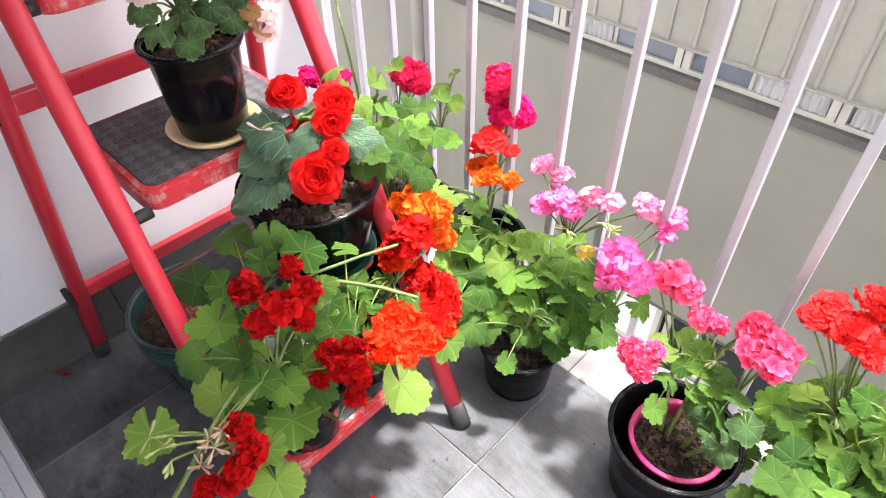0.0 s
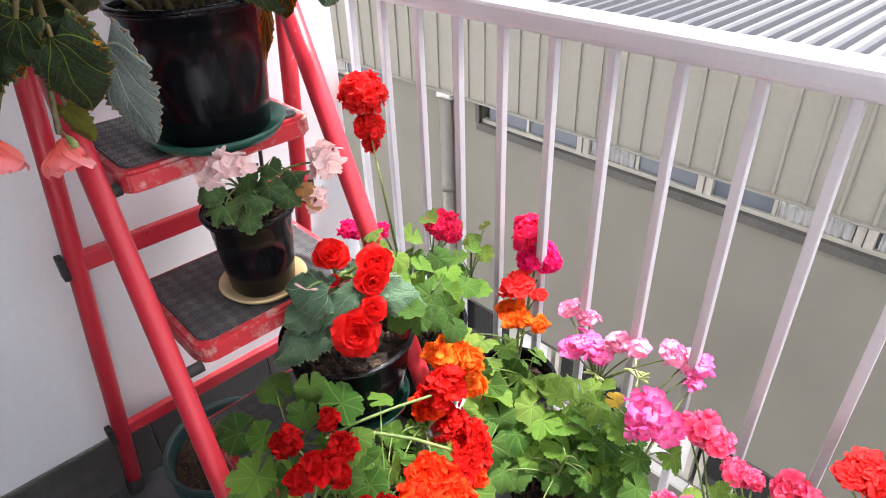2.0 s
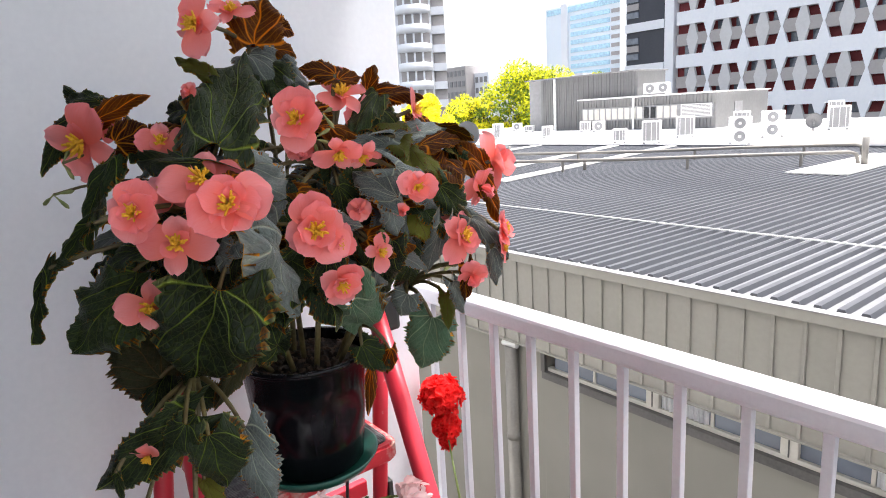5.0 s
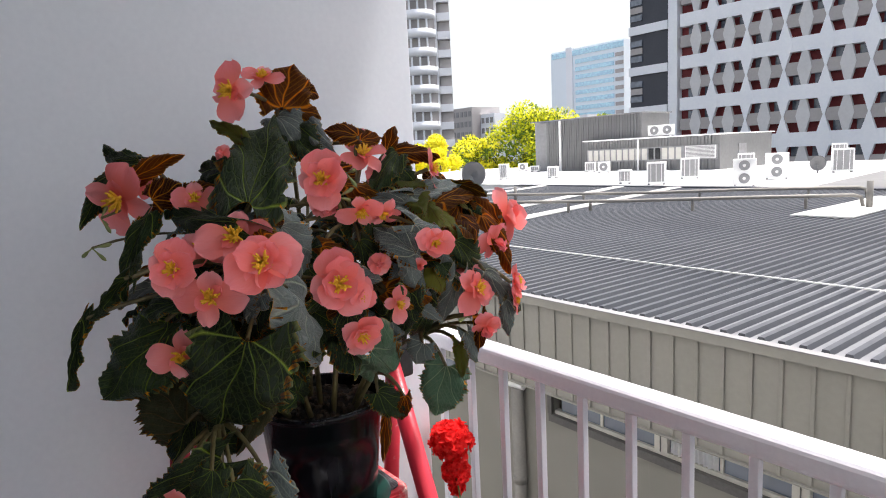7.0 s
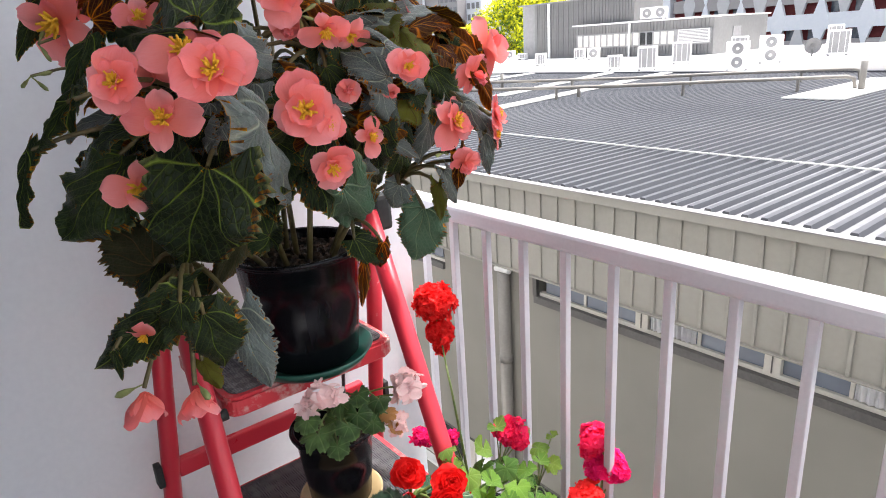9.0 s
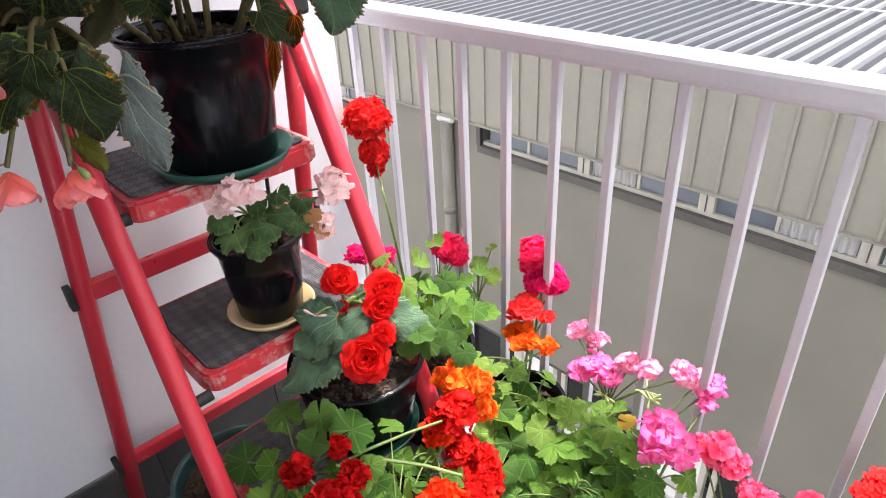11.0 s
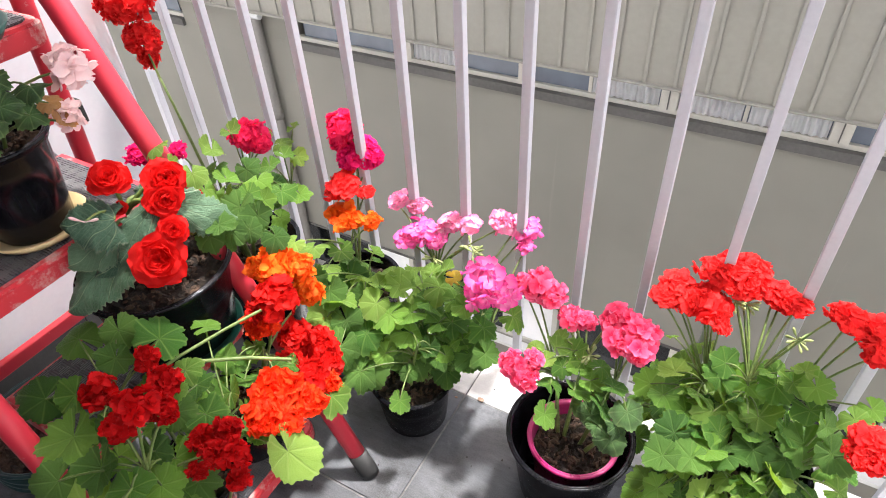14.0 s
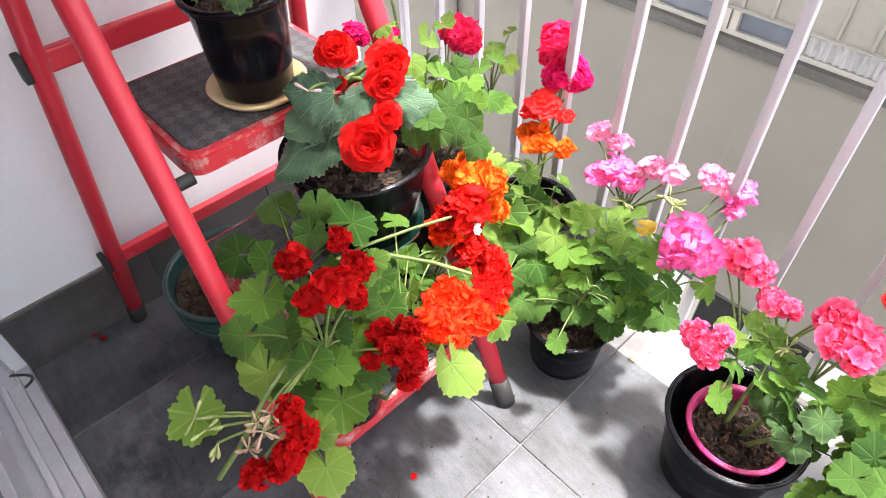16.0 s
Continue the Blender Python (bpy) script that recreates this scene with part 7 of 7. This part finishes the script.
for at, r in (((-0.259, 0.079, 0.578), 0.0316), ((-0.253, 0.029, 0.582), 0.0257), ((-0.215, 0.050, 0.570), 0.0225), ((-0.217, 0.096, 0.524), 0.0256),
              ((-0.351, 0.078, 0.538), 0.0306), ((-0.240, 0.038, 0.567), 0.0260), ((-0.222, 0.077, 0.575), 0.0261), ((-0.266, 0.017, 0.564), 0.0245),
              ((-0.390, 0.217, 0.528), 0.0275), ((-0.378, 0.143, 0.575), 0.0256)):
    p.leaf(at, r, LEAVES_SHADE, (0.6, -0.5, 0.5))
p.crown((-0.48, 0.27, 0.38), (0.10, 0.10, 0.06), 30, LEAVES_SHADE + LEAVES, (0.017, 0.027), -0.6)
for at, r in (((-0.479, 0.319, 0.517), 0.0488), ((-0.453, 0.320, 0.511), 0.0300), ((-0.485, 0.296, 0.532), 0.0297)):
    p.head(at, r, p.rng.choice(H_MAGENTA), (.3, -.3, 1), True, 0.85)
for at, r in (((-0.541, 0.120, 0.576), 0.0275), ((-0.535, 0.132, 0.563), 0.0214), ((-0.510, 0.175, 0.559), 0.0216)):
    p.head(at, r, p.rng.choice(H_HOTRED), (.3, -.3, 1), True, 0.85)
p.head((-0.756, 0.338, 0.748), 0.0702, H_REDBALL[0], (.3, -.2, 1), True, 1.0)
p.head((-0.742, 0.340, 0.668), 0.0486, H_REDBALL[1], (.4, -.2, .4), True, 1.0)
p.head((-0.738, 0.338, 0.632), 0.030, H_REDBALL[0], (.4, -.2, .4), True, 1.0)
p.done()
# magenta and orange geranium at the railing
g5 = potted("potted_geranium", "orange and magenta geranium in a black pot beside the railing", "potted plant", (-0.285, 0.335, 0.0), 0.072, 0.092, 0.200)
p = Plant(g5, 17)
for tip, off in (((-0.34, 0.42, 0.30), (-0.01, 0.02, 0)), ((-0.28, 0.33, 0.30), (0, 0, 0)), ((-0.22, 0.30, 0.26), (0.02, -0.01, 0)), ((-0.33, 0.46, 0.46), (-0.01, 0.02, 0))):
    p.branch(tip, 0.005, (0, 0, 0.01), off)
for at, r in (((-0.245, 0.194, 0.415), 0.0333), ((-0.267, 0.286, 0.327), 0.0326), ((-0.263, 0.233, 0.327), 0.0318), ((-0.209, 0.153, 0.288), 0.0411),
              ((-0.198, 0.185, 0.308), 0.0348), ((-0.203, 0.310, 0.329), 0.0235), ((-0.226, 0.138, 0.476), 0.0218), ((-0.221, 0.278, 0.288), 0.0304)):
    p.leaf(at, r, LEAVES_LIGHT, (0.2, -0.1, 1.0))
for at, r in (((-0.237, 0.263, 0.281), 0.0415), ((-0.218, 0.183, 0.325), 0.0347), ((-0.171, 0.163, 0.286), 0.0345), ((-0.170, 0.224, 0.300), 0.0289),
              ((-0.155, 0.116, 0.268), 0.0440), ((-0.126, 0.143, 0.190), 0.0461), ((-0.218, 0.152, 0.386), 0.0290)):
    p.leaf(at, r, LEAVES_SHADE, (0.55, -0.5, 0.6))
p.crown((-0.27, 0.30, 0.22), (0.07, 0.07, 0.05), 26, LEAVES_SHADE, (0.018, 0.028), -0.4)
for at, r in (((-0.353, 0.450, 0.502), 0.0469), ((-0.363, 0.444, 0.471), 0.0311)):
    p.head(at, r, p.rng.choice(H_MAGENTA), (.2, -.2, 1), True, 0.9)
for at, r in (((-0.331, 0.467, 0.436), 0.0534), ((-0.302, 0.469, 0.435), 0.0360), ((-0.344, 0.444, 0.428), 0.0340)):
    p.head(at, r, p.rng.choice(H_HOTRED), (.2, -.2, 1), True, 0.9)
for at, r in (((-0.326, 0.390, 0.400), 0.0480), ((-0.333, 0.374, 0.395), 0.0312), ((-0.284, 0.411, 0.384), 0.0216)):
    p.head(at, r, p.rng.choice(H_SCARLET), (.1, -.1, 1), True, 0.6)
for at, r in (((-0.314, 0.364, 0.344), 0.0464), ((-0.246, 0.368, 0.350), 0.0261), ((-0.291, 0.364, 0.339), 0.0316)):
    p.head(at, r, p.rng.choice(H_ORANGE), (.1, -.1, 1), True, 0.6)
p.done()
# pink geranium
g6 = potted("potted_geranium", "lilac-pink geranium with rounded leaves in a black pot", "potted plant", (-0.073, 0.212, 0.0), 0.066, 0.079, 0.132)
p = Plant(g6, 18)
for tip, off in (((-0.07, 0.28, 0.28), (0, 0, 0)), ((-0.15, 0.30, 0.27), (-0.01, 0, 0)), ((0.01, 0.30, 0.28), (0.01, 0, 0)), ((0.06, 0.30, 0.25), (0.02, 0.01, 0)), ((-0.04, 0.20, 0.25), (0, -0.01, 0)), ((-0.10, 0.38, 0.27), (0, 0.02, 0))):
    p.branch(tip, 0.006, (0, 0, 0.01), off)
for at, r in (((-0.156, 0.254, 0.310), 0.0351), ((-0.116, 0.268, 0.313), 0.0346), ((-0.105, 0.321, 0.312), 0.0311), ((-0.148, 0.283, 0.317), 0.0270),
              ((-0.088, 0.281, 0.309), 0.0365), ((-0.043, 0.294, 0.316), 0.0358), ((-0.139, 0.218, 0.297), 0.0346), ((-0.076, 0.323, 0.316), 0.0266),
              ((-0.052, 0.330, 0.327), 0.0222), ((0.118, 0.273, 0.333), 0.0288), ((0.026, 0.267, 0.365), 0.0221)):
    p.leaf(at, r, LEAVES_LIGHT, (0.15, -0.05, 1.0))
for at, r in (((-0.110, 0.216, 0.283), 0.0405), ((-0.141, 0.178, 0.252), 0.0371), ((-0.118, 0.196, 0.207), 0.0401), ((-0.069, 0.219, 0.251), 0.0366),
              ((-0.050, 0.267, 0.295), 0.0340), ((-0.076, 0.238, 0.283), 0.0342), ((0.004, 0.253, 0.282), 0.0352), ((-0.023, 0.252, 0.269), 0.0339),
              ((0.029, 0.256, 0.335), 0.0298), ((0.033, 0.240, 0.264), 0.0310), ((0.076, 0.241, 0.314), 0.0312), ((0.006, 0.267, 0.330), 0.0267)):
    p.leaf(at, r, LEAVES, (0.3, -0.3, 0.9))
for at, r in (((-0.128, 0.128, 0.201), 0.0393), ((-0.059, 0.209, 0.189), 0.0440), ((-0.016, 0.235, 0.194), 0.0435), ((0.060, 0.221, 0.251), 0.0345),
              ((0.097, 0.208, 0.289), 0.0291), ((0.005, 0.220, 0.176), 0.0330), ((-0.122, 0.171, 0.184), 0.0361), ((0.021, 0.259, 0.206), 0.0367),
              ((-0.124, 0.228, 0.209), 0.0364), ((-0.049, 0.270, 0.202), 0.0382)):
    p.leaf(at, r, LEAVES_SHADE, (0.6, -0.6, 0.35))
for at, r in (((-0.032, 0.114, 0.186), 0.0249),):
    p.leaf(at, r, LEAVES, (0.4, -0.8, 0.3))
for at, r in (((-0.014, 0.302, 0.345), 0.0193),):
    p.leaf(at, r, LEAVES_YELLOW, (0.3, -0.4, 0.9))
p.crown((-0.05, 0.27, 0.20), (0.11, 0.10, 0.05), 80, LEAVES + LEAVES_SHADE, (0.018, 0.027), -0.5, 0.6)
for at, r in (((-0.218, 0.430, 0.371), 0.0308), ((-0.175, 0.442, 0.364), 0.0282)):
    p.head(at, r, p.rng.choice(H_PINK), (0, -.2, 1), True, 0.7)
for at, r in (((-0.142, 0.392, 0.343), 0.0391), ((-0.165, 0.371, 0.335), 0.0301), ((-0.108, 0.390, 0.336), 0.0296)):
    p.head(at, r, p.rng.choice(H_HOTPINK), (.1, -.3, 1), True, 0.6)
for at, r in (((-0.086, 0.422, 0.363), 0.0314), ((-0.051, 0.434, 0.363), 0.0311), ((-0.100, 0.410, 0.356), 0.0203)):
    p.head(at, r, p.rng.choice(H_PINK), (0, -.2, 1), True, 0.7)
for at, r in (((0.016, 0.445, 0.382), 0.0364), ((0.039, 0.457, 0.375), 0.0300)):
    p.head(at, r, p.rng.choice(H_PINK), (.2, -.2, 1), True, 0.7)
for at, r in (((0.061, 0.459, 0.368), 0.0319), ((0.071, 0.430, 0.353), 0.0211)):
    p.head(at, r, p.rng.choice(H_HOTPINK), (.2, -.2, 1), True, 0.8)
for at, r in (((0.066, 0.272, 0.396), 0.0439), ((0.092, 0.279, 0.378), 0.0364), ((0.063, 0.255, 0.374), 0.0308), ((0.044, 0.285, 0.397), 0.0253)):
    p.head(at, r, p.rng.choice(H_HOTPINK), (.3, -.5, .7), True, 0.8)
p.buds((-0.094, 0.357, 0.319), 7)
p.buds((-0.007, 0.363, 0.361), 7)
p.buds((-0.028, 0.392, 0.349), 7)
p.done()
# salmon geranium: magenta pot inside a larger black one
outer = thing("plant_pot", "large black plastic pot holding a smaller magenta pot", "pot", (0.262, 0.208, 0.0))
part("pot", pot_mesh(bmesh.new(), 0.084, 0.105, 0.172), M_BLACKPOT, outer)
part("rim", rim_mesh(0.105, 0.172), M_BLACKPOT, outer)
g7 = potted("potted_geranium", "salmon-pink geranium in a magenta pot set inside a black one", "potted plant", (0.268, 0.210, 0.0065), 0.060, 0.074, 0.150, M_MAGENTAPOT, fill=0.80)
p = Plant(g7, 19)
for tip, off in (((0.25, 0.28, 0.28), (-0.02, 0.01, 0)), ((0.31, 0.26, 0.27), (0.01, 0.01, 0)), ((0.21, 0.26, 0.24), (-0.03, 0.01, 0)), ((0.33, 0.20, 0.22), (0.02, 0, 0))):
    p.branch(tip, 0.006, (0, 0, 0.005), off)
for at, r in (((0.205, 0.259, 0.312), 0.0261), ((0.233, 0.270, 0.306), 0.0259), ((0.178, 0.227, 0.332), 0.0171), ((0.254, 0.253, 0.308), 0.0220),
              ((0.203, 0.283, 0.309), 0.0194), ((0.203, 0.224, 0.316), 0.0187)):
    p.leaf(at, r, LEAVES_LIGHT, (0.15, -0.05, 1.0))
for at, r in (((0.219, 0.203, 0.287), 0.0256), ((0.258, 0.212, 0.281), 0.0287), ((0.227, 0.164, 0.255), 0.0273), ((0.278, 0.231, 0.297), 0.0267),
              ((0.287, 0.248, 0.318), 0.0214), ((0.309, 0.195, 0.291), 0.0258), ((0.253, 0.242, 0.303), 0.0237), ((0.227, 0.233, 0.301), 0.0222),
              ((0.317, 0.218, 0.319), 0.0239)):
    p.leaf(at, r, LEAVES, (0.3, -0.25, 0.9))
for at, r in (((0.296, 0.185, 0.271), 0.0263), ((0.349, 0.188, 0.311), 0.0278), ((0.338, 0.156, 0.275), 0.0284), ((0.315, 0.170, 0.274), 0.0241),
              ((0.341, 0.170, 0.292), 0.0234), ((0.275, 0.217, 0.247), 0.0241), ((0.291, 0.246, 0.263), 0.0239)):
    p.leaf(at, r, LEAVES_DULL, (0.5, -0.5, 0.6))
for at, r in (((0.137, 0.334, 0.356), 0.0430), ((0.161, 0.336, 0.352), 0.0349), ((0.115, 0.327, 0.358), 0.0275)):
    p.head(at, r, p.rng.choice(H_SALMON), (.2, -.3, 1), True, 0.75)
for at, r in (((0.208, 0.327, 0.323), 0.0327), ((0.235, 0.329, 0.324), 0.0228)):
    p.head(at, r, p.rng.choice(H_SALMON), (.2, -.3, 1), True, 0.6)
for at, r in (((0.293, 0.290, 0.392), 0.0342), ((0.318, 0.277, 0.401), 0.0282), ((0.306, 0.261, 0.381), 0.0337), ((0.335, 0.255, 0.382), 0.0346),
              ((0.339, 0.274, 0.399), 0.0279), ((0.277, 0.299, 0.362), 0.0213)):
    p.head(at, r, p.rng.choice(H_SALMON), (.3, -.4, .9), True, 0.8)
for at, r in (((0.157, 0.187, 0.322), 0.0295), ((0.183, 0.180, 0.311), 0.0311), ((0.185, 0.202, 0.327), 0.0237), ((0.144, 0.187, 0.317), 0.0186)):
    p.head(at, r, p.rng.choice(H_SALMON), (.1, -.5, .7), True, 0.8)
p.buds((0.262, 0.266, 0.314), 11, M_PALE_BUD, 0.0055)
p.buds((0.213, 0.322, 0.317), 7, M_PALE_BUD, 0.0055)
p.done()
# large scarlet geranium
g8 = potted("potted_geranium", "large bushy scarlet geranium in a dark pot at the railing", "potted plant", (0.520, 0.290, 0.0), 0.09, 0.115, 0.17)
p = Plant(g8, 20)
for tip, off in (((0.50, 0.34, 0.30), (0, 0.01, 0)), ((0.44, 0.34, 0.26), (-0.02, 0, 0)), ((0.56, 0.34, 0.28), (0.02, 0, 0)), ((0.58, 0.24, 0.24), (0.02, -0.02, 0)), ((0.48, 0.22, 0.22), (-0.01, -0.02, 0)), ((0.64, 0.36, 0.26), (0.03, 0, 0))):
    p.branch(tip, 0.007, (0, 0, 0.01), off)
for at, r in (((0.465, 0.262, 0.297), 0.0386), ((0.502, 0.308, 0.279), 0.0361), ((0.394, 0.280, 0.333), 0.0286), ((0.475, 0.302, 0.291), 0.0288),
              ((0.527, 0.288, 0.291), 0.0349), ((0.553, 0.314, 0.361), 0.0269), ((0.527, 0.338, 0.345), 0.0262), ((0.435, 0.270, 0.312), 0.0301),
              ((0.620, 0.233, 0.417), 0.0221), ((0.561, 0.320, 0.385), 0.0215)):
    p.leaf(at, r, LEAVES_LIGHT, (0.1, -0.05, 1.0))
for at, r in (((0.461, 0.335, 0.331), 0.0271), ((0.459, 0.316, 0.315), 0.0325), ((0.502, 0.335, 0.298), 0.0345), ((0.536, 0.321, 0.335), 0.0329),
              ((0.583, 0.286, 0.347), 0.0295), ((0.516, 0.266, 0.284), 0.0382), ((0.563, 0.260, 0.318), 0.0282), ((0.579, 0.301, 0.380), 0.0276),
              ((0.427, 0.245, 0.294), 0.0318), ((0.388, 0.250, 0.306), 0.0268), ((0.481, 0.235, 0.284), 0.0311), ((0.637, 0.256, 0.422), 0.0192)):
    p.leaf(at, r, LEAVES, (0.15, -0.3, 0.9))
for at, r in (((0.421, 0.196, 0.296), 0.0359), ((0.453, 0.173, 0.285), 0.0334), ((0.530, 0.229, 0.284), 0.0320), ((0.587, 0.247, 0.317), 0.0357),
              ((0.602, 0.251, 0.365), 0.0297), ((0.539, 0.335, 0.284), 0.0324), ((0.608, 0.197, 0.379), 0.0296), ((0.496, 0.207, 0.276), 0.0321),
              ((0.574, 0.226, 0.293), 0.0327), ((0.415, 0.161, 0.280), 0.0304)):
    p.leaf(at, r, LEAVES_SHADE, (0.2, -0.6, 0.7))
p.crown((0.51, 0.28, 0.18), (0.16, 0.15, 0.11), 150, LEAVES + LEAVES_SHADE + LEAVES_LIGHT, (0.020, 0.031), -0.5, 0.72)
p.crown((0.44, 0.38, 0.22), (0.09, 0.09, 0.06), 34, LEAVES + LEAVES_LIGHT, (0.019, 0.028), -0.5)
for at, r in (((0.354, 0.396, 0.399), 0.0407), ((0.342, 0.373, 0.395), 0.0303), ((0.372, 0.386, 0.390), 0.0344), ((0.407, 0.392, 0.388), 0.0420),
              ((0.422, 0.389, 0.384), 0.0279)):
    p.head(at, r, p.rng.choice(H_SCARLET), (.1, -.2, 1), True, 0.6)
for at, r in (((0.400, 0.433, 0.427), 0.0342), ((0.430, 0.445, 0.423), 0.0442), ((0.454, 0.453, 0.426), 0.0380), ((0.449, 0.441, 0.415), 0.0400),
              ((0.437, 0.369, 0.371), 0.0197)):
    p.head(at, r, p.rng.choice(H_SCARLET), (.1, -.2, 1), True, 0.6)
for at, r in (((0.512, 0.448, 0.399), 0.0376), ((0.532, 0.426, 0.409), 0.0250), ((0.499, 0.449, 0.398), 0.0259)):
    p.head(at, r, p.rng.choice(H_SCARLET), (.1, -.2, 1), True, 0.6)
for at, r in (((0.590, 0.350, 0.475), 0.0339), ((0.615, 0.348, 0.472), 0.0335), ((0.574, 0.355, 0.479), 0.0239), ((0.631, 0.328, 0.455), 0.0298)):
    p.head(at, r, p.rng.choice(H_SCARLET), (.2, -.2, 1), True, 0.65)
for at, r in (((0.633, 0.192, 0.431), 0.0332), ((0.646, 0.181, 0.421), 0.0299), ((0.625, 0.179, 0.419), 0.0242)):
    p.head(at, r, p.rng.choice(H_SCARLET), (.2, -.3, 1), True, 0.7)
p.buds((0.446, 0.411, 0.395), 11, M_PALE_BUD, 0.0055)
p.buds((0.463, 0.416, 0.392), 11, M_PALE_BUD, 0.0055)
p.buds((0.541, 0.361, 0.402), 11, M_PALE_BUD, 0.0055)
p.done()
# fallen petals and crumbs on the tiles
bm_petal = bmesh.new()
petal(bm_petal, bm_petal.loops.layers.uv.new("UVMap"), Matrix.Identity(4), 0.014, 0.012, 0.3, 0.1, random.Random(3))
PETAL = mesh_of(bm_petal, "fallen_petal")
for x, y, a in ((-0.089, -0.190, 20), (-0.80, -0.47, 80), (-0.78, -0.455, 140), (-0.16, -0.33, 60), (-0.70, -0.30, 10)):
    tagged(put("fallen_petal", PETAL, None, pose(x, y, 0.001, 0, 0, a), M_REDGER), "single red petal fallen on the tiles", "petal", "fallen petals")
crumb_rng = random.Random(9)
verts, faces = [], []
for i in range(150):
    x, y, s = crumb_rng.uniform(-0.75, 0.25), crumb_rng.uniform(-0.35, 0.36), crumb_rng.uniform(0.0008, 0.0022)
    k = len(verts)
    verts += [(x - s, y - s, 0.0002), (x + s * 1.4, y - s, 0.0002), (x, y + s * 1.5, 0.0002), (x, y, s * 1.3)]
    faces += [(k, k + 1, k + 3), (k + 1, k + 2, k + 3), (k + 2, k, k + 3), (k, k + 2, k + 1)]
me = bpy.data.meshes.new("crumbs")
me.from_pydata(verts, [], faces)
tagged(put("mulch", me, None, None, M_SOIL), "scattered dark soil crumbs on the tiles", "soil", kind="stuff")
bm = bmesh.new()
for x, y, r in ((0.036, 0.303, 0.006), (-0.015, 0.285, 0.003), (-0.225, -0.235, 0.010), (-0.215, -0.250, 0.008)):
    bmesh.ops.create_icosphere(bm, subdivisions=1, radius=r, matrix=Matrix.Translation((x, y, r * 0.4)) @ Matrix.Diagonal((1.5, 1, 0.5, 1)))
tagged(part("leaf_litter", bm, M_DRY), "dry brown leaf scraps on the tiles", "leaf litter", kind="stuff")
